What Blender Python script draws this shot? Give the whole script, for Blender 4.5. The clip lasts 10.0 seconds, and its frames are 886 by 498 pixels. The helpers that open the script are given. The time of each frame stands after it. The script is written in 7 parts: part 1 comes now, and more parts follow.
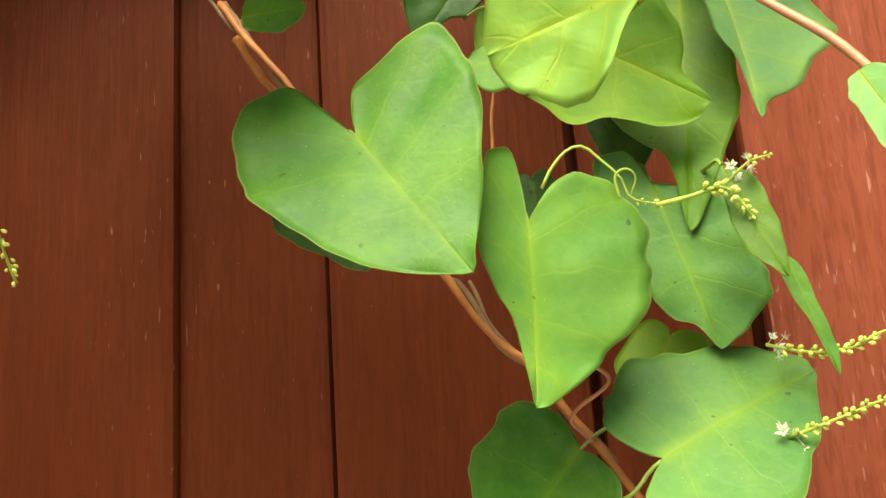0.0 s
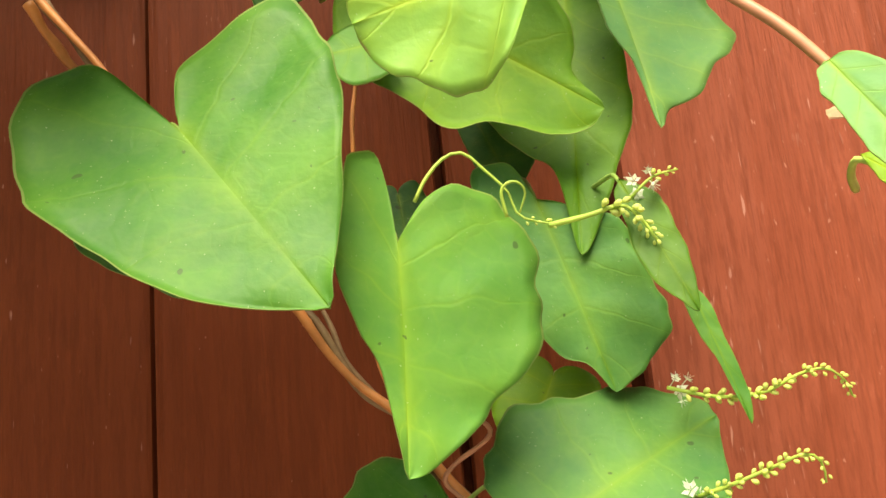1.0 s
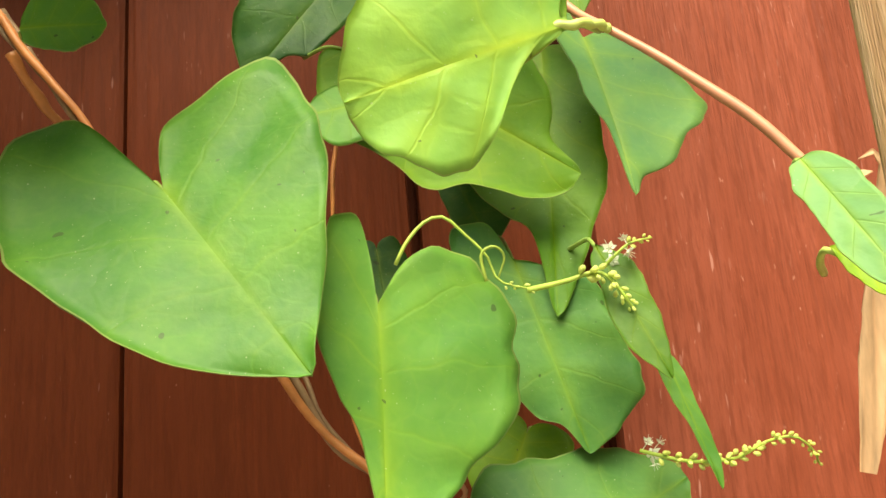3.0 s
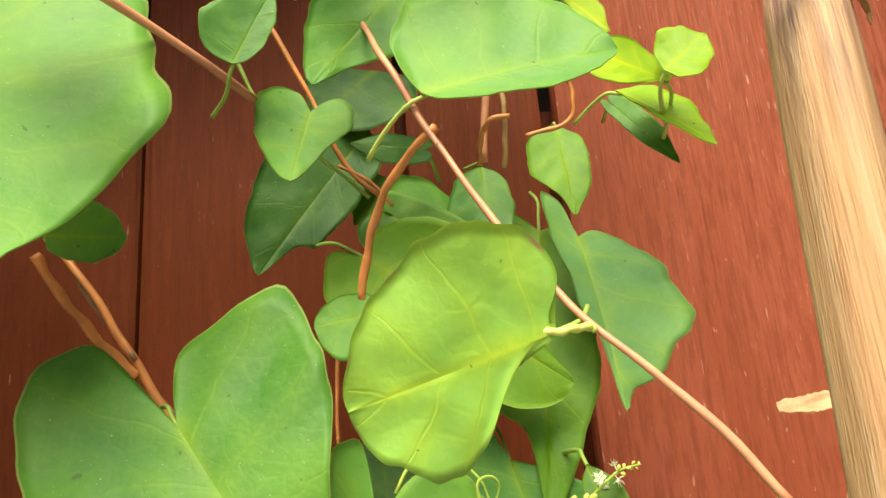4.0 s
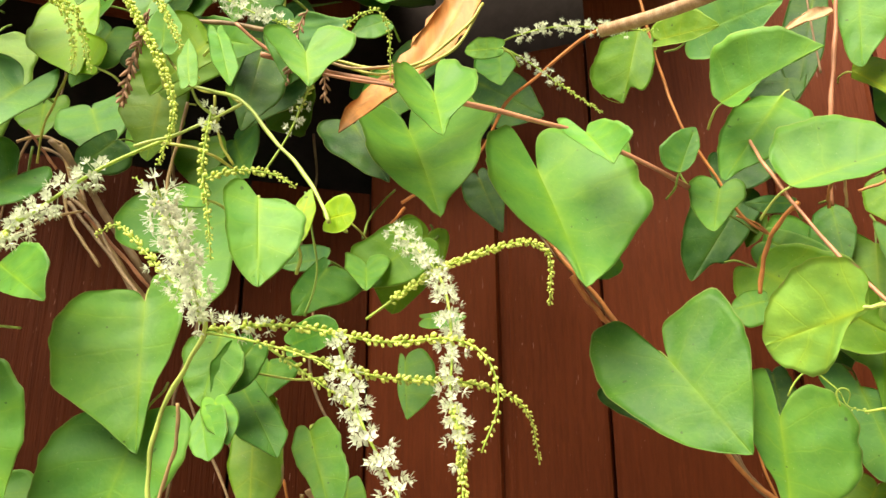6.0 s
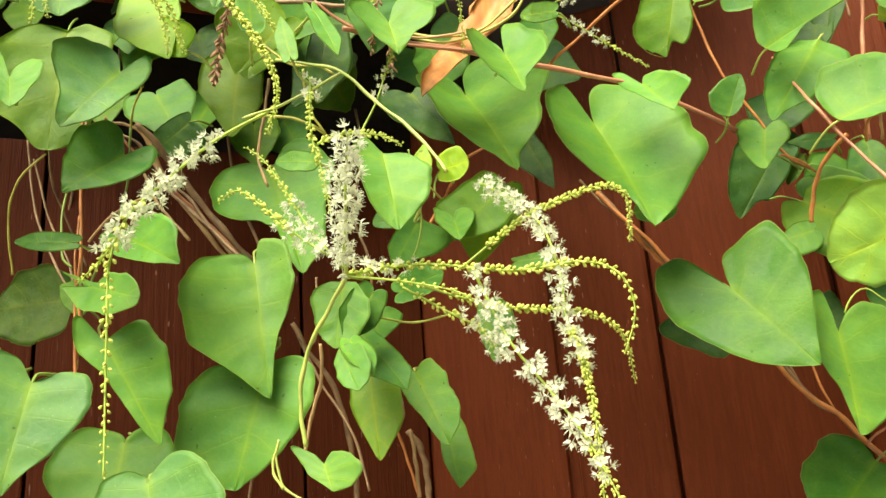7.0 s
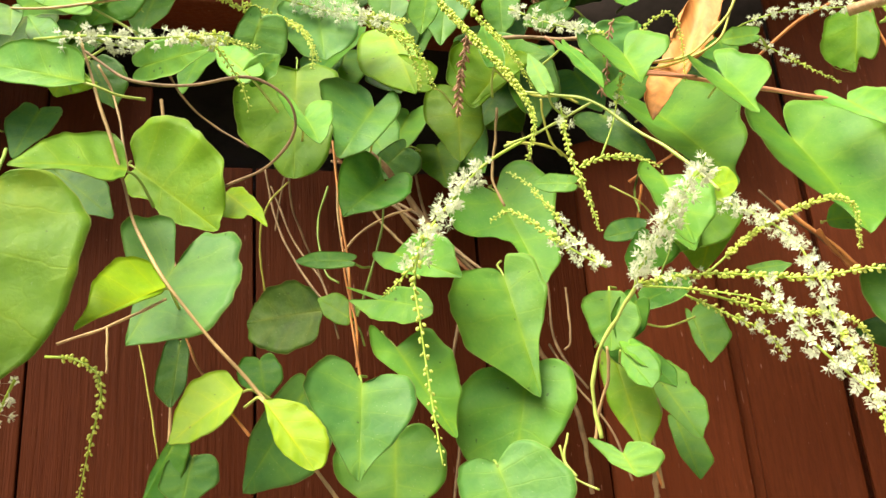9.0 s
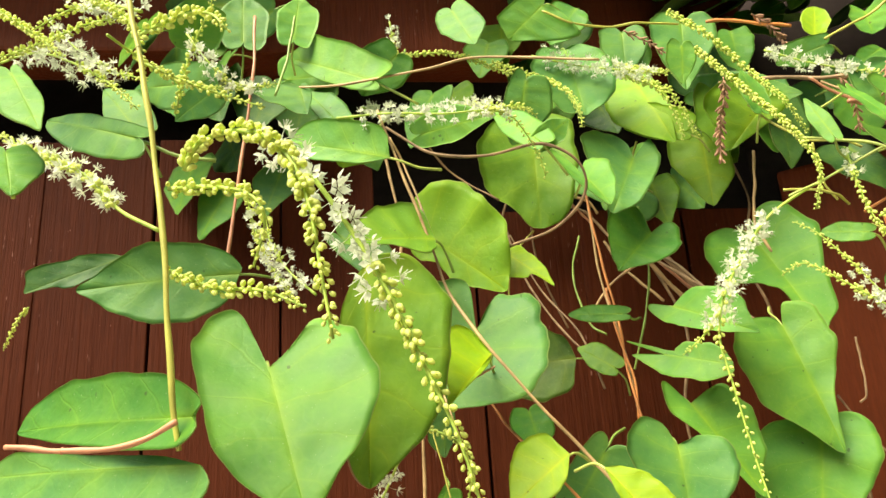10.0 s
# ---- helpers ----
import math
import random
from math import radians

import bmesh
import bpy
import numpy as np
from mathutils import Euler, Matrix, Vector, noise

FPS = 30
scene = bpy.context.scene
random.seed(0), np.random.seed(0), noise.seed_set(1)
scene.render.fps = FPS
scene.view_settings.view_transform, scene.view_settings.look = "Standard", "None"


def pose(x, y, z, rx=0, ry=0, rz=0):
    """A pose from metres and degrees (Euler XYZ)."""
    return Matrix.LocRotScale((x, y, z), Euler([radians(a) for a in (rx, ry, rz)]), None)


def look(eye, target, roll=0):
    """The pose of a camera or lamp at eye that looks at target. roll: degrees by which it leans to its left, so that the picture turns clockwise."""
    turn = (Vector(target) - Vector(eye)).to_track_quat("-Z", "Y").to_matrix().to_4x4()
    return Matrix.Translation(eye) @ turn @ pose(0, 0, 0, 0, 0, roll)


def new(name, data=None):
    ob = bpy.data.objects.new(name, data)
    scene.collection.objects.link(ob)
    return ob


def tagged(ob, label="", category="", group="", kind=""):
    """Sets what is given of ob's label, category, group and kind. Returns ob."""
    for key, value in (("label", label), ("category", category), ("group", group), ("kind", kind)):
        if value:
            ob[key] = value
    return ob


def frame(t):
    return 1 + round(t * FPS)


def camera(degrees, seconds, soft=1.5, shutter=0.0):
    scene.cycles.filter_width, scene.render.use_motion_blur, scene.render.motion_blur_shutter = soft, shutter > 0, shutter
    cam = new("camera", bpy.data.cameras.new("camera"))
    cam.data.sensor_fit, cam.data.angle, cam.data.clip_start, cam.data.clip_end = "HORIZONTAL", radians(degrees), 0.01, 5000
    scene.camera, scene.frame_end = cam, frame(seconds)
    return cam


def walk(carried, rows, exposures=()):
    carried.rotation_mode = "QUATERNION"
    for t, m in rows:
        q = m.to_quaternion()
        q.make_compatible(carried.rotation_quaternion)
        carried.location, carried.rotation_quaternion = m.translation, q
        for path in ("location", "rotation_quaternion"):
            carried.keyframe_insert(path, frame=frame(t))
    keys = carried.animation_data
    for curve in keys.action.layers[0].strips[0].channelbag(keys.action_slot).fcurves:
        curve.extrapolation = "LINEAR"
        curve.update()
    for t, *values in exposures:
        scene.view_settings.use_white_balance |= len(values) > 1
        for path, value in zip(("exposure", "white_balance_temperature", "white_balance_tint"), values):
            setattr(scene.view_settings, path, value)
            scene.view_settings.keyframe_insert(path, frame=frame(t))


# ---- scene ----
cam = camera(60.1, 10.0)
PATH = [
    (0.0, (0.0000, 0.0000, 1.2000), (-0.0657, 0.4853, 1.3009), -3.96),
    (0.5, (-0.0054, 0.0420, 1.2069), (-0.0081, 0.5314, 1.3092), -5.11),
    (1.0, (-0.0056, 0.0501, 1.2134), (0.0248, 0.5383, 1.3169), -5.64),
    (1.5, (-0.0041, 0.0562, 1.2114), (0.0413, 0.5430, 1.3161), -5.79),
    (2.0, (-0.0065, 0.0566, 1.2108), (0.0427, 0.5428, 1.3167), -5.53),
    (2.2, (-0.0024, 0.0541, 1.2144), (0.0480, 0.5398, 1.3217), -5.58),
    (3.3, (-0.0102, 0.0435, 1.2296), (0.0456, 0.5233, 1.3588), -4.78),
    (3.5, (-0.0081, 0.0420, 1.2398), (0.0511, 0.5201, 1.3737), -4.74),
    (4.0, (-0.0048, 0.0153, 1.2774), (0.0457, 0.4911, 1.4224), -4.58),
    (4.5, (-0.0035, -0.0455, 1.2919), (0.0039, 0.4312, 1.4428), -3.95),
    (5.0, (-0.0011, -0.1237, 1.2646), (-0.0547, 0.3485, 1.4198), -2.35),
    (5.5, (-0.0157, -0.1862, 1.2407), (-0.1334, 0.2749, 1.3943), -0.82),
    (6.0, (-0.0280, -0.2346, 1.2243), (-0.1963, 0.2122, 1.3729), -0.33),
    (6.2, (-0.0295, -0.2511, 1.2140), (-0.2136, 0.1909, 1.3581), -0.48),
    (7.3, (-0.0967, -0.2991, 1.1969), (-0.2463, 0.1577, 1.3345), -6.09),
    (7.5, (-0.1074, -0.3121, 1.1983), (-0.2540, 0.1451, 1.3380), -6.74),
    (8.0, (-0.1238, -0.3379, 1.2002), (-0.2726, 0.1175, 1.3434), -6.66),
    (8.5, (-0.1488, -0.3631, 1.1942), (-0.3188, 0.0844, 1.3387), -5.34),
    (9.0, (-0.1708, -0.3757, 1.1951), (-0.3635, 0.0620, 1.3409), -4.47),
    (9.5, (-0.2141, -0.4099, 1.2068), (-0.4322, 0.0144, 1.3567), -4.07),
    (10.0, (-0.2588, -0.4444, 1.2278), (-0.5105, -0.0423, 1.3858), -3.87),
]
walk(cam, [(t, look(eye, target, roll)) for t, eye, target, roll in PATH], [(0.0, 1.75, 7700, 5), (3.5, 1.65, 7700, 5), (4.5, 1.55, 7700, 5), (6.0, 1.6, 7700, 5), (7.5, 1.6, 7700, 5), (9.0, 1.75, 7700, 5), (10.0, 1.7, 7700, 5)])

# ---- world and light: bright, soft, hazy daylight from above and behind the camera ----
world = bpy.data.worlds.new("sky")
scene.world = world
world.use_nodes = True
wn = world.node_tree
sky = wn.nodes.new("ShaderNodeTexSky")
sky.sky_type, sky.sun_disc = "NISHITA", False
sky.sun_elevation, sky.sun_rotation = radians(56), radians(195)
sky.air_density, sky.dust_density, sky.ozone_density = 1.0, 3.0, 0.6
wn.links.new(sky.outputs[0], wn.nodes["Background"].inputs[0])
wn.nodes["Background"].inputs[1].default_value = 0.10
sun = new("sun", bpy.data.lights.new("sun", "SUN"))
sun.data.energy, sun.data.angle, sun.data.color = 3.0, radians(45), (1.0, 0.95, 0.87)
sun.matrix_world = look((0, 0, 5), (0.35, 1.65, 2.45))


# for walls out of view, added to cut light from behind and the sides
def blocker_wall(name, lo, hi, material):
    bm = bmesh.new()
    bmesh.ops.create_cube(bm, size=1.0, matrix=Matrix.Translation((Vector(lo) + Vector(hi)) / 2) @ Matrix.Diagonal((*(Vector(hi) - Vector(lo)), 1)))
    me = bpy.data.meshes.new(name)
    bm.to_mesh(me)
    bm.free()
    me.materials.append(material)
    return tagged(new(name, me), "unseen plain wall added to keep light out", "wall", kind="structure")



# ---- materials ----
def nodes_of(name):
    m = bpy.data.materials.new(name)
    m.use_nodes = True
    nt = m.node_tree
    return m, nt, nt.nodes["Principled BSDF"]


def node(nt, kind, **values):
    n = nt.nodes.new("ShaderNode" + kind)
    for key, value in values.items():
        if key == "op":
            n.operation = value
        elif key == "blend":
            n.data_type, n.blend_type = "RGBA", value
        else:
            n.inputs[key.replace("_", " ")].default_value = value
    return n


def math_node(nt, op, a, b=None):
    n = node(nt, "Math", op=op)
    for i, v in enumerate((a, b)):
        if v is None:
            continue
        if isinstance(v, (int, float)):
            n.inputs[i].default_value = v
        else:
            nt.links.new(v, n.inputs[i])
    return n.outputs[0]


def mix(nt, fac, a, b, blend="MIX"):
    n = node(nt, "Mix", blend=blend)
    for i, v in ((0, fac), (6, a), (7, b)):
        if isinstance(v, (int, float)):
            n.inputs[i].default_value = v
        elif isinstance(v, tuple):
            n.inputs[i].default_value = (*v, 1)
        else:
            nt.links.new(v, n.inputs[i])
    return n.outputs[2]


def noise_of(nt, coord, scale, detail=4.0, rough=0.6):
    n = node(nt, "TexNoise", Scale=scale, Detail=detail, Roughness=rough)
    nt.links.new(coord, n.inputs["Vector"])
    return n.outputs["Fac"]


def ramp(nt, fac, *stops):
    n = node(nt, "ValToRGB")
    els = n.color_ramp.elements
    while len(els) < len(stops):
        els.new(0.5)
    for e, (p, c) in zip(els, stops):
        e.position, e.color = p, (*c, 1) if isinstance(c, tuple) else (c, c, c, 1)
    nt.links.new(fac, n.inputs[0])
    return n.outputs[0]


def stretched(nt, scale, rotation=(0, 0, 0)):
    """Object coordinates, moved by a random amount for each object and scaled."""
    tc, info = node(nt, "TexCoord"), node(nt, "ObjectInfo")
    mp = node(nt, "Mapping")
    mp.inputs["Scale"].default_value = scale
    mp.inputs["Rotation"].default_value = rotation
    nt.links.new(tc.outputs["Object"], mp.inputs["Vector"])
    shift = math_node(nt, "MULTIPLY", info.outputs["Random"], 37.0)
    nt.links.new(shift, mp.inputs["Location"])
    return mp.outputs[0]


def bump(nt, bsdf, height, strength, distance=0.001):
    b = node(nt, "Bump", Strength=strength, Distance=distance)
    nt.links.new(height, b.inputs["Height"])
    nt.links.new(b.outputs[0], bsdf.inputs["Normal"])
    return b


def painted_wood(name, base, worn, rough=0.55, specks=0.75, pores=0.4):
    """Red-brown fence stain over sawn softwood: grain along z, pale dry streaks and specks."""
    m, nt, p = nodes_of(name)
    grain = noise_of(nt, stretched(nt, (90, 90, 2.5)), 3.0, 6.0, 0.65)
    broad = noise_of(nt, stretched(nt, (9, 9, 2.0)), 1.5, 3.0)
    speck = noise_of(nt, stretched(nt, (160, 160, 60)), 2.0, 2.0)
    chalk = noise_of(nt, stretched(nt, (75, 75, 16)), 1.0, 6.0, 0.75)
    info = node(nt, "ObjectInfo")
    c = ramp(nt, grain, (0.30, tuple(v * 0.86 for v in base)), (0.50, base), (0.72, tuple(v * 1.12 for v in base)))
    streak = noise_of(nt, stretched(nt, (38, 38, 1.6)), 1.0, 4.0, 0.7)
    c = mix(nt, ramp(nt, streak, (0.58, 0.0), (0.76, 0.38)), c, tuple(v * 1.25 for v in worn))
    c = mix(nt, ramp(nt, broad, (0.35, 0.0), (0.75, 0.55)), c, worn)
    c = mix(nt, ramp(nt, chalk, (0.54, 0.0), (0.72, 0.30)), c, tuple(v * 1.35 for v in worn))
    c = mix(nt, ramp(nt, speck, (specks - 0.01, 0.0), (specks + 0.04, 0.42)), c, (0.50, 0.26, 0.19))
    dash = noise_of(nt, stretched(nt, (420, 420, 60)), 1.0, 1.0)
    c = mix(nt, math_node(nt, "MULTIPLY", ramp(nt, dash, (specks - 0.02, 0.0), (specks + 0.03, 0.45)), ramp(nt, broad, (0.45, 0.0), (0.6, 1.0))), c, (0.55, 0.30, 0.23))
    crack = noise_of(nt, stretched(nt, (300, 300, 6)), 1.0, 3.0)
    c = mix(nt, ramp(nt, crack, (0.22, 0.55), (0.33, 0.0)), c, tuple(v * 0.35 for v in base))
    dent = noise_of(nt, stretched(nt, (240, 240, 30)), 1.0, 3.0, 0.7)
    c = mix(nt, ramp(nt, dent, (0.40, pores), (0.52, 0.0)), c, tuple(v * 0.72 for v in base))
    shade = math_node(nt, "ADD", math_node(nt, "MULTIPLY", info.outputs["Random"], 0.22), 0.89)
    hsv = node(nt, "HueSaturation")
    nt.links.new(c, hsv.inputs["Color"])
    nt.links.new(shade, hsv.inputs["Value"])
    nt.links.new(hsv.outputs[0], p.inputs["Base Color"])
    p.inputs["Roughness"].default_value = rough
    p.inputs["Specular IOR Level"].default_value = 0.10
    ripple = noise_of(nt, stretched(nt, (170, 170, 3.0)), 1.0, 2.0)
    pore = noise_of(nt, stretched(nt, (330, 330, 42)), 1.0, 3.0, 0.7)
    relief = math_node(nt, "ADD", grain, math_node(nt, "MULTIPLY", ripple, 1.6))
    bump(nt, p, math_node(nt, "ADD", relief, math_node(nt, "MULTIPLY", pore, 2.2 * pores)), 0.6, 0.0014)
    return m


def leaf_material(name, pale, aged=False):
    """A fleshy leaf: the object's own green, paler veins along the mesh's rays, mottling, soft gloss, light passing through."""
    m, nt, p = nodes_of(name)
    info, uv = node(nt, "ObjectInfo"), node(nt, "UVMap")
    sep = node(nt, "SeparateXYZ")
    nt.links.new(uv.outputs[0], sep.inputs[0])
    s, f = sep.outputs[0], sep.outputs[1]
    coord = stretched(nt, (1, 1, 1))
    wob = noise_of(nt, coord, 45.0, 2.0)
    bend = math_node(nt, "ADD", math_node(nt, "MULTIPLY", f, -0.09), math_node(nt, "MULTIPLY", wob, 0.09))
    line = math_node(nt, "FRACT", math_node(nt, "MULTIPLY", math_node(nt, "ADD", s, bend), 5.0))
    side = math_node(nt, "ABSOLUTE", math_node(nt, "SUBTRACT", line, 0.5))
    width = math_node(nt, "MULTIPLY", math_node(nt, "SUBTRACT", 1.05, f), 0.055)
    lateral = math_node(nt, "SUBTRACT", 1.0, math_node(nt, "DIVIDE", side, math_node(nt, "ADD", width, 0.012)))
    lateral = math_node(nt, "MULTIPLY", math_node(nt, "MAXIMUM", lateral, 0.0), 0.55)
    rib = math_node(nt, "MULTIPLY", math_node(nt, "MAXIMUM", math_node(nt, "SUBTRACT", 1.0, math_node(nt, "DIVIDE", f, 0.06)), 0.0), 0.7)
    net = node(nt, "TexVoronoi", Scale=115.0)
    net.feature = "DISTANCE_TO_EDGE"
    warp = node(nt, "TexNoise", Scale=70.0, Detail=2.0)
    nt.links.new(coord, warp.inputs["Vector"])
    nt.links.new(mix(nt, 0.008, coord, warp.outputs["Color"], "ADD"), net.inputs["Vector"])
    thread = math_node(nt, "MAXIMUM", math_node(nt, "SUBTRACT", 1.0, math_node(nt, "DIVIDE", net.outputs["Distance"], 0.10)), 0.0)
    fine = math_node(nt, "MULTIPLY", thread, math_node(nt, "MULTIPLY", wob, 0.45))
    vein = math_node(nt, "MINIMUM", math_node(nt, "MAXIMUM", math_node(nt, "MAXIMUM", lateral, rib), fine), 1.0)
    big = noise_of(nt, coord, 34.0, 4.0)
    small = noise_of(nt, coord, 260.0, 3.0)
    col = info.outputs["Color"]
    dark = mix(nt, 1.0, col, (0.68, 0.82, 0.92), "MULTIPLY")
    light = mix(nt, 0.18, col, (0.26, 0.54, 0.07))
    c = mix(nt, ramp(nt, big, (0.35, 0.0), (0.68, 1.0)), dark, light)
    c = mix(nt, math_node(nt, "MULTIPLY", ramp(nt, small, (0.4, 0.0), (0.75, 1.0)), 0.10), c, (0.26, 0.42, 0.12))
    wide = math_node(nt, "MAXIMUM", math_node(nt, "SUBTRACT", 1.0, math_node(nt, "DIVIDE", side, 0.34)), 0.0)
    margin = math_node(nt, "MAXIMUM", math_node(nt, "MULTIPLY", math_node(nt, "SUBTRACT", f, 0.84), 1.5), 0.0)
    middle = math_node(nt, "MAXIMUM", math_node(nt, "SUBTRACT", 1.0, math_node(nt, "DIVIDE", f, 0.22)), 0.0)
    halo = math_node(nt, "MAXIMUM", math_node(nt, "MAXIMUM", math_node(nt, "MULTIPLY", wide, 0.45), margin), middle)
    halo = math_node(nt, "MULTIPLY", halo, math_node(nt, "ADD", wob, 0.35))
    c = mix(nt, 1.0, c, (0.97, 0.975, 1.02), "MULTIPLY")
    c = mix(nt, math_node(nt, "MINIMUM", math_node(nt, "MULTIPLY", halo, 0.75), 1.0), c, mix(nt, 1.0, c, (1.50, 1.16, 0.52), "MULTIPLY"))
    c = mix(nt, math_node(nt, "MULTIPLY", vein, 0.48), c, mix(nt, 1.0, c, (1.65, 1.28, 1.1), "MULTIPLY"))
    edge = math_node(nt, "MULTIPLY", math_node(nt, "GREATER_THAN", f, 0.986), 0.38)
    c = mix(nt, edge, c, (0.50, 0.52, 0.20))
    fleck = noise_of(nt, coord, 1100.0, 1.0)
    c = mix(nt, math_node(nt, "MULTIPLY", math_node(nt, "GREATER_THAN", fleck, 0.765), 0.4), c, (0.62, 0.70, 0.45))
    c = mix(nt, math_node(nt, "MULTIPLY", math_node(nt, "GREATER_THAN", noise_of(nt, coord, 330.0, 0.0), 0.855), 0.6), c, (0.05, 0.07, 0.02))
    base_glow = math_node(nt, "MULTIPLY", math_node(nt, "MAXIMUM", math_node(nt, "SUBTRACT", 0.45, math_node(nt, "ADD", s, f)), 0.0), 0.9)
    c = mix(nt, base_glow, c, (0.40, 0.58, 0.05))
    if aged:
        near = math_node(nt, "MAXIMUM", math_node(nt, "SUBTRACT", 1.0, math_node(nt, "MULTIPLY", s, 2.6)), 0.0)
        c = mix(nt, math_node(nt, "MULTIPLY", near, ramp(nt, big, (0.42, 0.0), (0.68, 0.6))), c, (0.46, 0.50, 0.03))
        dry = math_node(nt, "MULTIPLY", math_node(nt, "GREATER_THAN", f, 0.93), ramp(nt, noise_of(nt, coord, 60.0, 2.0), (0.56, 0.0), (0.64, 0.9)))
        c = mix(nt, dry, c, (0.50, 0.30, 0.17))
    if pale:
        c = mix(nt, 0.35, c, (0.30, 0.46, 0.16))
    nt.links.new(c, p.inputs["Base Color"])
    rgh = math_node(nt, "ADD", math_node(nt, "MULTIPLY", big, 0.24), 0.42)
    nt.links.new(rgh, p.inputs["Roughness"])
    p.inputs["Specular IOR Level"].default_value = 0.37
    height = math_node(nt, "ADD", math_node(nt, "MULTIPLY", vein, -0.3), math_node(nt, "MULTIPLY", small, 0.35))
    bump(nt, p, math_node(nt, "ADD", height, math_node(nt, "MULTIPLY", big, 2.2)), 0.4, 0.0014)
    tr = node(nt, "BsdfTranslucent")
    nt.links.new(mix(nt, 1.0, c, (1.0, 1.0, 0.55), "MULTIPLY"), tr.inputs["Color"])
    ms = node(nt, "MixShader", Fac=0.44)
    nt.links.new(p.outputs[0], ms.inputs[1])
    nt.links.new(tr.outputs[0], ms.inputs[2])
    nt.links.new(ms.outputs[0], nt.nodes["Material Output"].inputs["Surface"])
    return m


def plain(name, colour, rough=0.5, vary=0.3, scale=60.0, stretch=(1, 1, 1), bump_by=0.3, through_light=0.0):
    m, nt, p = nodes_of(name)
    n = noise_of(nt, stretched(nt, stretch), scale, 4.0)
    c = ramp(nt, n, (0.3, tuple(v * (1 - vary) for v in colour)), (0.7, tuple(min(1, v * (1 + vary)) for v in colour)))
    nt.links.new(c, p.inputs["Base Color"])
    p.inputs["Roughness"].default_value = rough
    p.inputs["Specular IOR Level"].default_value = 0.35
    bump(nt, p, n, bump_by, 0.0008)
    if through_light:
        tr = node(nt, "BsdfTranslucent")
        nt.links.new(c, tr.inputs["Color"])
        ms = node(nt, "MixShader", Fac=through_light)
        nt.links.new(p.outputs[0], ms.inputs[1])
        nt.links.new(tr.outputs[0], ms.inputs[2])
        nt.links.new(ms.outputs[0], nt.nodes["Material Output"].inputs["Surface"])
    return m


STAIN = painted_wood("fence stain", (0.121, 0.0262, 0.0088), (0.163, 0.0385, 0.0135), 0.55)
STAIN_FADED = painted_wood("faded fence stain", (0.194, 0.046, 0.022), (0.285, 0.084, 0.050), 0.5, 0.71, 0.5)
# fence stain with the deep shade of the foliage put into its colour
STAIN_SHADED = painted_wood("shaded fence stain", (0.068, 0.0145, 0.0045), (0.086, 0.020, 0.007), 0.65)
# near-black that puts the unlit space behind the fence into a colour
VOID = plain("unlit gap black", (0.030, 0.019, 0.016), 0.9)
# paleness picked for bounced light, the ground is never in view
SOIL = plain("pale bounce ground", (0.43, 0.39, 0.34), 0.95, 0.4, 30.0, bump_by=1.0)
LEAF, LEAF_BACK, LEAF_AGED = leaf_material("leaf", False), leaf_material("leaf underside", True), leaf_material("ageing leaf", False, True)
STEM = {
    "orange": plain("orange stem", (0.58, 0.23, 0.075), 0.45, 0.45, 40.0, (1, 1, 1)),
    "red": plain("reddish stem", (0.50, 0.225, 0.125), 0.42, 0.35, 40.0),
    "brown": plain("woody brown stem", (0.26, 0.17, 0.09), 0.6, 0.45, 70.0),
    "tan": plain("tan stem", (0.42, 0.28, 0.13), 0.5, 0.35, 60.0),
    "green": plain("green stem", (0.22, 0.34, 0.07), 0.42, 0.3, 60.0),
    "yellowgreen": plain("yellow-green stem", (0.42, 0.42, 0.09), 0.42, 0.3, 60.0),
    "lightgreen": plain("light green stem", (0.40, 0.50, 0.12), 0.4, 0.25, 60.0),
}
STALK = plain("spike stalk", (0.42, 0.58, 0.10), 0.45, 0.25, 80.0, through_light=0.2)
BUD = plain("bud", (0.70, 0.79, 0.21), 0.5, 0.2, 300.0, bump_by=0.1, through_light=0.32)
PETAL = plain("petal", (0.74, 0.79, 0.62), 0.55, 0.06, 300.0, bump_by=0.1, through_light=0.4)


# ---- building blocks ----
def thing(name, label, category, at=(0, 0, 0), kind="", group=""):
    ob = new(name)
    ob.location = at
    ob.empty_display_size = 0.02
    return tagged(ob, label, category, group, kind)


def part(name, bm, material, parent, label="", smooth=True):
    me = bm if isinstance(bm, bpy.types.Mesh) else bpy.data.meshes.new(name)
    if not isinstance(bm, bpy.types.Mesh):
        bm.to_mesh(me)
        bm.free()
    for mt in material if isinstance(material, (list, tuple)) else [material]:
        me.materials.append(mt)
    if smooth:
        me.polygons.foreach_set("use_smooth", [True] * len(me.polygons))
    ob = new(name, me)
    if parent:
        ob.parent = parent
        ob.matrix_parent_inverse = Matrix.Translation(-parent.location) if parent.type == "EMPTY" else Matrix.Identity(4)
    return tagged(ob, label)


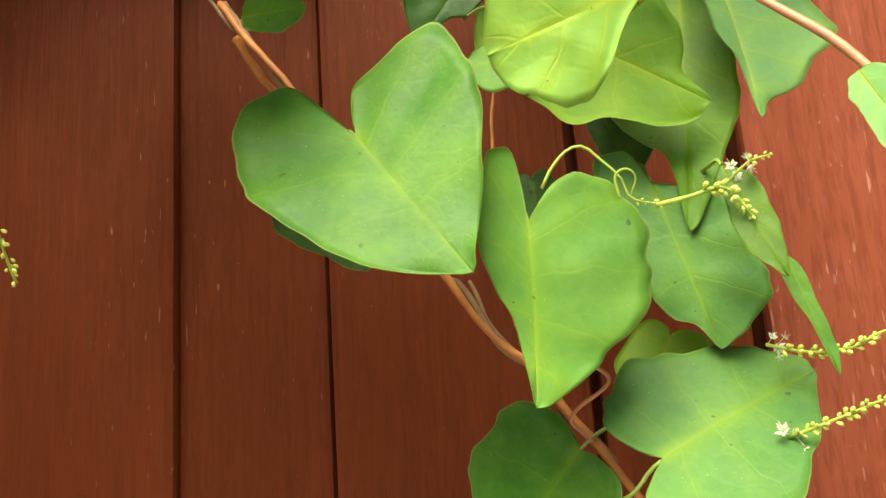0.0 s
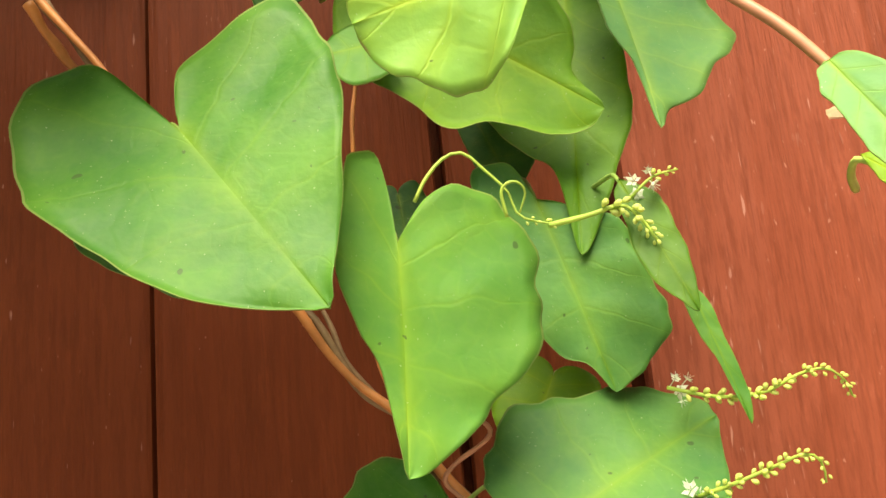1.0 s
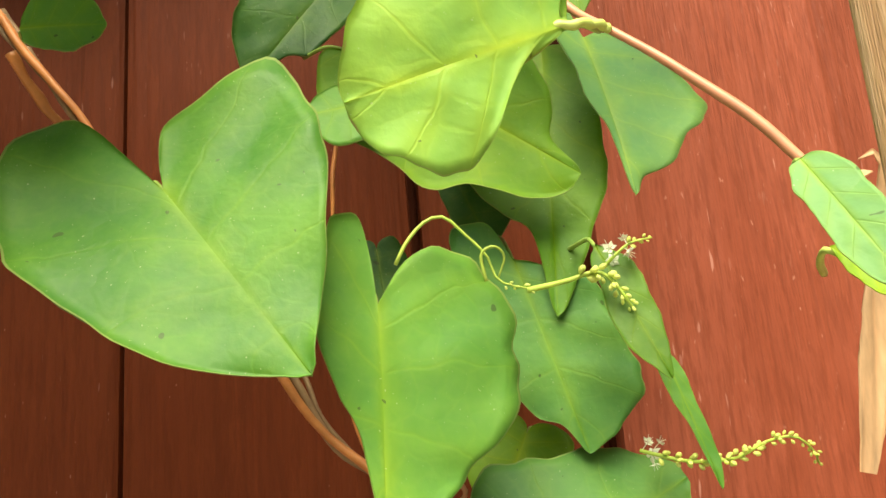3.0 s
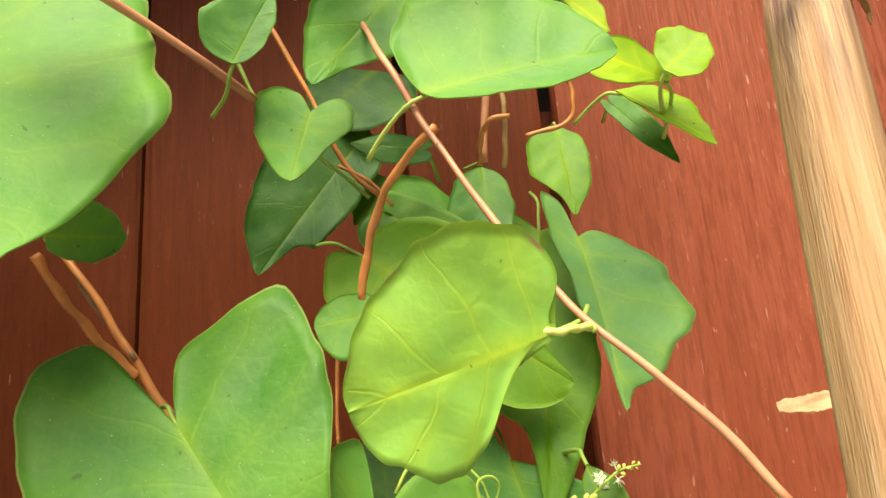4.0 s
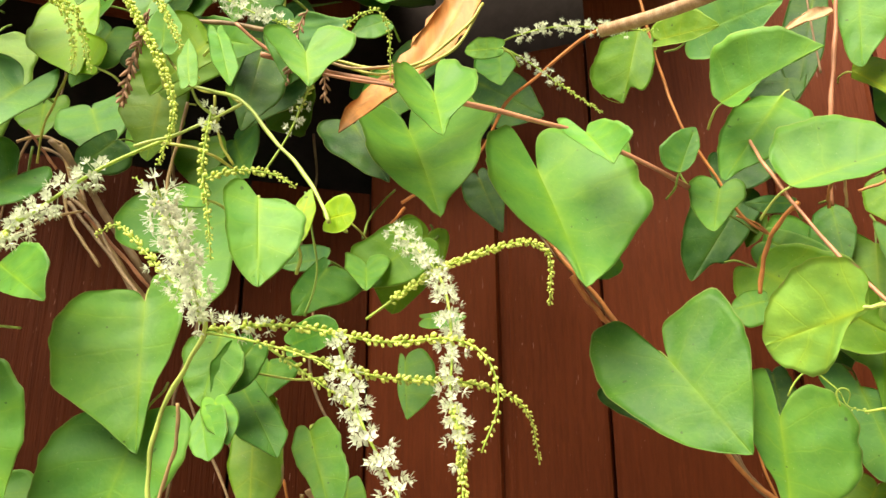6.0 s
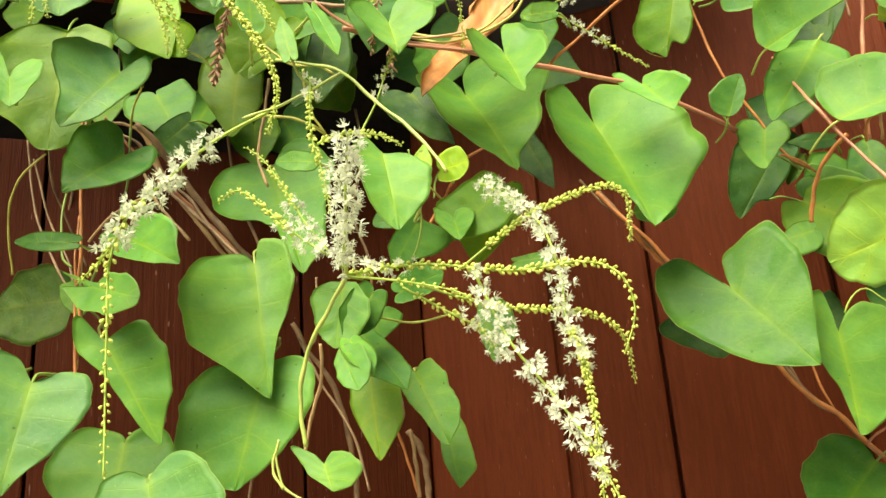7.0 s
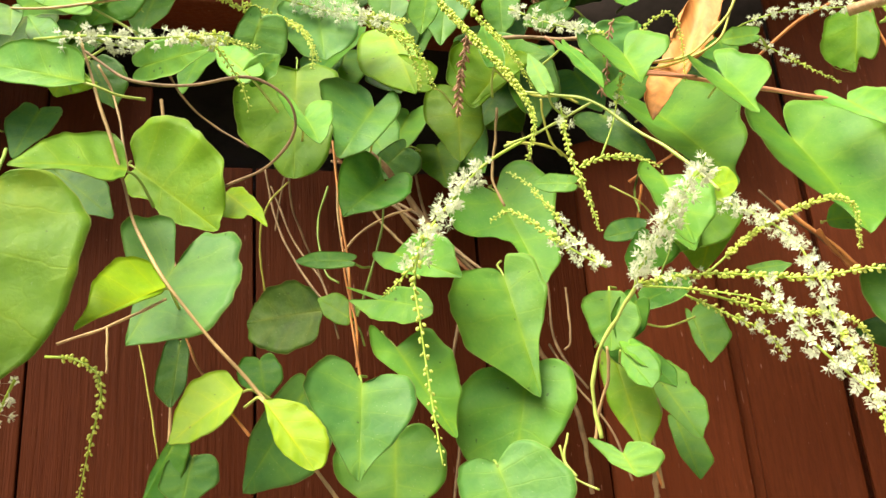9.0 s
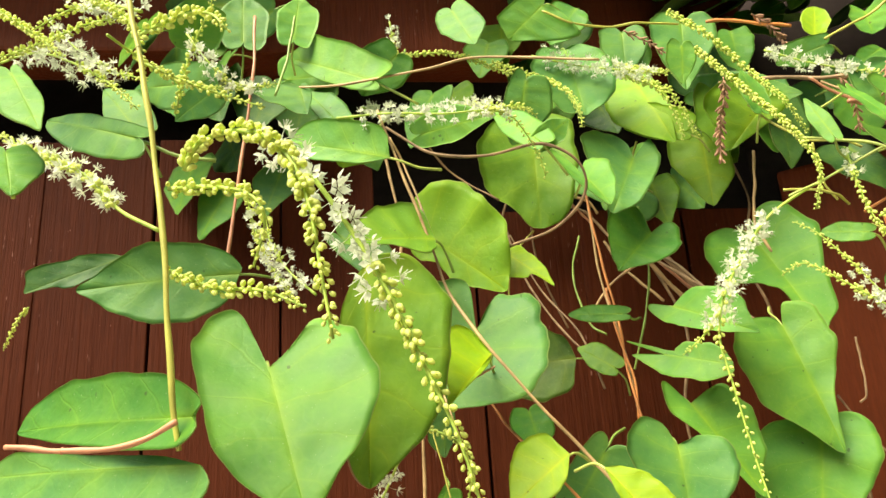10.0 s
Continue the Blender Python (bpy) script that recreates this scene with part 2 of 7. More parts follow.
def spline(points, n, after=None):
    """n + 1 points along a smooth curve through the given ones, evenly spaced by length; after: where it would go on past the end."""
    p = [Vector(q) for q in points]
    p = [2 * p[0] - p[1], *p, Vector(after) if after else 2 * p[-1] - p[-2]]
    fine = []
    for i in range(1, len(p) - 2):
        a, b, c, d = p[i - 1], p[i], p[i + 1], p[i + 2]
        for k in range(12):
            t = k / 12
            fine.append(0.5 * (2 * b + (c - a) * t + (2 * a - 5 * b + 4 * c - d) * t * t + (3 * b - a - 3 * c + d) * t ** 3))
    fine.append(p[-2])
    run = [0.0]
    for a, b in zip(fine, fine[1:]):
        run.append(run[-1] + (b - a).length)
    out, j = [], 0
    for i in range(n + 1):
        want = run[-1] * i / n
        while j < len(run) - 2 and run[j + 1] < want:
            j += 1
        step = run[j + 1] - run[j]
        out.append(fine[j].lerp(fine[j + 1], min(1, max(0, (want - run[j]) / step if step else 0))))
    return out, run[-1]


def tube(bm, line, radius, sides=7):
    """A round stem along a line of points; radius is a number or a function of 0 to 1."""
    rings, up = [], Vector((0.13, 0.3, 0.94))
    for i, q in enumerate(line):
        way = (line[min(i + 1, len(line) - 1)] - line[max(i - 1, 0)]).normalized()
        side = way.cross(up)
        side = (side if side.length > 0.05 else way.cross(Vector((1, 0, 0)))).normalized()
        over = side.cross(way)
        r = radius(i / (len(line) - 1)) if callable(radius) else radius
        rings.append([bm.verts.new(q + r * (math.cos(a) * side + math.sin(a) * over)) for a in (2 * math.pi * k / sides for k in range(sides))])
    for a, b in zip(rings, rings[1:]):
        for k in range(sides):
            bm.faces.new((a[k], a[(k + 1) % sides], b[(k + 1) % sides], b[k]))
    bm.faces.new(rings[0][::-1])
    bm.faces.new(rings[-1])


def box(bm, lo, hi, bevel=0.002):
    made = bmesh.ops.create_cube(bm, size=1.0)["verts"]
    size, mid = Vector(hi) - Vector(lo), (Vector(hi) + Vector(lo)) / 2
    for v in made:
        v.co = Vector([v.co[i] * size[i] + mid[i] for i in range(3)])
    if bevel:
        edges = list({e for v in made for e in v.link_edges})
        bmesh.ops.bevel(bm, geom=edges, offset=bevel, segments=2, profile=0.6, affect="EDGES")


# ---- pale bounce ground, added light-blocking walls and fence ----
GREY = plain("blocker grey", (0.13, 0.13, 0.11), 0.9, 0.2, 6.0)
blocker_wall("wall_south", (-4, -2.7, 0), (4, -2.5, 1.8), GREY)
blocker_wall("wall_west", (-4.2, -2.7, 0), (-4.0, 2.0, 1.8), GREY)
blocker_wall("wall_east", (1.3, -2.5, 0), (1.5, 2.0, 4.5), GREY)

# unseen ground, acts as a reflector for the lower fence
bm = bmesh.new()
bmesh.ops.create_grid(bm, x_segments=8, y_segments=8, size=60)
tagged(part("ground", bm, SOIL, None, "unseen ground, pale to bounce light upwards", smooth=False), category="ground", kind="structure")

FENCE_Y, TOP = 0.43, 1.63
CORNER, ALONG = Vector((-0.361, FENCE_Y, 0)), Vector((-0.766, -0.643, 0)).normalized()


def fence_board(parent, frame_m, a, b, front, top, gap=0.004, stain=STAIN, edge=0.005):
    """One sawn upright board from a to b along the fence, its face at the depth front, slightly bowed edges."""
    rnd = random.Random(round(a * 1000) + round(front * 977))
    bm = bmesh.new()
    box(bm, (a + gap / 2, front, 0.05), (b - min(gap, 0.001), front + 0.016, top), edge)
    ob = part("board", bm, stain, parent, smooth=False)
    ob.matrix_basis = frame_m @ pose(0, 0, 0, 0, rnd.uniform(-0.12, 0.12), 0)
    return ob


fence = thing("fence", "red-brown stained close-board timber fence", "fence", (0, FENCE_Y, 0), kind="structure")
straight = Matrix.Translation((0, FENCE_Y, 0))
for a, b, front in ((-0.361, -0.224, 0.006), (-0.224, -0.1302, 0.010), (-0.127, 0.021, 0.0), (0.021, 0.109, 0.008), (0.109, 0.262, -0.006), (0.262, 0.36, 0.008), (0.36, 0.51, -0.004), (0.51, 0.61, 0.008), (0.61, 0.76, -0.004), (0.76, 0.9, 0.006)):
    fence_board(fence, straight, a, b, front, 2.05 if a > -0.13 else 1.56 if a < -0.3 else TOP + 0.02, 0.013 if a == -0.224 else 0.003, STAIN_FADED if a > 0.1 else STAIN)
bm = bmesh.new()
box(bm, (-0.230, 0.0145, 0.06), (-0.212, 0.0175, TOP - 0.08), 0)
part("tongue", bm, STAIN, fence, "stained groove bottom between two boards", smooth=False).matrix_basis = straight
turned = Matrix.Translation(CORNER) @ Matrix.Rotation(math.atan2(-ALONG.y, -ALONG.x), 4, "Z")
left_fence = thing("fence", "stained timber fence panel with its shade painted in, black gap under its rail", "fence", (CORNER.x, FENCE_Y, 0), kind="structure")
# left boards take the darkened stain, their shade being painted in
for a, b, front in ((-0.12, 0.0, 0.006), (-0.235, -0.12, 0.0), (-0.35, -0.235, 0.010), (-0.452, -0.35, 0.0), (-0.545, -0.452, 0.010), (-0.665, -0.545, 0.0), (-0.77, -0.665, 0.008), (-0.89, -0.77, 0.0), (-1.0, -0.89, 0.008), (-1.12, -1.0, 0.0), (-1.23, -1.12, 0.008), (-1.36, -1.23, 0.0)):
    fence_board(left_fence, turned, a, b, 0.16 * front, 1.60 if b < -0.44 else 1.515, 0.0, STAIN_SHADED, 0.0012)
bm = bmesh.new()
box(bm, (-1.4, -0.03, 1.686), (-0.02, 0.03, 1.83), 0.004)
rail = part("rail", bm, STAIN, left_fence, "dark red horizontal top rail", smooth=False)
rail.matrix_basis = turned
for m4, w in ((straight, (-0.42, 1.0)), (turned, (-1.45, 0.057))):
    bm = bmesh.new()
    # added near-black sheet and cap, painted as the dark of the gap
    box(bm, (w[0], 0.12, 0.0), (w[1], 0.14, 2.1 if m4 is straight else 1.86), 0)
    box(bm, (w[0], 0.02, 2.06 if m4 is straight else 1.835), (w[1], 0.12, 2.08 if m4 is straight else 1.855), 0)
    back = part("backing", bm, VOID, fence if m4 is straight else left_fence, "added near-black sheet standing in for the unlit gap", smooth=False)
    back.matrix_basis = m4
    # added sheet whose dark stain gives the board gaps their shade
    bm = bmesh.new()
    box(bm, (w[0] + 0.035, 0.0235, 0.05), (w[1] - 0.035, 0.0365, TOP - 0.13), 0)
    under = part("under_boarding", bm, STAIN_SHADED, fence if m4 is straight else left_fence, "added sheet behind the gaps, their shade in its stain", smooth=False)
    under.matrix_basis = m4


# ---- climbing vine ----
# d and s carry the shade deep in the foliage in their leaf colour
TINT = {
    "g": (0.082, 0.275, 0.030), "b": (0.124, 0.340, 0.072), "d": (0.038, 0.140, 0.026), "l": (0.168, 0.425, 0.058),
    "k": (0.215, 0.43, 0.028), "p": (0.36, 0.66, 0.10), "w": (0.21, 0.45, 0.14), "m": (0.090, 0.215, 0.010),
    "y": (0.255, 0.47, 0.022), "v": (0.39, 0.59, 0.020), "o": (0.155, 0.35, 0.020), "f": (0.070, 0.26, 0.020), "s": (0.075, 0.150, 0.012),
}
WORDS = {
    "g": "mid-green heart-shaped leaf", "b": "bluish green heart-shaped leaf", "d": "dark green leaf, shade put into its tint", "l": "light green leaf",
    "k": "wavy yellowish green leaf", "p": "pale wavy yellowish green leaf", "w": "pale bluish green leaf", "m": "dark olive folded leaf", "y": "yellowish green leaf", "v": "bright yellow-green young leaf", "o": "olive green leaf", "f": "dark green leaf folded along its midrib", "s": "olive leaf, shade put into its dark tint",
}


LOBES = [radians(a) for a in (0, 6, 15, 29, 47, 68, 92, 117, 140, 159, 172, 180)]


def outline(length, side, n, blunt, tongue):
    """Points from the notch round one lobe to the tip: x along the midrib, y outwards. side: either ten radii, in leaf lengths, round a
    point a third down the midrib, or the lobe's and the widest place (along, out) in metres."""
    if len(side) == 10:
        mid = 0.35
        turn = [(length * (mid - r * math.cos(a)), max(0.0, length * r * math.sin(a)), 0) for a, r in zip(LOBES, (mid, *side, 1 - mid))]
        return [Vector((q.x, max(0.0, q.y), 0)) for q in spline(turn, n, (turn[-2][0], -turn[-2][1], 0))[0]]
    aa, ap, wa, wp = side[:4]
    full = side[4] if len(side) > 4 else blunt
    rest, path = length - wa, []
    for k in range(6):
        a = k / 6 * math.pi / 2
        path.append((aa * math.sin(a) ** 0.8, ap * (1 - math.cos(a)), 0))
    for k in range(8):
        a = k / 8 * math.pi / 2
        path.append((aa + (wa - aa) * (1 - math.cos(a)), ap + (wp - ap) * math.sin(a), 0))
    for k in range(15):
        v = k / 15
        heart, oval = 0.5 + 0.5 * math.cos(math.pi * v), math.sqrt(1 - v * v)
        p = heart ** (1 - 1.2 * full) if full < 0 else heart + full * (oval - heart)
        p = (p ** 3 + (tongue * math.sqrt(1 - v ** 6)) ** 3) ** (1 / 3)
        path.append((wa + rest * v, wp * p, 0))
    return spline([*path, (length, 0, 0)], n)[0]


def leaf(vine, tint, base, tip, facing, left, right, cup=0.05, droop=0.08, wave=0.026, blunt=0.4, stalk=1, lobes=0.08, aged=0, holes=(), tongue=0.06, ragged=1.0, coarse=0, swell=0.022):
    """A heart-shaped leaf from its notch to its tip, facing a way; each side as outline() takes it."""
    base, tip, facing = Vector(base), Vector(tip), Vector(facing)
    axis = tip - base
    length = axis.length
    axis = axis / length
    across = facing.cross(axis).normalized()
    facing = axis.cross(across)
    rnd = random.Random(int(1e4 * (base.x + 2 * base.z)))
    n, rings, thick = (14, 3, 0.0005) if coarse else (56 if length > 0.045 else 36, 8, 0.0005)
    verts, faces, uvs, mats = [], [], [], []
    cup, phase, beats = cup * (1 if len(left) == 10 else rnd.uniform(0.5, 1.5)), rnd.uniform(0, 6.28), rnd.choice((2.5, 3.5, 4.5))
    seed = Vector((phase * 5, beats * 3, 0.5))
    for layer in (0, 1):
        for sign, side in ((1, left), (-1, right)):
            start, rim = len(verts), outline(length, side, n, blunt, tongue)
            span = max(0.004, max(q.y for q in rim))
            for i, q in enumerate(rim):
                s = i / n
                rib = Vector((length * min(1, max(0, (s - 0.12) / 0.88)) ** 1.15, 0, 0))
                jag = 1 + ragged * (0.013 * math.sin(19 * s + phase + 2 * sign) + 0.011 * math.sin(37 * s + 2 * phase) * math.sin(9 * s + sign) + 0.020 * (0.64 - abs(math.sin(13 * s + phase * sign))) * (0.4 + 0.6 * math.sin(5 * s + phase) ** 2) + 0.005 * math.sin(71 * s + sign))
                jag = 1 + (1.5 if len(side) == 10 else 1.0) * (jag - 1) * min(1, 6 * s, 8 * (1 - s))
                for k in range(rings + 1):
                    f = k / rings
                    w = rib.lerp(q, f * (1 + (jag - 1) * f * f))
                    out = w.y / span
                    h = cup * span * (0.20 * max(0, out) + 0.80 * max(0, out) ** 2)
                    u = w.x / length
                    h += droop * length * (u - u * u) if u > 0 else -lobes * w.x
                    h += wave * span * math.sin(beats * 6.28 * s + phase + sign) * f ** 2.5 * (1 if 0.03 < s < 0.97 else 0)
                    h += 0.03 * span * math.sin(31.4 * (s - 0.09 * f)) * f * (1 - f) * min(1, 5 * s)
                    if not coarse:
                        at = Vector((w.x, sign * w.y, 0)) / length
                        h += swell * length * f ** 0.5 * (noise.noise(at * 3.1 + seed) + 0.5 * noise.noise(at * 7.3 + seed))
                    h -= layer * thick
                    verts.append(base + axis * w.x + across * (sign * w.y) + facing * h)
                    uvs.append((s, f))
            for i in range(n):
                for k in range(rings):
                    a = start + i * (rings + 1) + k
                    quad = (a, a + 1, a + rings + 2, a + rings + 1)
                    if any(hs == sign and math.hypot((i + 0.5) / n - h0, ((k + 0.5) / rings - h1) * 0.6) < hr for hs, h0, h1, hr in holes):
                        continue
                    faces.append(quad if (sign > 0) == (layer == 1) else quad[::-1])
                    mats.append(layer)
    one = len(verts) // 2
    for half in (0, 1):
        for i in range(n):
            a = half * (n + 1) * (rings + 1) + i * (rings + 1) + rings
            b = a + rings + 1
            faces.append((a, b, b + one, a + one))
            mats.append(0)
    me = bpy.data.meshes.new("leaf")
    me.from_pydata([v - base for v in verts], [], faces)
    layer_uv = me.uv_layers.new(name="leaf")
    flat = [c for loop in me.loops for c in uvs[loop.vertex_index]]
    layer_uv.data.foreach_set("uv", flat)
    me.polygons.foreach_set("material_index", mats)
    ob = part("leaf", me, (LEAF_AGED if aged else LEAF, LEAF_BACK), vine, WORDS[tint] + (" with yellowing lobes and dry edges" if aged else ""))
    ob.matrix_basis = Matrix.Translation(base)
    j = rnd.uniform(0.9, 1.1)
    ob.color = (*[c * j * rnd.uniform(0.95, 1.05) for c in TINT[tint]], 1)
    if not stalk:
        return ob
    # leaf stalk, leaving the notch backwards and inwards to the fence
    bm = bmesh.new()
    back = base - axis * length * 0.30 - facing * 0.022 + across * rnd.uniform(-0.006, 0.006)
    line, _ = spline([base + axis * 0.003 - facing * 0.0006, base - axis * length * 0.07 - facing * 0.003, base - axis * length * 0.19 - facing * 0.011, back], 10)
    tube(bm, [q - base for q in line], lambda u: 0.0007 + 0.0002 * u, 6)
    part("leaf_stalk", bm, STEM["lightgreen" if tint in "lyv" else "green"], ob)
    return ob


def stem(vine, kind, radius, points):
    line, length = spline(points, max(10, 7 * len(points)))
    rnd = random.Random(int(1e4 * abs(points[0][0])))
    p = rnd.uniform(0, 6)
    line = [q + Vector((math.sin(i * 0.9 + p), math.cos(i * 0.7 + p), math.sin(i * 0.6))) * radius * 0.18 for i, q in enumerate(line)]
    bm = bmesh.new()
    tube(bm, line, lambda u: radius * (1 + 0.12 * math.sin(23 * u + p)), 8)
    # knots where leaf stalks once stood
    for _ in range(max(1, int(length / 0.06))):
        i = rnd.randrange(1, len(line) - 1)
        m4 = Matrix.Translation(line[i]) @ Matrix.Diagonal((radius * 1.16, radius * 1.16, radius * 1.3, 1))
        bmesh.ops.create_icosphere(bm, subdivisions=1, radius=1.0, matrix=m4)
    return part("stem", bm, STEM[kind], vine, STEM[kind].name)


def turn_to(way, spin):
    return way.to_track_quat("Z", "Y").to_matrix().to_4x4() @ Matrix.Rotation(spin, 4, "Z")


def bud_into(verts, faces, m4, r, long):
    start = len(verts)
    rings = ((0.0, 0.0), (0.62, 0.22), (1.0, 0.55), (0.72, 0.85), (0.0, 1.0))
    for w, h in rings:
        for k in range(6):
            a = k * math.pi / 3
            verts.append(m4 @ Vector((r * w * math.cos(a), r * w * math.sin(a), long * h)))
    for i in range(4):
        for k in range(6):
            a, b = start + 6 * i + k, start + 6 * i + (k + 1) % 6
            faces.append((a, b, b + 6, a + 6))


def blossom_into(verts, faces, m4, r, rnd):
    """Five pointed petals and five thin stamens."""
    for k in range(5):
        a = k * 2 * math.pi / 5 + rnd.uniform(-0.15, 0.15)
        c, s = math.cos(a), math.sin(a)
        tilt = rnd.uniform(0.15, 0.6)
        start = len(verts)
        for u, w, z in ((0.1, 0.0, 0.0), (0.55, 0.34, 0.10), (0.55, -0.34, 0.10), (1.0, 0.0, tilt), (0.55, 0.0, 0.02)):
            verts.append(m4 @ Vector((r * (u * c - w * s), r * (u * s + w * c), r * z)))
        faces += [(start, start + 4, start + 1), (start + 1, start + 4, start + 3), (start, start + 2, start + 4), (start + 2, start + 3, start + 4)]
    for k in range(5):
        a = (k + 0.5) * 2 * math.pi / 5
        start, out = len(verts), rnd.uniform(0.35, 0.8)
        top = Vector((r * out * math.cos(a), r * out * math.sin(a), r * rnd.uniform(0.7, 1.15)))
        for d in ((0.04, 0), (-0.02, 0.035), (-0.02, -0.035)):
            verts.append(m4 @ Vector((r * d[0], r * d[1], 0)))
            verts.append(m4 @ (top + Vector((r * d[0], r * d[1], 0))))
        faces += [(start, start + 2, start + 3, start + 1), (start + 2, start + 4, start + 5, start + 3), (start + 4, start, start + 1, start + 5)]


def flower_spike(vine, from_, to, buds_from, dense, size, points, bud_dense=None):
    """A hanging spike: stalk, opened white blossoms on one stretch, yellow-green buds towards the tip."""
    rnd = random.Random(int(1e4 * abs(points[0][0] + points[-1][2])))
    line, length = spline(points, max(16, int(length_of(points) / 0.003)))
    bm = bmesh.new()
    tube(bm, line, lambda u: 0.00085 * size * (1 - 0.55 * u), 6)
    stalk = part("flower_spike", bm, STALK, vine, "flower spike with small white blossoms and buds" if from_ < 1 else "yellow-green budding flower spike")
    for kind in ("bud_cluster", "blossom_cluster"):
        verts, faces = [], []
        lo, hi = (buds_from, 1.0) if kind == "bud_cluster" else (from_, to)
        if lo >= 1:
            continue
        hi = min(hi, 1.0)
        pitch = 0.0010 / (bud_dense or dense) ** 0.8 if kind == "bud_cluster" else 0.0021 / dense ** 0.6
        count = max(3, int(length * (hi - lo) / pitch))
        for c in range(count):
            u = lo + (hi - lo) * (c + rnd.uniform(-0.3, 0.3)) / count
            i = min(len(line) - 2, max(0, int(u * (len(line) - 1))))
            way = (line[i + 1] - line[i]).normalized()
            a = c * 2.4 + rnd.uniform(-0.3, 0.3)
            side = turn_to(way, a).to_3x3() @ Vector((1, 0, 0))
            end = 1 - 0.5 * max(0, (u - 0.55) / 0.45)
            at = line[i].lerp(line[i + 1], rnd.random())
            if kind == "bud_cluster":
                lean = (side + way * rnd.uniform(0.8, 1.7)).normalized()
                r = 0.00098 * size * end * rnd.uniform(0.8, 1.15)
                m4 = Matrix.Translation(at + side * 0.0009 * size) @ turn_to(lean, a)
                bud_into(verts, faces, m4, r, r * 3.1)
            else:
                lean = (side + way * rnd.uniform(-0.2, 0.7)).normalized()
                stand = 0.0050 * size * rnd.uniform(0.35, 1.4)
                m4 = Matrix.Translation(at + lean * stand) @ turn_to(lean, a)
                blossom_into(verts, faces, m4, 0.0032 * size * rnd.uniform(0.75, 1.2), rnd)
                thread = len(verts)
                for w in (Vector((0.00022, 0, 0)), Vector((-0.00011, 0.00019, 0)), Vector((-0.00011, -0.00019, 0))):
                    verts.extend((at + w, m4.translation + w))
                faces += [(thread, thread + 2, thread + 3, thread + 1), (thread + 2, thread + 4, thread + 5, thread + 3), (thread + 4, thread, thread + 1, thread + 5)]
        me = bpy.data.meshes.new(kind)
        me.from_pydata(verts, [], faces)
        part(kind, me, BUD if kind == "bud_cluster" else PETAL, stalk, "yellow-green buds" if kind == "bud_cluster" else "tiny white star-shaped blossoms", smooth=kind == "bud_cluster")["kind"] = "stuff"
    return stalk


def length_of(points):
    return sum((Vector(b) - Vector(a)).length for a, b in zip(points, points[1:]))


def dry_blade(name, label, category, points, width, material, curl=0.4, parent=None):
    """A withered strap leaf along a line, trough-shaped, ragged at the edges."""
    line, _ = spline(points, 22)
    rnd = random.Random(int(1e4 * abs(points[0][0])))
    verts, faces = [], []
    for layer in (0, 1):
        for i, q in enumerate(line):
            u = i / 22
            way = (line[min(i + 1, 22)] - line[max(i - 1, 0)]).normalized()
            side = way.cross(Vector((0.2, -1, 0.6))).normalized()
            front = side.cross(way)
            w = width * math.sin(math.pi * min(1, 0.12 + 0.88 * (1 - u))) ** 0.7 * (1 + 0.15 * rnd.uniform(-1, 1))
            for k in range(7):
                v = k / 3 - 1
                verts.append(q + side * (w * v) + front * (curl * w * (abs(v) ** 1.6) + 0.15 * w * math.sin(5 * v + 9 * u) - layer * 0.0005))
    for layer in (0, 1):
        for i in range(22):
            for k in range(6):
                a = layer * 161 + i * 7 + k
                quad = (a, a + 1, a + 8, a + 7)
                faces.append(quad if layer else quad[::-1])
    for i in range(22):
        for k in (0, 6):
            a = i * 7 + k
            faces.append((a, a + 7, a + 168, a + 161))
    me = bpy.data.meshes.new(name)
    me.from_pydata(verts, [], faces)
    ob = part(name, me, material, parent, label)
    return ob if parent else tagged(ob, category=category)


vine_a = thing("climbing_vine", "climbing vine with large heart-shaped leaves on a red fence", "vine", (0.02, 0.30, 1.2), group="climbing vines")
vine_b = thing("climbing_vine", "climbing vine strand with heart-shaped leaves and a red stem", "vine", (-0.15, 0.25, 1.2), group="climbing vines")
vine_c = thing("climbing_vine", "dense flowering vine with white flower spikes and green leaves", "vine", (-0.33, 0.15, 1.2), group="climbing vines")
vine_d = thing("climbing_vine", "vine with round yellowish leaves and budding spikes", "vine", (-0.48, 0.0, 1.2), group="climbing vines")
leaf(vine_a, "g", (-0.0650, 0.2621, 1.3001), (-0.0227, 0.2359, 1.2404), (-0.1089, -0.9367, 0.3326), (0.472, 0.671, 0.755, 0.859, 0.690, 0.507, 0.428, 0.429, 0.482, 0.569), (0.895, 0.989, 0.942, 0.786, 0.579, 0.473, 0.463, 0.478, 0.522, 0.584), lobes=0.0, cup=0.12)
leaf(vine_a, "l", (-0.0050, 0.2700, 1.2633), (-0.0074, 0.2515, 1.1976), (0.3605, -0.9013, 0.2403), (0.446, 0.635, 0.735, 0.767, 0.692, 0.595, 0.552, 0.534, 0.561, 0.629), (0.738, 0.801, 0.571, 0.384, 0.300, 0.241, 0.219, 0.218, 0.264, 0.417), ragged=1.8, cup=0.12)
leaf(vine_a, "b", (0.0454, 0.3106, 1.2834), (0.0616, 0.3002, 1.2142), (-0.1432, -0.9831, 0.1141), (0.330, 0.311, 0.293, 0.293, 0.323, 0.347, 0.392, 0.541, 0.613, 0.631), (0.566, 0.612, 0.587, 0.337, 0.253, 0.226, 0.254, 0.368, 0.454, 0.497), ragged=1.8, cup=0.1)
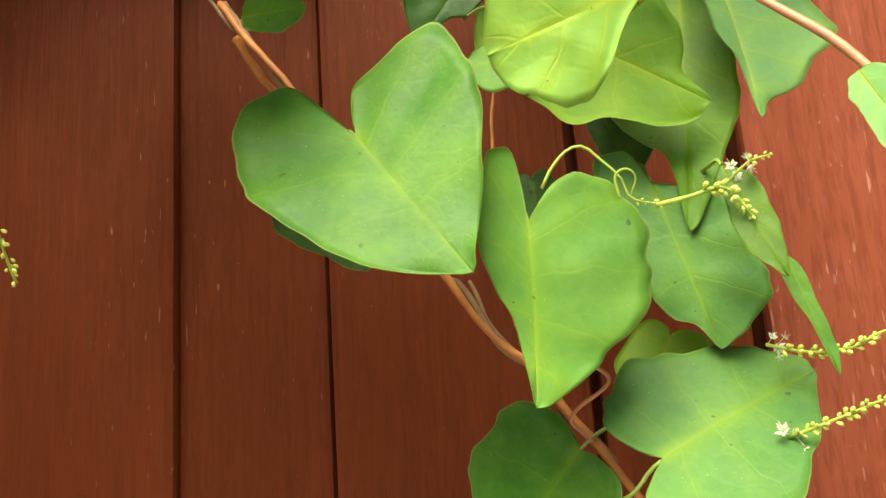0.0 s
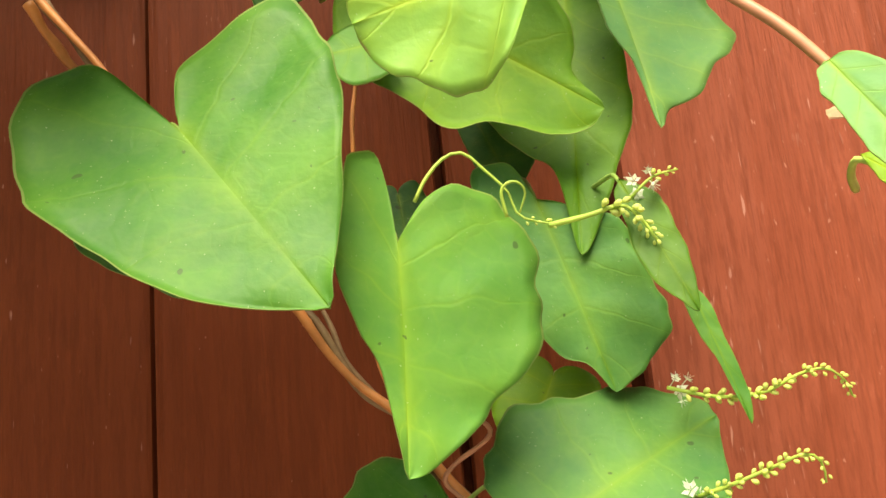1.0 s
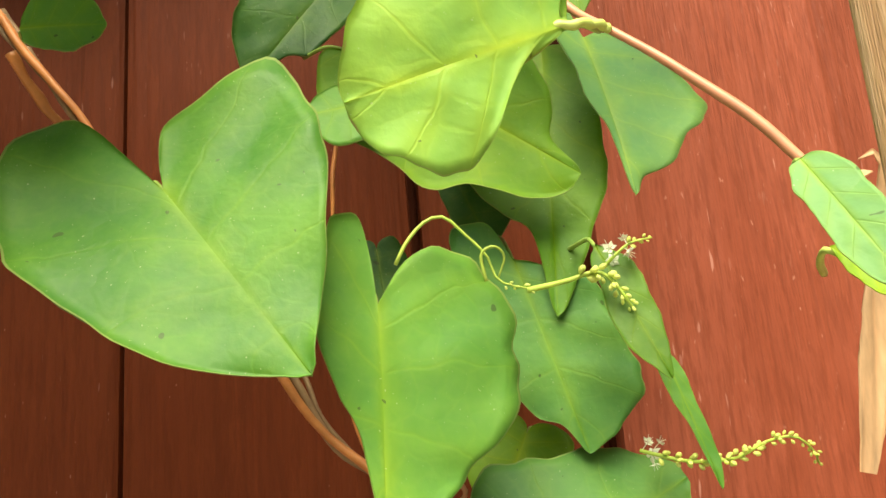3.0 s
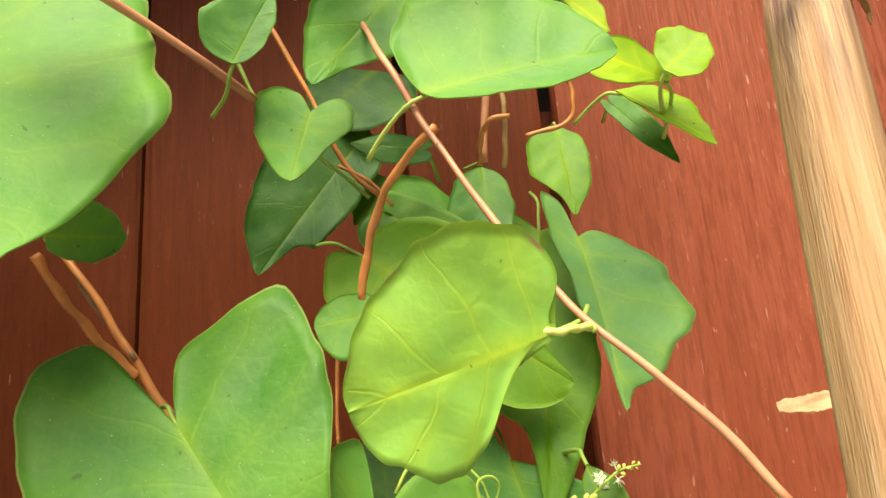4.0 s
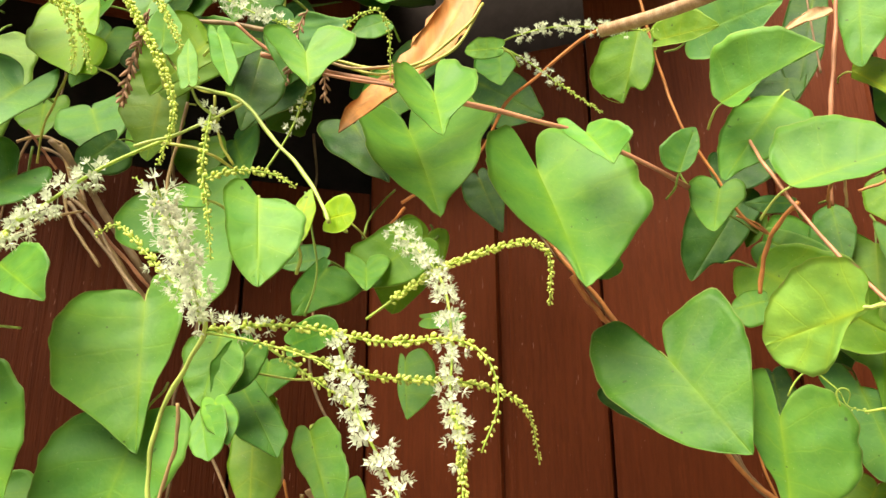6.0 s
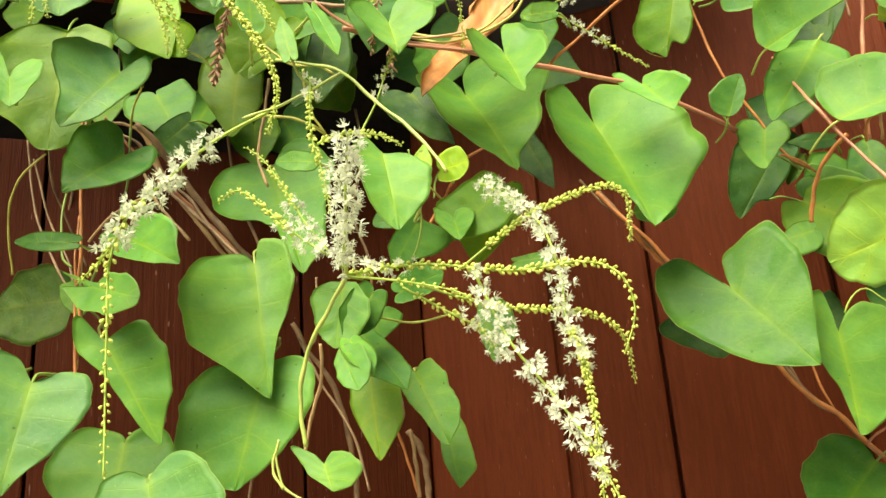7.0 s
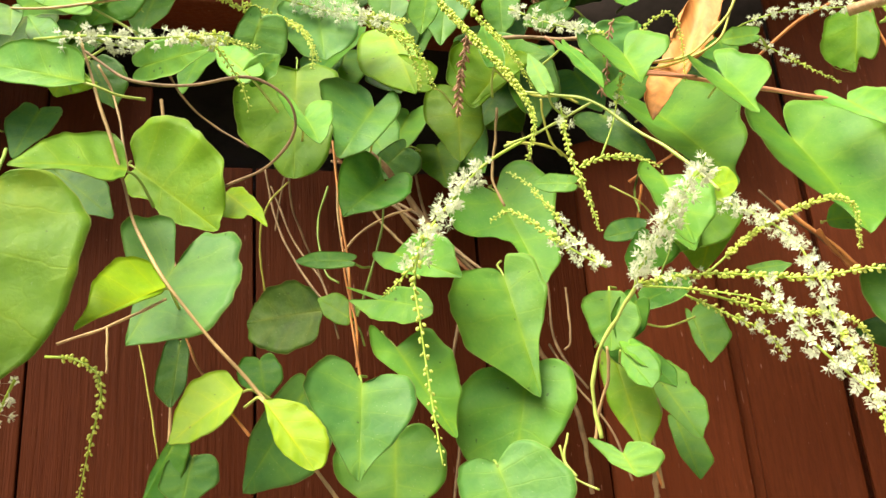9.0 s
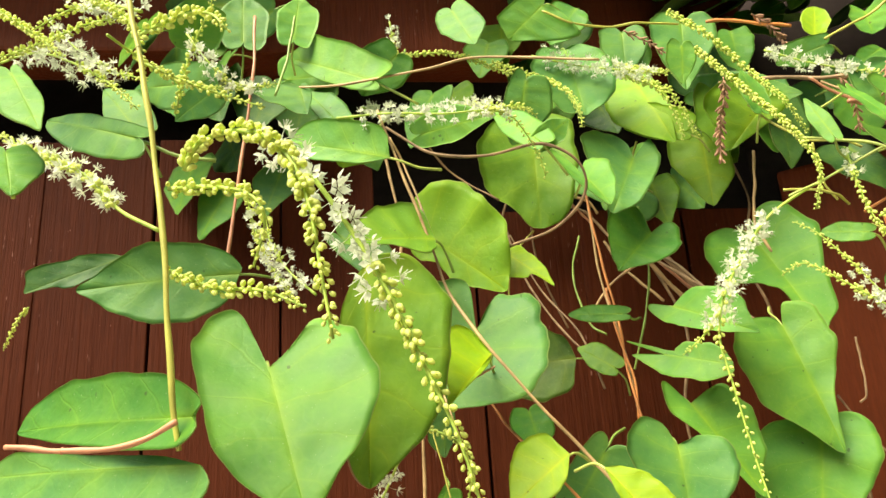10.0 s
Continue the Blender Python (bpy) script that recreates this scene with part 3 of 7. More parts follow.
leaf(vine_a, "o", (0.0725, 0.3338, 1.3810), (0.0565, 0.3002, 1.2603), (-0.1769, -0.9419, 0.2855), (0.366, 0.357, 0.254, 0.193, 0.167, 0.163, 0.190, 0.260, 0.374, 0.515), (0.385, 0.424, 0.356, 0.303, 0.271, 0.278, 0.310, 0.342, 0.364, 0.411), cup=0.1)
leaf(vine_a, "k", (-0.0056, 0.3018, 1.3632), (0.0683, 0.2900, 1.3078), (-0.1439, -0.9894, 0.0191), (0.363, 0.394, 0.373, 0.343, 0.327, 0.328, 0.366, 0.421, 0.462, 0.490), (0.473, 0.479, 0.457, 0.391, 0.355, 0.332, 0.409, 0.403, 0.563, 0.642), wave=0.05, cup=0.12)
leaf(vine_a, "w", (0.0806, 0.3027, 1.3672), (0.0831, 0.2805, 1.2961), (0.0999, -0.9488, 0.2996), (0.385, 0.414, 0.403, 0.373, 0.401, 0.448, 0.500, 0.495, 0.532, 0.545), (0.556, 0.661, 0.295, 0.154, 0.121, 0.112, 0.126, 0.151, 0.201, 0.291), ragged=1.6, cup=0.12)
leaf(vine_a, "b", (0.0333, 0.2839, 1.1775), (0.0930, 0.2997, 1.2041), (-0.0701, -0.7809, 0.6207), (0.385, 0.452, 0.557, 0.615, 0.581, 0.530, 0.466, 0.557, 0.605, 0.660), (0.408, 0.585, 0.653, 0.660, 0.643, 0.549, 0.480, 0.495, 0.528, 0.588), ragged=1.8, cup=0.15)
leaf(vine_a, "m", (0.0659, 0.2785, 1.2793), (0.0772, 0.2596, 1.2343), (-0.2988, -0.9040, 0.3059), (0.316, 0.280, 0.233, 0.200, 0.167, 0.156, 0.167, 0.207, 0.338, 0.495), (0.312, 0.274, 0.197, 0.138, 0.113, 0.114, 0.144, 0.228, 0.387, 0.529), cup=0.1)
leaf(vine_a, "l", (0.0830, 0.2790, 1.2440), (0.0917, 0.2716, 1.2016), (-0.2581, -0.9594, 0.1136), (0.320, 0.251, 0.163, 0.106, 0.082, 0.075, 0.083, 0.113, 0.206, 0.465), (0.325, 0.294, 0.177, 0.110, 0.084, 0.076, 0.078, 0.095, 0.136, 0.229), cup=0.1)
leaf(vine_a, "f", (0.0057, 0.3112, 1.1805), (-0.0261, 0.3249, 1.1398), (-0.4751, -0.8767, 0.0758), (0.366, 0.402, 0.451, 0.546, 0.538, 0.463, 0.446, 0.470, 0.509, 0.578), (0.374, 0.427, 0.525, 0.604, 0.693, 0.655, 0.713, 0.711, 0.686, 0.653), cup=0.1)
leaf(vine_a, "y", (0.0498, 0.3451, 1.2224), (0.0317, 0.3349, 1.1901), (-0.1094, -0.9279, 0.3564), (-0.0065, 0.0092, -0.0012, 0.0183), (-0.0065, 0.0088, 0.0180, 0.0176))
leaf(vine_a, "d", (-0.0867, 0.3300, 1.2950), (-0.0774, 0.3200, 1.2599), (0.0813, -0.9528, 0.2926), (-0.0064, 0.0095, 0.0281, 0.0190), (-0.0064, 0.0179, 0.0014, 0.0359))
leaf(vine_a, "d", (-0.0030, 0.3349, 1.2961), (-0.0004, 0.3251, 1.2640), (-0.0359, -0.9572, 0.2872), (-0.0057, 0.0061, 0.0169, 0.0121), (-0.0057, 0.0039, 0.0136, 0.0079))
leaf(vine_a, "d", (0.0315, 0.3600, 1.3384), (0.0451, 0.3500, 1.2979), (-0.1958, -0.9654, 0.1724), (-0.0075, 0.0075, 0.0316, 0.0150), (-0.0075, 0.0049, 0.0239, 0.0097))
leaf(vine_a, "p", (0.0402, 0.1951, 1.3099), (-0.0106, 0.1976, 1.2944), (0.0000, -0.9871, -0.1603), (0.302, 0.227, 0.168, 0.139, 0.139, 0.205, 0.461, 0.587, 0.632, 0.651), (0.341, 0.355, 0.505, 0.620, 0.617, 0.612, 0.588, 0.582, 0.615, 0.651), aged=1, wave=0.07, ragged=1.4, cup=0.03, swell=0.035)
leaf(vine_a, "g", (-0.0466, 0.2505, 1.4187), (-0.0335, 0.2548, 1.4510), (0.1462, -0.9865, 0.0738), (0.352, 0.362, 0.395, 0.430, 0.461, 0.462, 0.468, 0.493, 0.572, 0.620), (0.332, 0.315, 0.275, 0.233, 0.206, 0.197, 0.229, 0.307, 0.421, 0.556), cup=0.2)
leaf(vine_a, "l", (-0.0229, 0.2813, 1.4156), (-0.0294, 0.2650, 1.3807), (0.1429, -0.9063, 0.3978), (0.426, 0.566, 0.625, 0.566, 0.469, 0.363, 0.318, 0.343, 0.428, 0.558), (0.421, 0.579, 0.669, 0.635, 0.533, 0.477, 0.451, 0.491, 0.566, 0.627), cup=0.2)
leaf(vine_a, "l", (-0.0990, 0.2142, 1.4404), (-0.0809, 0.1952, 1.4084), (-0.1879, -0.8870, 0.4218), (0.411, 0.476, 0.449, 0.424, 0.382, 0.402, 0.514, 0.697, 0.609, 0.613), (0.841, 0.945, 0.572, 0.308, 0.214, 0.181, 0.185, 0.220, 0.303, 0.450), cup=0.4)
leaf(vine_b, "l", (-0.1390, 0.2449, 1.4331), (-0.1051, 0.2150, 1.3390), (0.4800, -0.7711, 0.4183), (0.607, 0.709, 0.726, 0.672, 0.597, 0.542, 0.553, 0.527, 0.570, 0.615), (0.707, 0.717, 0.625, 0.536, 0.481, 0.407, 0.392, 0.344, 0.351, 0.411), ragged=1.3, cup=0.42)
leaf(vine_b, "l", (-0.2344, 0.2416, 1.4783), (-0.1819, 0.1700, 1.3788), (0.3475, -0.6644, 0.6617), (0.654, 0.766, 0.730, 0.577, 0.467, 0.339, 0.328, 0.365, 0.409, 0.490), (0.596, 0.675, 0.537, 0.407, 0.317, 0.292, 0.311, 0.392, 0.451, 0.498), cup=0.4)
leaf(vine_b, "l", (-0.1770, 0.1464, 1.4496), (-0.1604, 0.1180, 1.4058), (0.3266, -0.7325, 0.5973), (0.985, 0.978, 0.782, 0.615, 0.491, 0.419, 0.314, 0.290, 0.321, 0.465), (0.622, 0.954, 0.777, 0.603, 0.484, 0.437, 0.414, 0.450, 0.469, 0.578), cup=0.5)
leaf(vine_c, "d", (-0.2797, 0.2402, 1.4905), (-0.2400, 0.2214, 1.4303), (0.2624, -0.8578, 0.4419), (0.378, 0.426, 0.323, 0.214, 0.156, 0.136, 0.143, 0.182, 0.280, 0.441), (0.404, 0.493, 0.560, 0.541, 0.412, 0.372, 0.349, 0.383, 0.463, 0.554), cup=0.15)
leaf(vine_a, "l", (-0.0167, 0.2305, 1.4536), (0.0419, 0.2061, 1.4668), (-0.4033, -0.9077, 0.1159), (0.367, 0.405, 0.433, 0.488, 0.549, 0.523, 0.524, 0.542, 0.561, 0.603), (0.329, 0.309, 0.294, 0.247, 0.124, 0.060, 0.045, 0.053, 0.072, 0.104), cup=0.3)
leaf(vine_a, "l", (0.0218, 0.2640, 1.4683), (-0.0198, 0.2452, 1.4070), (0.1773, -0.9680, 0.1778), (0.350, 0.358, 0.373, 0.406, 0.378, 0.312, 0.309, 0.343, 0.418, 0.493), (0.330, 0.309, 0.295, 0.262, 0.249, 0.267, 0.297, 0.372, 0.483, 0.597), cup=0.15)
leaf(vine_a, "l", (0.0145, 0.2223, 1.3898), (0.0772, 0.2214, 1.4031), (-0.0906, -0.9281, 0.3611), (0.367, 0.405, 0.469, 0.591, 0.651, 0.626, 0.614, 0.620, 0.629, 0.643), (0.323, 0.295, 0.239, 0.199, 0.160, 0.151, 0.178, 0.293, 0.448, 0.563), cup=0.15, ragged=1.6)
leaf(vine_a, "l", (0.0882, 0.3028, 1.5857), (0.0757, 0.2904, 1.4927), (-0.1736, -0.9727, 0.1537), (0.374, 0.428, 0.387, 0.372, 0.340, 0.346, 0.328, 0.355, 0.446, 0.559), (0.366, 0.402, 0.375, 0.293, 0.217, 0.189, 0.196, 0.245, 0.368, 0.581), cup=0.2)
leaf(vine_a, "v", (0.0737, 0.3155, 1.5032), (0.1035, 0.2923, 1.4557), (0.0503, -0.8851, 0.4627), (0.395, 0.479, 0.505, 0.476, 0.403, 0.317, 0.296, 0.337, 0.442, 0.546), (0.315, 0.279, 0.247, 0.142, 0.087, 0.070, 0.072, 0.088, 0.127, 0.579), cup=0.12)
leaf(vine_a, "v", (0.1093, 0.2581, 1.4112), (0.0784, 0.2542, 1.4232), (0.2169, -0.9421, 0.2558), (0.300, 0.251, 0.209, 0.185, 0.183, 0.233, 0.459, 0.689, 0.630, 0.632), (0.358, 0.380, 0.366, 0.327, 0.317, 0.345, 0.422, 0.510, 0.591, 0.616), cup=0.15)
leaf(vine_a, "v", (0.0947, 0.2741, 1.4172), (0.1221, 0.2571, 1.3851), (0.0502, -0.8634, 0.5020), (0.340, 0.332, 0.336, 0.330, 0.330, 0.314, 0.358, 0.396, 0.480, 0.567), (0.270, 0.204, 0.138, 0.099, 0.083, 0.081, 0.095, 0.144, 0.271, 0.511), cup=0.1)
leaf(vine_a, "g", (0.0989, 0.2896, 1.4182), (0.1158, 0.2754, 1.3860), (-0.3864, -0.9009, 0.1975), (-0.0066, 0.0034, 0.0177, 0.0068), (-0.0066, 0.0020, 0.0171, 0.0041))
leaf(vine_a, "o", (0.0813, 0.3166, 1.4240), (0.0809, 0.3027, 1.3767), (-0.1808, -0.9429, 0.2798), (0.319, 0.286, 0.258, 0.249, 0.224, 0.209, 0.235, 0.320, 0.448, 0.551), (0.341, 0.335, 0.337, 0.332, 0.307, 0.313, 0.355, 0.371, 0.408, 0.491), cup=0.15)
leaf(vine_a, "g", (0.0500, 0.3394, 1.4152), (0.0510, 0.3220, 1.3600), (-0.0697, -0.9522, 0.2975), (0.323, 0.295, 0.272, 0.229, 0.192, 0.189, 0.226, 0.277, 0.370, 0.508), (0.331, 0.313, 0.301, 0.290, 0.275, 0.307, 0.369, 0.481, 0.579, 0.611), cup=0.15)
leaf(vine_a, "l", (0.0070, 0.3100, 1.3822), (0.0463, 0.3000, 1.3507), (-0.0910, -0.9763, 0.1963), (-0.0087, 0.0068, 0.0278, 0.0135), (-0.0087, 0.0103, 0.0107, 0.0207))
leaf(vine_a, "l", (-0.0040, 0.2906, 1.3380), (-0.0244, 0.2894, 1.3338), (0.0110, -0.9704, 0.2412), (-0.0035, 0.0081, 0.0130, 0.0162), (-0.0035, 0.0050, 0.0068, 0.0099), blunt=0.9)
leaf(vine_a, "b", (0.0187, 0.2894, 1.4021), (-0.0086, 0.2906, 1.4064), (-0.0289, -0.9939, 0.1060), (-0.0047, 0.0039, 0.0126, 0.0078), (-0.0047, 0.0027, 0.0138, 0.0055))
leaf(vine_a, "o", (-0.0664, 0.2857, 1.5510), (-0.0808, 0.2759, 1.4886), (0.1989, -0.9741, 0.1072), (0.349, 0.356, 0.331, 0.272, 0.236, 0.232, 0.279, 0.402, 0.507, 0.432), (0.339, 0.330, 0.332, 0.334, 0.373, 0.390, 0.472, 0.616, 0.662, 0.650), holes=((1, 0.9, 0.95, 0.13), (-1, 0.93, 0.95, 0.1)), cup=0.15)
leaf(vine_a, "y", (-0.0493, 0.2500, 1.5181), (-0.0113, 0.2400, 1.5140), (-0.2654, -0.9545, -0.1360), (-0.0067, 0.0080, 0.0212, 0.0160), (-0.0067, 0.0031, 0.0189, 0.0061))
leaf(vine_a, "b", (-0.0270, 0.2875, 1.5388), (0.0354, 0.2925, 1.5578), (0.1145, -0.9868, -0.1147), (-0.0111, 0.0142, 0.0419, 0.0285), (-0.0111, 0.0119, 0.0194, 0.0238))
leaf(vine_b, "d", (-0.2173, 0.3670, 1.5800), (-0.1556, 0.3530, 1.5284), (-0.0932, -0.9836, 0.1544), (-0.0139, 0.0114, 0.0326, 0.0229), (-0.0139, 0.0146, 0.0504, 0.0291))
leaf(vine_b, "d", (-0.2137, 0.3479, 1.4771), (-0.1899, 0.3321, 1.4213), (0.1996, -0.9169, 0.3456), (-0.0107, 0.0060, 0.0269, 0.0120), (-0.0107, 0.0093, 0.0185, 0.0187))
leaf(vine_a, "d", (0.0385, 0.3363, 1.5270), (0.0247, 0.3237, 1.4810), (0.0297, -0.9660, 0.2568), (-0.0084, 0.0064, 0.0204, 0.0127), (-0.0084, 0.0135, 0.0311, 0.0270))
leaf(vine_b, "l", (-0.1508, 0.1995, 1.5045), (-0.1753, 0.2005, 1.5086), (-0.0663, -0.9895, -0.1285), (-0.0042, 0.0035, 0.0120, 0.0070), (-0.0042, 0.0043, 0.0141, 0.0085), blunt=0.7)
leaf(vine_b, "g", (-0.1762, 0.2900, 1.5570), (-0.1726, 0.2800, 1.5236), (0.3005, -0.9042, 0.3034), (-0.0060, 0.0067, 0.0103, 0.0134), (-0.0060, 0.0104, 0.0150, 0.0208))
leaf(vine_a, "w", (0.0726, 0.1713, 1.2669), (0.0753, 0.1553, 1.2403), (-0.5503, -0.7392, 0.3883), (0.350, 0.340, 0.306, 0.239, 0.203, 0.188, 0.209, 0.288, 0.459, 0.582), (0.343, 0.329, 0.249, 0.204, 0.159, 0.145, 0.159, 0.228, 0.423, 0.615), cup=0.1)
leaf(vine_a, "d", (-0.0009, 0.3403, 1.4357), (-0.0486, 0.3204, 1.3630), (0.2379, -0.9652, 0.1083), (0.343, 0.341, 0.285, 0.234, 0.194, 0.178, 0.199, 0.274, 0.405, 0.449), (0.363, 0.392, 0.358, 0.325, 0.314, 0.324, 0.352, 0.400, 0.530, 0.599), cup=0.15)
leaf(vine_b, "l", (-0.1244, 0.3004, 1.3770), (-0.0914, 0.2900, 1.3714), (-0.3036, -0.9523, -0.0308), (0.342, 0.337, 0.346, 0.394, 0.391, 0.420, 0.442, 0.490, 0.573, 0.608), (0.334, 0.318, 0.311, 0.264, 0.244, 0.264, 0.304, 0.439, 0.574, 0.630), cup=0.1)
leaf(vine_a, "d", (0.0633, 0.3532, 1.5900), (0.0373, 0.3268, 1.4919), (0.0189, -0.9668, 0.2550), (-0.0178, 0.0066, 0.0547, 0.0131), (-0.0178, 0.0097, 0.0535, 0.0194))
leaf(vine_a, "g", (0.0993, 0.3300, 1.5012), (0.0950, 0.3200, 1.4536), (-0.1950, -0.9562, 0.2184), (-0.0083, 0.0033, 0.0284, 0.0065), (-0.0083, 0.0060, 0.0251, 0.0120))
leaf(vine_c, "g", (-0.2467, 0.1500, 1.3482), (-0.2589, 0.1350, 1.3182), (0.5728, -0.8021, 0.1687), (-0.0061, 0.0123, -0.0002, 0.0246), (-0.0061, 0.0049, 0.0208, 0.0097))
leaf(vine_b, "l", (-0.2219, 0.1524, 1.3468), (-0.2164, 0.1426, 1.3305), (0.4389, -0.6975, 0.5665), (-0.0128, 0.0092, -0.0074, 0.0141), (-0.0111, 0.0121, -0.0006, 0.0125))
leaf(vine_b, "y", (-0.1984, 0.1900, 1.3745), (-0.2175, 0.1800, 1.3248), (0.4072, -0.9129, 0.0268), (-0.0092, 0.0080, 0.0108, 0.0160), (-0.0092, 0.0138, 0.0279, 0.0277), blunt=0.6)
leaf(vine_b, "l", (-0.1832, 0.1501, 1.3131), (-0.1596, 0.1499, 1.3127), (-0.0013, -0.9764, 0.2161), (-0.0040, 0.0019, 0.0119, 0.0038), (-0.0040, 0.0034, 0.0136, 0.0068))
leaf(vine_b, "v", (-0.1948, 0.0579, 1.3426), (-0.1797, 0.0561, 1.3433), (-0.1185, -0.9929, -0.0059), (-0.0026, 0.0051, 0.0095, 0.0102), (-0.0026, 0.0040, 0.0081, 0.0080), blunt=0.8)
leaf(vine_b, "v", (-0.2038, 0.0465, 1.3323), (-0.2017, 0.0535, 1.3570), (0.2268, -0.9413, 0.2500), (-0.0044, 0.0025, 0.0126, 0.0051), (-0.0044, 0.0028, 0.0123, 0.0057))
leaf(vine_d, "b", (-0.4074, 0.0595, 1.4554), (-0.4165, 0.0244, 1.4050), (0.6017, -0.7020, 0.3811), (0.724, 0.662, 0.556, 0.426, 0.312, 0.280, 0.306, 0.395, 0.487, 0.577), (0.418, 0.552, 0.659, 0.729, 0.696, 0.498, 0.377, 0.372, 0.465, 0.601), cup=0.2)
leaf(vine_d, "l", (-0.4208, -0.0076, 1.4226), (-0.4015, -0.0216, 1.3939), (0.4168, -0.6747, 0.6092), (0.585, 0.796, 0.790, 0.677, 0.473, 0.386, 0.372, 0.402, 0.494, 0.581), (1.263, 1.233, 0.572, 0.329, 0.242, 0.212, 0.225, 0.289, 0.422, 0.530), cup=0.3)
leaf(vine_d, "g", (-0.4042, 0.0633, 1.3986), (-0.4207, 0.0328, 1.3680), (0.5507, -0.7210, 0.4206), (0.658, 0.707, 0.674, 0.606, 0.545, 0.443, 0.419, 0.418, 0.474, 0.560), (0.383, 0.456, 0.709, 0.826, 0.710, 0.579, 0.497, 0.486, 0.538, 0.593), cup=0.2)
leaf(vine_c, "b", (-0.3881, -0.0075, 1.2509), (-0.3809, -0.0267, 1.1992), (0.5997, -0.7197, 0.3498), (0.368, 0.407, 0.521, 0.581, 0.573, 0.496, 0.425, 0.425, 0.466, 0.550), (0.422, 0.571, 0.671, 0.685, 0.608, 0.466, 0.390, 0.400, 0.471, 0.596), cup=0.25)
leaf(vine_c, "l", (-0.3389, 0.1057, 1.3269), (-0.3158, 0.0859, 1.2418), (0.3896, -0.8679, 0.3080), (0.513, 0.513, 0.479, 0.356, 0.273, 0.214, 0.206, 0.223, 0.273, 0.408), (0.418, 0.459, 0.497, 0.513, 0.484, 0.472, 0.494, 0.476, 0.513, 0.584), cup=0.4)
leaf(vine_c, "l", (-0.3271, 0.1023, 1.2648), (-0.3378, 0.0837, 1.1936), (0.3199, -0.9273, 0.1942), (0.372, 0.419, 0.481, 0.506, 0.478, 0.413, 0.415, 0.435, 0.504, 0.576), (0.346, 0.348, 0.368, 0.420, 0.495, 0.550, 0.603, 0.676, 0.681, 0.653), cup=0.15)
leaf(vine_c, "l", (-0.3898, 0.0387, 1.2769), (-0.3576, 0.0475, 1.2197), (0.5026, -0.8509, 0.1525), (0.354, 0.368, 0.414, 0.473, 0.414, 0.378, 0.382, 0.420, 0.462, 0.548), (0.651, 0.593, 0.427, 0.186, 0.127, 0.112, 0.120, 0.156, 0.248, 0.468), cup=0.2)
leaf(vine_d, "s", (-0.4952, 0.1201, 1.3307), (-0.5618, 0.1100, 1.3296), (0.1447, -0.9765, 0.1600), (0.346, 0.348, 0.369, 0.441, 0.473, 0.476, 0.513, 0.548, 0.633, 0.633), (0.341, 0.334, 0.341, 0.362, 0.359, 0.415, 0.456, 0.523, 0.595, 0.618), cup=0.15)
leaf(vine_d, "g", (-0.4288, 0.0500, 1.3425), (-0.4638, 0.0400, 1.3465), (0.2878, -0.9451, 0.1546), (-0.0062, 0.0030, 0.0170, 0.0061), (-0.0062, 0.0035, 0.0187, 0.0070), blunt=0.6)
leaf(vine_c, "l", (-0.4010, 0.0373, 1.3087), (-0.3588, 0.0288, 1.2950), (-0.0789, -0.9378, 0.3380), (0.969, 0.271, 0.235, 0.218, 0.226, 0.223, 0.262, 0.387, 0.506, 0.600), (0.798, 0.647, 0.492, 0.403, 0.343, 0.314, 0.346, 0.469, 0.604, 0.693), cup=0.15)
leaf(vine_c, "l", (-0.3955, 0.0544, 1.3422), (-0.3429, 0.0412, 1.3137), (-0.0684, -0.9472, 0.3134), (0.341, 0.336, 0.344, 0.340, 0.309, 0.329, 0.372, 0.446, 0.497, 0.573), (0.601, 0.544, 0.418, 0.265, 0.197, 0.171, 0.180, 0.229, 0.328, 0.465), cup=0.15)
leaf(vine_d, "y", (-0.5297, -0.0400, 1.4032), (-0.4769, -0.0220, 1.3547), (0.3639, -0.9301, 0.0505), (0.349, 0.560, 0.664, 0.681, 0.612, 0.572, 0.561, 0.550, 0.577, 0.614), (0.358, 0.379, 0.364, 0.299, 0.184, 0.157, 0.203, 0.306, 0.410, 0.556), ragged=1.3, wave=0.05, cup=0.15)
leaf(vine_d, "b", (-0.4869, -0.0482, 1.3268), (-0.4938, -0.0750, 1.2787), (0.4015, -0.8231, 0.4015), (0.846, 0.889, 0.961, 0.924, 0.884, 0.885, 0.838, 0.705, 0.639, 0.636), (0.431, 0.873, 1.056, 0.987, 0.458, 0.245, 0.232, 0.264, 0.346, 0.479), ragged=1.6, cup=0.2)
leaf(vine_c, "v", (-0.4079, -0.0684, 1.2404), (-0.3793, -0.0680, 1.2051), (0.5026, -0.7671, 0.3988), (0.328, 0.306, 0.289, 0.268, 0.263, 0.303, 0.367, 0.495, 0.621, 0.677), (0.275, 0.211, 0.161, 0.133, 0.121, 0.124, 0.157, 0.268, 0.413, 0.553), cup=0.2)
leaf(vine_d, "v", (-0.4331, -0.0525, 1.2494), (-0.4568, -0.0798, 1.2236), (0.2999, -0.7796, 0.5498), (0.313, 0.274, 0.240, 0.224, 0.227, 0.249, 0.335, 0.403, 0.526, 0.587), (0.355, 0.370, 0.417, 0.542, 0.545, 0.508, 0.479, 0.479, 0.516, 0.582), cup=0.12)
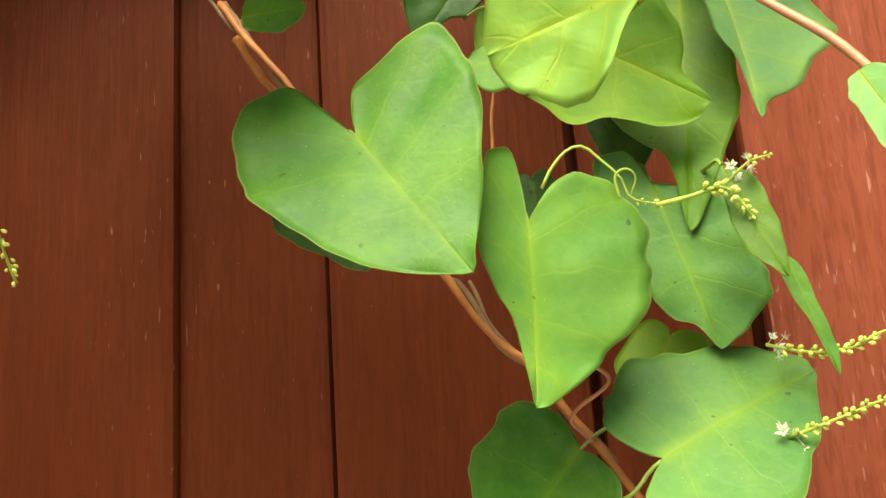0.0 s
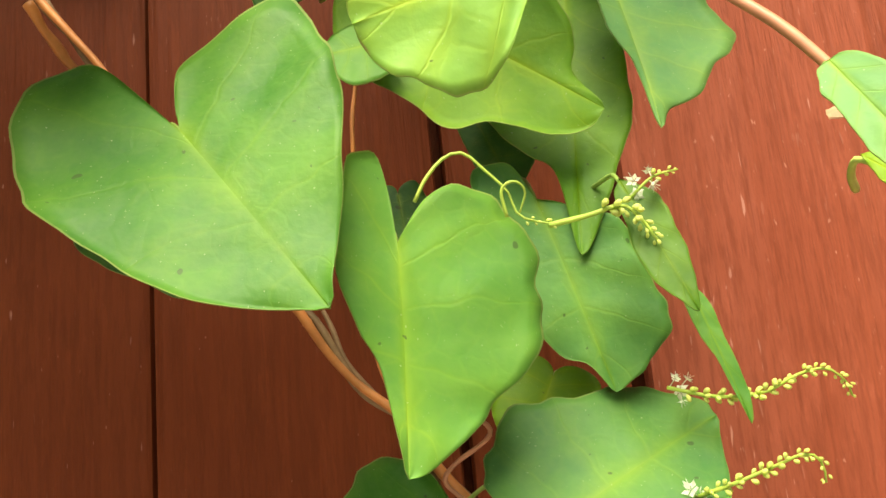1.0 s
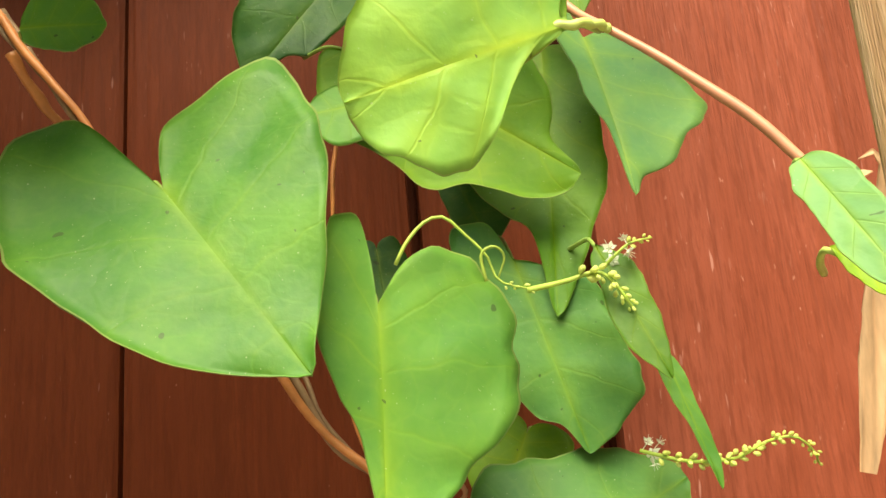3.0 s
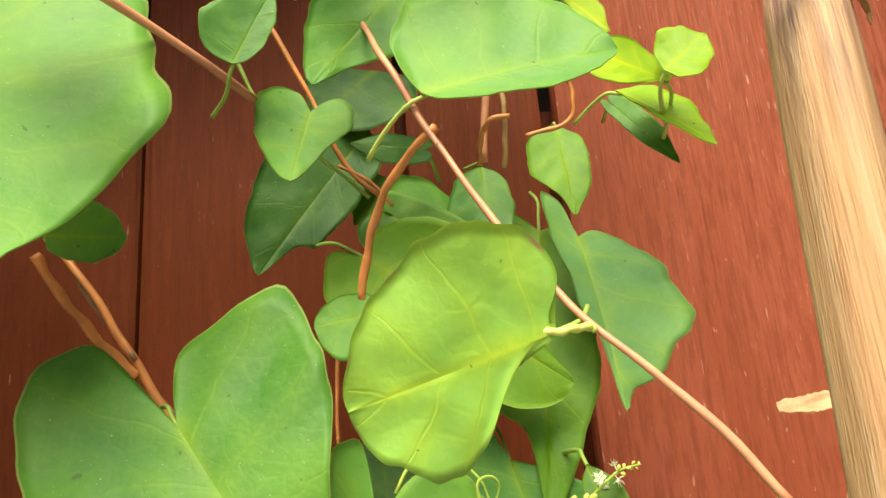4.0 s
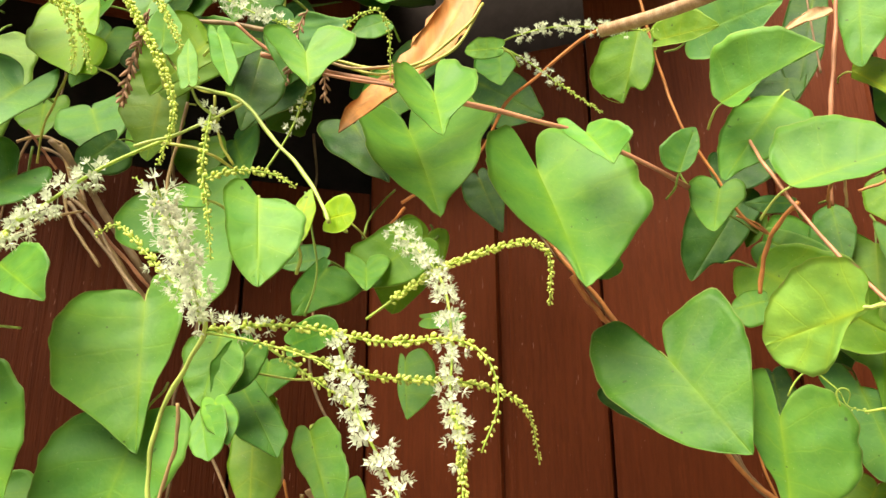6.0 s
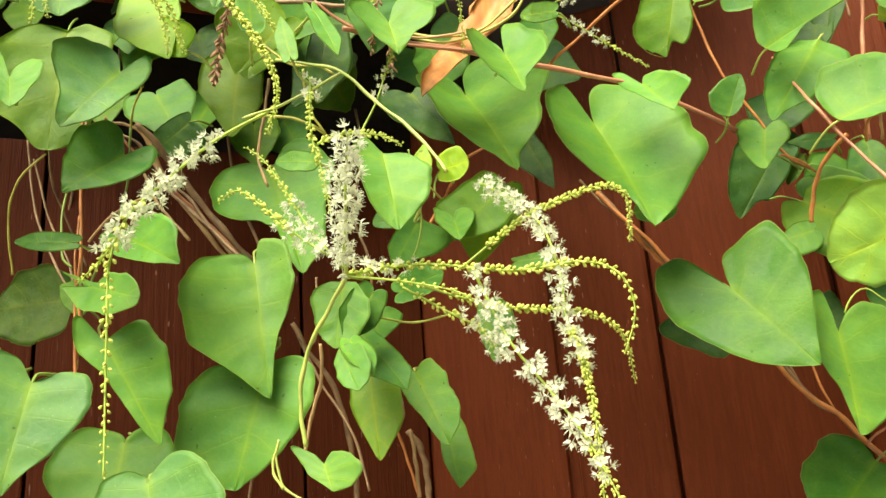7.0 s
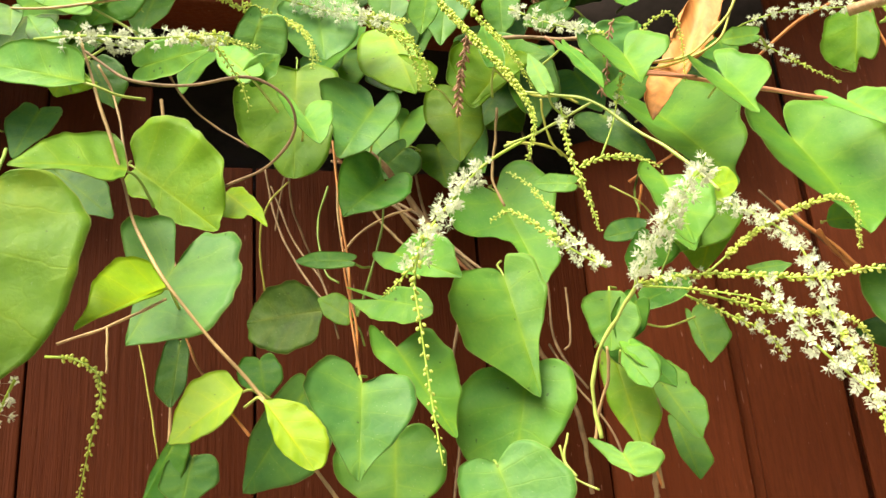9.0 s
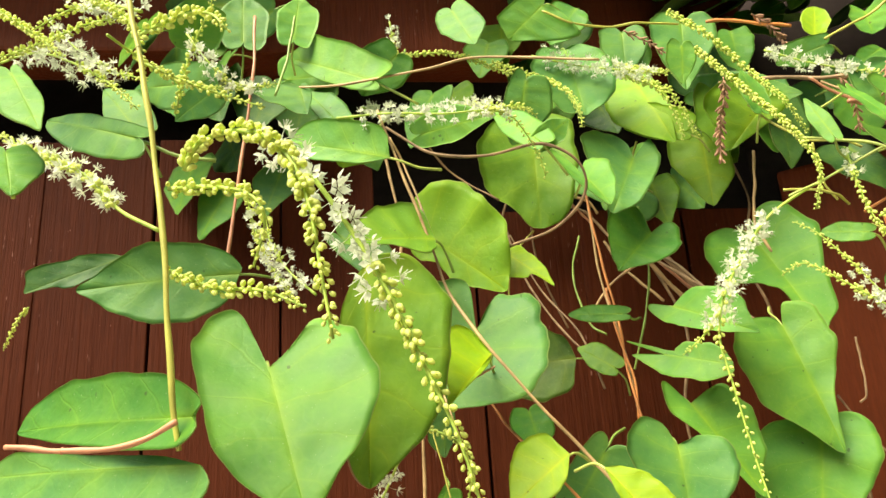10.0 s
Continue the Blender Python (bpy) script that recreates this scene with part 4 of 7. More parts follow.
leaf(vine_d, "k", (-0.4895, -0.0836, 1.3770), (-0.5146, -0.1376, 1.3674), (0.6635, -0.4206, 0.6187), (0.335, 0.320, 0.314, 0.292, 0.304, 0.245, 0.229, 0.233, 0.270, 0.551), (0.361, 0.387, 0.461, 0.607, 0.662, 0.530, 0.483, 0.479, 0.516, 0.582), cup=0.1)
leaf(vine_d, "v", (-0.4586, -0.0827, 1.3034), (-0.4488, -0.1453, 1.2699), (0.6662, -0.2680, 0.6960), (0.249, 0.125, 0.070, 0.047, 0.038, 0.035, 0.040, 0.056, 0.101, 0.171), (0.391, 0.486, 0.585, 0.501, 0.387, 0.325, 0.308, 0.321, 0.381, 0.500), cup=0.12)
leaf(vine_d, "k", (-0.4757, -0.1694, 1.3377), (-0.4665, -0.1821, 1.2360), (0.7379, -0.6581, 0.1496), (0.402, 0.431, 0.468, 0.455, 0.411, 0.378, 0.390, 0.456, 0.529, 0.592), (0.309, 0.257, 0.200, 0.155, 0.128, 0.124, 0.146, 0.214, 0.363, 0.578), aged=1, cup=0.1)
leaf(vine_d, "l", (-0.4813, -0.2259, 1.2842), (-0.4468, -0.2424, 1.2287), (0.4974, -0.6964, 0.5173), (0.347, 0.373, 0.674, 0.693, 0.625, 0.569, 0.551, 0.527, 0.560, 0.644), (0.817, 0.885, 0.778, 0.562, 0.438, 0.392, 0.416, 0.467, 0.553, 0.607), aged=0, cup=0.15)
leaf(vine_d, "b", (-0.5759, -0.1555, 1.3588), (-0.6462, -0.2096, 1.3526), (0.6031, -0.7929, 0.0875), (0.337, 0.326, 0.325, 0.315, 0.294, 0.305, 0.338, 0.381, 0.470, 0.558), (0.366, 0.348, 0.314, 0.271, 0.247, 0.246, 0.290, 0.367, 0.449, 0.546), cup=0.15)
leaf(vine_d, "g", (-0.4506, -0.2865, 1.2579), (-0.5630, -0.2791, 1.2649), (-0.0441, -0.9523, 0.3021), (0.407, 0.364, 0.194, 0.124, 0.094, 0.084, 0.090, 0.119, 0.191, 0.353), (0.371, 0.319, 0.240, 0.183, 0.153, 0.148, 0.174, 0.235, 0.389, 0.589), stalk=0, cup=0.15)
leaf(vine_d, "b", (-0.4487, -0.2859, 1.2438), (-0.5869, -0.2798, 1.2489), (-0.0352, -0.9753, 0.2180), (0.401, 0.376, 0.243, 0.161, 0.127, 0.118, 0.132, 0.174, 0.266, 0.453), (0.222, 0.113, 0.065, 0.045, 0.036, 0.034, 0.039, 0.056, 0.109, 0.413), stalk=0, cup=0.15)
leaf(vine_d, "o", (-0.5059, 0.1066, 1.5394), (-0.4990, 0.0897, 1.4329), (0.5589, -0.8127, 0.1648), (0.378, 0.441, 0.446, 0.432, 0.353, 0.327, 0.356, 0.442, 0.577, 0.632), (0.357, 0.375, 0.422, 0.437, 0.425, 0.446, 0.496, 0.521, 0.536, 0.627), cup=0.2)
leaf(vine_d, "b", (-0.4413, 0.0412, 1.5501), (-0.4269, 0.0272, 1.4837), (0.4092, -0.8712, 0.2714), (0.362, 0.389, 0.429, 0.392, 0.401, 0.412, 0.465, 0.553, 0.608, 0.623), (0.372, 0.421, 0.508, 0.455, 0.454, 0.418, 0.465, 0.510, 0.598, 0.619), cup=0.15)
leaf(vine_d, "l", (-0.4313, -0.0500, 1.4353), (-0.4692, -0.0350, 1.4746), (0.0695, -0.9073, 0.4148), (-0.0096, 0.0044, 0.0251, 0.0088), (-0.0096, 0.0060, 0.0281, 0.0119))
leaf(vine_d, "l", (-0.4326, -0.0462, 1.4365), (-0.4128, -0.0438, 1.4460), (0.2620, -0.9136, -0.3108), (-0.0038, 0.0042, 0.0104, 0.0083), (-0.0038, 0.0043, 0.0121, 0.0085))
leaf(vine_d, "l", (-0.5164, -0.0493, 1.4684), (-0.4580, -0.0507, 1.4626), (-0.0462, -0.9749, -0.2178), (-0.0100, 0.0071, 0.0236, 0.0143), (-0.0100, 0.0055, 0.0214, 0.0110))
leaf(vine_d, "l", (-0.5081, -0.1001, 1.4300), (-0.5833, -0.1117, 1.4606), (0.1627, -0.9863, 0.0268), (0.276, 0.214, 0.164, 0.130, 0.107, 0.102, 0.119, 0.174, 0.355, 0.499), (0.316, 0.314, 0.327, 0.301, 0.260, 0.240, 0.269, 0.354, 0.520, 0.605), cup=0.15)
leaf(vine_d, "g", (-0.6046, -0.0176, 1.5170), (-0.5847, -0.0106, 1.4752), (0.6161, -0.7701, 0.1653), (0.363, 0.394, 0.450, 0.404, 0.405, 0.403, 0.438, 0.493, 0.535, 0.595), (0.288, 0.231, 0.184, 0.157, 0.150, 0.168, 0.191, 0.263, 0.465, 0.566), cup=0.15)
leaf(vine_d, "b", (-0.5842, -0.0966, 1.5083), (-0.5721, -0.1034, 1.4804), (0.6312, -0.6439, 0.4323), (-0.0053, 0.0034, 0.0065, 0.0068), (-0.0053, 0.0161, 0.0064, 0.0323))
leaf(vine_d, "l", (-0.5365, -0.0800, 1.5040), (-0.6221, -0.0700, 1.5605), (-0.0192, -0.9891, 0.1461), (-0.0175, 0.0055, 0.0401, 0.0111), (-0.0175, 0.0113, 0.0780, 0.0226))
leaf(vine_d, "b", (-0.6437, -0.1243, 1.5220), (-0.7454, -0.1157, 1.5584), (-0.1243, -0.9854, -0.1162), (-0.0184, 0.0096, 0.0451, 0.0192), (-0.0184, 0.0089, 0.0567, 0.0178))
leaf(vine_d, "d", (-0.7483, -0.0257, 1.6914), (-0.8563, -0.0143, 1.7400), (-0.1543, -0.9815, -0.1133), (-0.0202, 0.0195, 0.0409, 0.0389), (-0.0202, 0.0131, 0.0669, 0.0262))
leaf(vine_d, "b", (-0.6822, -0.0274, 1.6545), (-0.7293, -0.0326, 1.6327), (0.3067, -0.8328, -0.4609), (-0.0089, 0.0079, 0.0131, 0.0157), (-0.0089, 0.0127, 0.0476, 0.0255))
leaf(vine_d, "l", (-0.6468, -0.0454, 1.5623), (-0.5505, -0.0546, 1.5259), (-0.1037, -0.9944, -0.0203), (-0.0176, 0.0138, 0.0417, 0.0276), (-0.0176, 0.0041, 0.0600, 0.0083))
leaf(vine_c, "y", (-0.4061, 0.0890, 1.5316), (-0.3791, 0.0710, 1.4632), (0.2565, -0.9048, 0.3400), (-0.0129, 0.0072, 0.0234, 0.0144), (-0.0129, 0.0157, 0.0343, 0.0314))
leaf(vine_c, "k", (-0.3743, 0.1400, 1.4925), (-0.3730, 0.1300, 1.4298), (0.3741, -0.9146, 0.1535), (-0.0108, 0.0099, 0.0325, 0.0198), (-0.0108, 0.0142, 0.0130, 0.0285))
leaf(vine_c, "y", (-0.3171, 0.1100, 1.4936), (-0.3486, 0.1000, 1.4577), (0.3590, -0.9317, -0.0560), (-0.0083, 0.0067, -0.0030, 0.0134), (-0.0083, 0.0189, 0.0247, 0.0378))
leaf(vine_b, "l", (-0.2348, 0.0950, 1.4607), (-0.2255, 0.0854, 1.4319), (0.3898, -0.8278, 0.4034), (0.497, 0.898, 1.025, 1.011, 0.946, 0.788, 0.453, 0.440, 0.489, 0.568), (0.554, 1.019, 1.081, 0.959, 0.552, 0.396, 0.357, 0.381, 0.446, 0.544), cup=0.35)
leaf(vine_c, "l", (-0.2804, 0.0554, 1.4306), (-0.2919, 0.0646, 1.4646), (0.1038, -0.9508, 0.2919), (-0.0063, 0.0032, 0.0165, 0.0065), (-0.0063, 0.0029, 0.0142, 0.0058))
leaf(vine_b, "l", (-0.2165, 0.0338, 1.3474), (-0.2048, 0.0211, 1.3028), (0.4664, -0.8115, 0.3520), (0.341, 0.334, 0.341, 0.354, 0.385, 0.405, 0.451, 0.490, 0.524, 0.587), (0.423, 0.570, 0.549, 0.420, 0.318, 0.281, 0.297, 0.382, 0.495, 0.591), cup=0.3)
leaf(vine_c, "l", (-0.2751, 0.0690, 1.3683), (-0.3007, 0.0710, 1.3751), (-0.0438, -0.9923, 0.1155), (-0.0045, 0.0033, 0.0129, 0.0066), (-0.0045, 0.0033, 0.0153, 0.0067), blunt=0.7)
leaf(vine_c, "l", (-0.3539, 0.1501, 1.4064), (-0.3165, 0.1259, 1.3213), (0.3182, -0.8659, 0.3859), (0.439, 0.580, 0.622, 0.558, 0.460, 0.364, 0.335, 0.386, 0.534, 0.591), (0.398, 0.513, 0.557, 0.538, 0.483, 0.422, 0.223, 0.215, 0.236, 0.450), cup=0.2)
leaf(vine_b, "o", (-0.1963, 0.1700, 1.3656), (-0.2332, 0.1600, 1.3371), (0.1696, -0.9777, 0.1235), (-0.0081, 0.0100, 0.0133, 0.0199), (-0.0081, 0.0113, 0.0328, 0.0226))
leaf(vine_c, "l", (-0.2633, 0.0782, 1.2989), (-0.2651, 0.0692, 1.2612), (0.1937, -0.9563, 0.2189), (0.350, 0.358, 0.374, 0.344, 0.354, 0.440, 0.499, 0.572, 0.628, 0.639), (0.350, 0.357, 0.389, 0.412, 0.447, 0.407, 0.396, 0.460, 0.549, 0.611), cup=0.15)
leaf(vine_b, "l", (-0.2571, 0.0586, 1.2594), (-0.2412, 0.0465, 1.2355), (0.0523, -0.8772, 0.4772), (0.347, 0.351, 0.357, 0.349, 0.385, 0.366, 0.423, 0.514, 0.601, 0.631), (0.304, 0.258, 0.218, 0.196, 0.185, 0.182, 0.217, 0.334, 0.501, 0.575), cup=0.15)
leaf(vine_b, "l", (-0.2568, 0.1564, 1.2555), (-0.2310, 0.1380, 1.2098), (0.0885, -0.9063, 0.4133), (0.374, 0.425, 0.444, 0.372, 0.322, 0.272, 0.328, 0.425, 0.532, 0.590), (0.438, 0.465, 0.377, 0.288, 0.227, 0.203, 0.194, 0.223, 0.341, 0.554), cup=0.15)
leaf(vine_c, "y", (-0.2758, 0.1293, 1.2628), (-0.2620, 0.1107, 1.2034), (0.1778, -0.9268, 0.3307), (-0.0108, 0.0089, 0.0394, 0.0178), (-0.0108, 0.0063, 0.0254, 0.0127), aged=1)
leaf(vine_b, "l", (-0.2530, 0.1962, 1.2237), (-0.2412, 0.1788, 1.1847), (0.0998, -0.8969, 0.4308), (-0.0075, 0.0066, 0.0330, 0.0133), (-0.0075, 0.0035, 0.0212, 0.0069))
leaf(vine_c, "l", (-0.2621, 0.0485, 1.2032), (-0.2550, 0.0432, 1.1906), (0.0423, -0.9128, 0.4061), (0.388, 0.477, 0.689, 0.707, 0.835, 1.014, 1.246, 1.062, 0.792, 0.687), (0.461, 0.908, 1.589, 0.843, 0.580, 0.395, 0.344, 0.361, 0.430, 0.535), cup=0.2)
leaf(vine_b, "l", (-0.2351, 0.2411, 1.3056), (-0.2259, 0.2239, 1.2655), (0.0539, -0.9128, 0.4048), (-0.0076, 0.0110, 0.0254, 0.0219), (-0.0076, 0.0028, 0.0209, 0.0056))
leaf(vine_c, "b", (-0.3093, -0.0165, 1.2016), (-0.2956, -0.0249, 1.1692), (0.2943, -0.8873, 0.3552), (0.392, 0.488, 0.632, 0.705, 0.746, 0.815, 0.910, 0.868, 0.732, 0.668), (0.396, 0.505, 0.620, 0.687, 0.614, 0.618, 0.547, 0.542, 0.553, 0.600), cup=0.2)
leaf(vine_d, "l", (-0.4232, 0.0935, 1.2257), (-0.4146, 0.0715, 1.1722), (0.4385, -0.8039, 0.4018), (-0.0099, 0.0170, 0.0259, 0.0340), (-0.0099, 0.0208, 0.0179, 0.0415))
leaf(vine_d, "b", (-0.4361, 0.0050, 1.2507), (-0.4719, -0.0050, 1.1980), (0.3474, -0.9359, -0.0583), (-0.0110, 0.0156, 0.0300, 0.0312), (-0.0110, 0.0072, 0.0273, 0.0145))
leaf(vine_d, "g", (-0.5843, 0.0561, 1.2349), (-0.5993, 0.0439, 1.1959), (0.5695, -0.8211, 0.0391), (-0.0074, 0.0083, 0.0267, 0.0165), (-0.0074, 0.0025, 0.0189, 0.0050))
leaf(vine_d, "b", (-0.5739, 0.0651, 1.2242), (-0.5738, 0.0549, 1.1920), (0.6397, -0.7321, 0.2338), (-0.0057, 0.0106, 0.0115, 0.0211), (-0.0057, 0.0092, 0.0204, 0.0185))
leaf(vine_d, "d", (-0.5807, 0.0571, 1.3073), (-0.5742, 0.0429, 1.2603), (0.6649, -0.6850, 0.2979), (-0.0084, 0.0042, 0.0306, 0.0084), (-0.0084, 0.0066, 0.0365, 0.0131))
leaf(vine_d, "g", (-0.5129, 0.0642, 1.2873), (-0.5017, 0.0558, 1.2593), (0.5279, -0.7310, 0.4324), (-0.0053, 0.0072, 0.0163, 0.0144), (-0.0053, 0.0084, 0.0122, 0.0169))
leaf(vine_d, "b", (-0.5902, -0.0500, 1.4118), (-0.5478, -0.0400, 1.3731), (0.4791, -0.8201, 0.3129), (-0.0099, 0.0081, 0.0278, 0.0162), (-0.0099, 0.0064, 0.0327, 0.0127))
leaf(vine_d, "o", (-0.4527, 0.0870, 1.3134), (-0.4820, 0.0930, 1.3336), (0.1248, -0.8880, 0.4427), (-0.0061, 0.0046, 0.0133, 0.0092), (-0.0061, 0.0059, 0.0234, 0.0117))
leaf(vine_c, "l", (-0.3197, 0.0753, 1.4720), (-0.3288, 0.0847, 1.5094), (0.6200, -0.7115, 0.3307), (-0.0067, 0.0047, 0.0164, 0.0095), (-0.0067, 0.0049, 0.0185, 0.0098))
leaf(vine_c, "y", (-0.3745, 0.0775, 1.4724), (-0.4181, 0.0825, 1.4918), (-0.0672, -0.9926, 0.1009), (-0.0082, 0.0038, 0.0173, 0.0075), (-0.0082, 0.0109, 0.0411, 0.0218))
leaf(vine_c, "o", (-0.3574, 0.1373, 1.5237), (-0.3553, 0.1227, 1.4675), (0.6805, -0.7029, 0.2072), (-0.0099, 0.0171, 0.0085, 0.0343), (-0.0099, 0.0111, 0.0342, 0.0222))
leaf(vine_c, "d", (-0.3177, 0.1688, 1.5177), (-0.3165, 0.1512, 1.4515), (0.6043, -0.7676, 0.2137), (-0.0117, 0.0109, 0.0266, 0.0218), (-0.0117, 0.0060, 0.0373, 0.0121))
leaf(vine_c, "l", (-0.3603, 0.0600, 1.5299), (-0.3623, 0.0500, 1.4946), (0.5948, -0.7815, 0.1882), (-0.0062, 0.0050, 0.0105, 0.0100), (-0.0062, 0.0062, 0.0179, 0.0123))
leaf(vine_d, "b", (-0.4532, -0.0100, 1.5039), (-0.4634, -0.0200, 1.4540), (0.7487, -0.6626, -0.0209), (-0.0088, 0.0109, 0.0155, 0.0219), (-0.0088, 0.0068, 0.0355, 0.0136))
leaf(vine_d, "d", (-0.4371, 0.1631, 1.4697), (-0.4662, 0.1569, 1.4472), (0.3267, -0.9301, -0.1680), (-0.0063, 0.0118, 0.0060, 0.0237), (-0.0063, 0.0062, 0.0230, 0.0124))
leaf(vine_c, "g", (-0.2748, 0.1205, 1.5260), (-0.3083, 0.1195, 1.5226), (0.0440, -0.9845, -0.1700), (-0.0057, 0.0057, 0.0119, 0.0113), (-0.0057, 0.0062, 0.0236, 0.0123))
leaf(vine_d, "v", (-0.4871, -0.0035, 1.3886), (-0.4500, -0.0088, 1.3549), (0.2439, -0.8805, 0.4065), (0.355, 0.371, 0.296, 0.245, 0.190, 0.173, 0.191, 0.248, 0.375, 0.507), (0.300, 0.300, 0.300, 0.300, 0.300, 0.300, 0.300, 0.300, 0.300, 0.300), cup=0.2)
leaf(vine_d, "l", (-0.6308, -0.1500, 1.5369), (-0.6204, -0.1600, 1.5650), (0.7071, -0.5413, -0.4550), (-0.0054, 0.0090, 0.0133, 0.0180), (-0.0054, 0.0102, 0.0187, 0.0203))
leaf(vine_d, "b", (-0.6312, -0.1069, 1.5595), (-0.6477, -0.0931, 1.6174), (0.6872, -0.6374, 0.3485), (-0.0105, 0.0092, 0.0256, 0.0185), (-0.0105, 0.0095, 0.0344, 0.0189))
leaf(vine_d, "l", (-0.6008, -0.0856, 1.5603), (-0.6054, -0.0744, 1.6062), (0.7111, -0.6632, 0.2334), (-0.0081, 0.0072, 0.0213, 0.0145), (-0.0081, 0.0083, 0.0288, 0.0165))
leaf(vine_d, "b", (-0.6077, -0.2062, 1.4402), (-0.6612, -0.1938, 1.4913), (0.3430, -0.7643, 0.5460), (-0.0128, 0.0055, 0.0228, 0.0109), (-0.0128, 0.0078, 0.0435, 0.0156))
leaf(vine_d, "b", (-0.5350, -0.2556, 1.3918), (-0.6298, -0.2444, 1.4376), (-0.0079, -0.9749, 0.2224), (-0.0180, 0.0067, 0.0391, 0.0135), (-0.0180, 0.0037, 0.0590, 0.0073), blunt=0.7)
leaf(vine_d, "l", (-0.5069, -0.3254, 1.3809), (-0.4667, -0.3346, 1.3416), (0.4680, -0.6258, 0.6240), (-0.0097, 0.0025, 0.0339, 0.0051), (-0.0097, 0.0041, 0.0366, 0.0082))
leaf(vine_d, "l", (-0.4998, -0.3273, 1.3473), (-0.4822, -0.3327, 1.3255), (0.6332, -0.4570, 0.6246), (-0.0049, 0.0053, 0.0121, 0.0106), (-0.0049, 0.0035, 0.0157, 0.0070))
leaf(vine_d, "b", (-0.6348, -0.1284, 1.5110), (-0.6717, -0.1316, 1.4982), (0.2239, -0.8756, -0.4280), (-0.0067, 0.0069, 0.0072, 0.0138), (-0.0067, 0.0054, 0.0198, 0.0108))
leaf(vine_d, "b", (-0.5591, -0.0861, 1.4758), (-0.6008, -0.0739, 1.5229), (0.2060, -0.8877, 0.4118), (-0.0109, 0.0036, 0.0254, 0.0072), (-0.0109, 0.0065, 0.0275, 0.0130))
leaf(vine_d, "y", (-0.5450, -0.0800, 1.4629), (-0.5735, -0.0700, 1.4544), (-0.1360, -0.8372, -0.5297), (-0.0053, 0.0106, -0.0110, 0.0212), (-0.0053, 0.0114, 0.0310, 0.0228))
leaf(vine_d, "g", (-0.5373, -0.0467, 1.5396), (-0.5646, -0.0533, 1.5141), (0.4516, -0.8522, -0.2642), (-0.0065, 0.0092, 0.0118, 0.0185), (-0.0065, 0.0115, 0.0244, 0.0230))
leaf(vine_d, "b", (-0.5056, -0.0142, 1.5827), (-0.4826, -0.0258, 1.5372), (0.1988, -0.9206, 0.3362), (-0.0089, 0.0080, 0.0344, 0.0159), (-0.0089, 0.0081, 0.0193, 0.0163))
leaf(vine_d, "l", (-0.4392, 0.0026, 1.5672), (-0.4666, -0.0026, 1.5474), (0.3331, -0.9163, -0.2222), (-0.0058, 0.0181, -0.0045, 0.0361), (-0.0058, 0.0093, 0.0281, 0.0185))
leaf(vine_c, "g", (-0.2494, 0.0839, 1.2907), (-0.2607, 0.0711, 1.2650), (0.5833, -0.7993, 0.1448), (-0.0053, 0.0054, 0.0142, 0.0107), (-0.0053, 0.0057, 0.0152, 0.0113))
leaf(vine_c, "g", (-0.2698, 0.1060, 1.2761), (-0.2345, 0.0890, 1.2380), (0.3652, -0.6757, 0.6404), (-0.0093, 0.0052, 0.0405, 0.0104), (-0.0093, 0.0085, 0.0208, 0.0171))
leaf(vine_b, "l", (-0.2527, 0.0631, 1.2621), (-0.2360, 0.0519, 1.2425), (0.4223, -0.5856, 0.6919), (-0.0048, 0.0040, 0.0129, 0.0081), (-0.0048, 0.0040, 0.0118, 0.0079))
leaf(vine_b, "g", (-0.2476, 0.1189, 1.2982), (-0.2191, 0.1161, 1.3052), (-0.1059, -0.9942, 0.0211), (-0.0050, 0.0054, 0.0154, 0.0107), (-0.0050, 0.0044, 0.0168, 0.0088), blunt=0.9)
leaf(vine_c, "g", (-0.2716, 0.1333, 1.2920), (-0.2654, 0.1217, 1.2705), (0.5633, -0.6494, 0.5109), (-0.0043, 0.0086, 0.0022, 0.0172), (-0.0043, 0.0073, 0.0076, 0.0146))
leaf(vine_c, "b", (-0.2493, 0.1503, 1.3546), (-0.2754, 0.1447, 1.3522), (0.2030, -0.9737, 0.1036), (-0.0046, 0.0031, 0.0145, 0.0062), (-0.0046, 0.0055, 0.0156, 0.0110), blunt=0.7)
leaf(vine_c, "l", (-0.2647, 0.0555, 1.4556), (-0.2416, 0.0395, 1.4118), (0.5216, -0.6740, 0.5231), (-0.0089, 0.0031, 0.0355, 0.0061), (-0.0089, 0.0033, 0.0317, 0.0065))
leaf(vine_c, "b", (-0.2534, 0.1100, 1.4955), (-0.2477, 0.1000, 1.4454), (0.6269, -0.7474, 0.2199), (-0.0087, 0.0171, -0.0117, 0.0343), (-0.0087, 0.0085, 0.0174, 0.0170))
leaf(vine_c, "f", (-0.3357, 0.1774, 1.5266), (-0.3243, 0.1576, 1.4699), (0.6566, -0.6614, 0.3625), (-0.0104, 0.0117, 0.0234, 0.0234), (-0.0104, 0.0057, 0.0409, 0.0114), blunt=0.7)
leaf(vine_c, "g", (-0.3701, 0.1544, 1.5391), (-0.2966, 0.1406, 1.5041), (-0.1651, -0.9854, 0.0424), (-0.0140, 0.0082, 0.0301, 0.0164), (-0.0140, 0.0083, 0.0504, 0.0167))
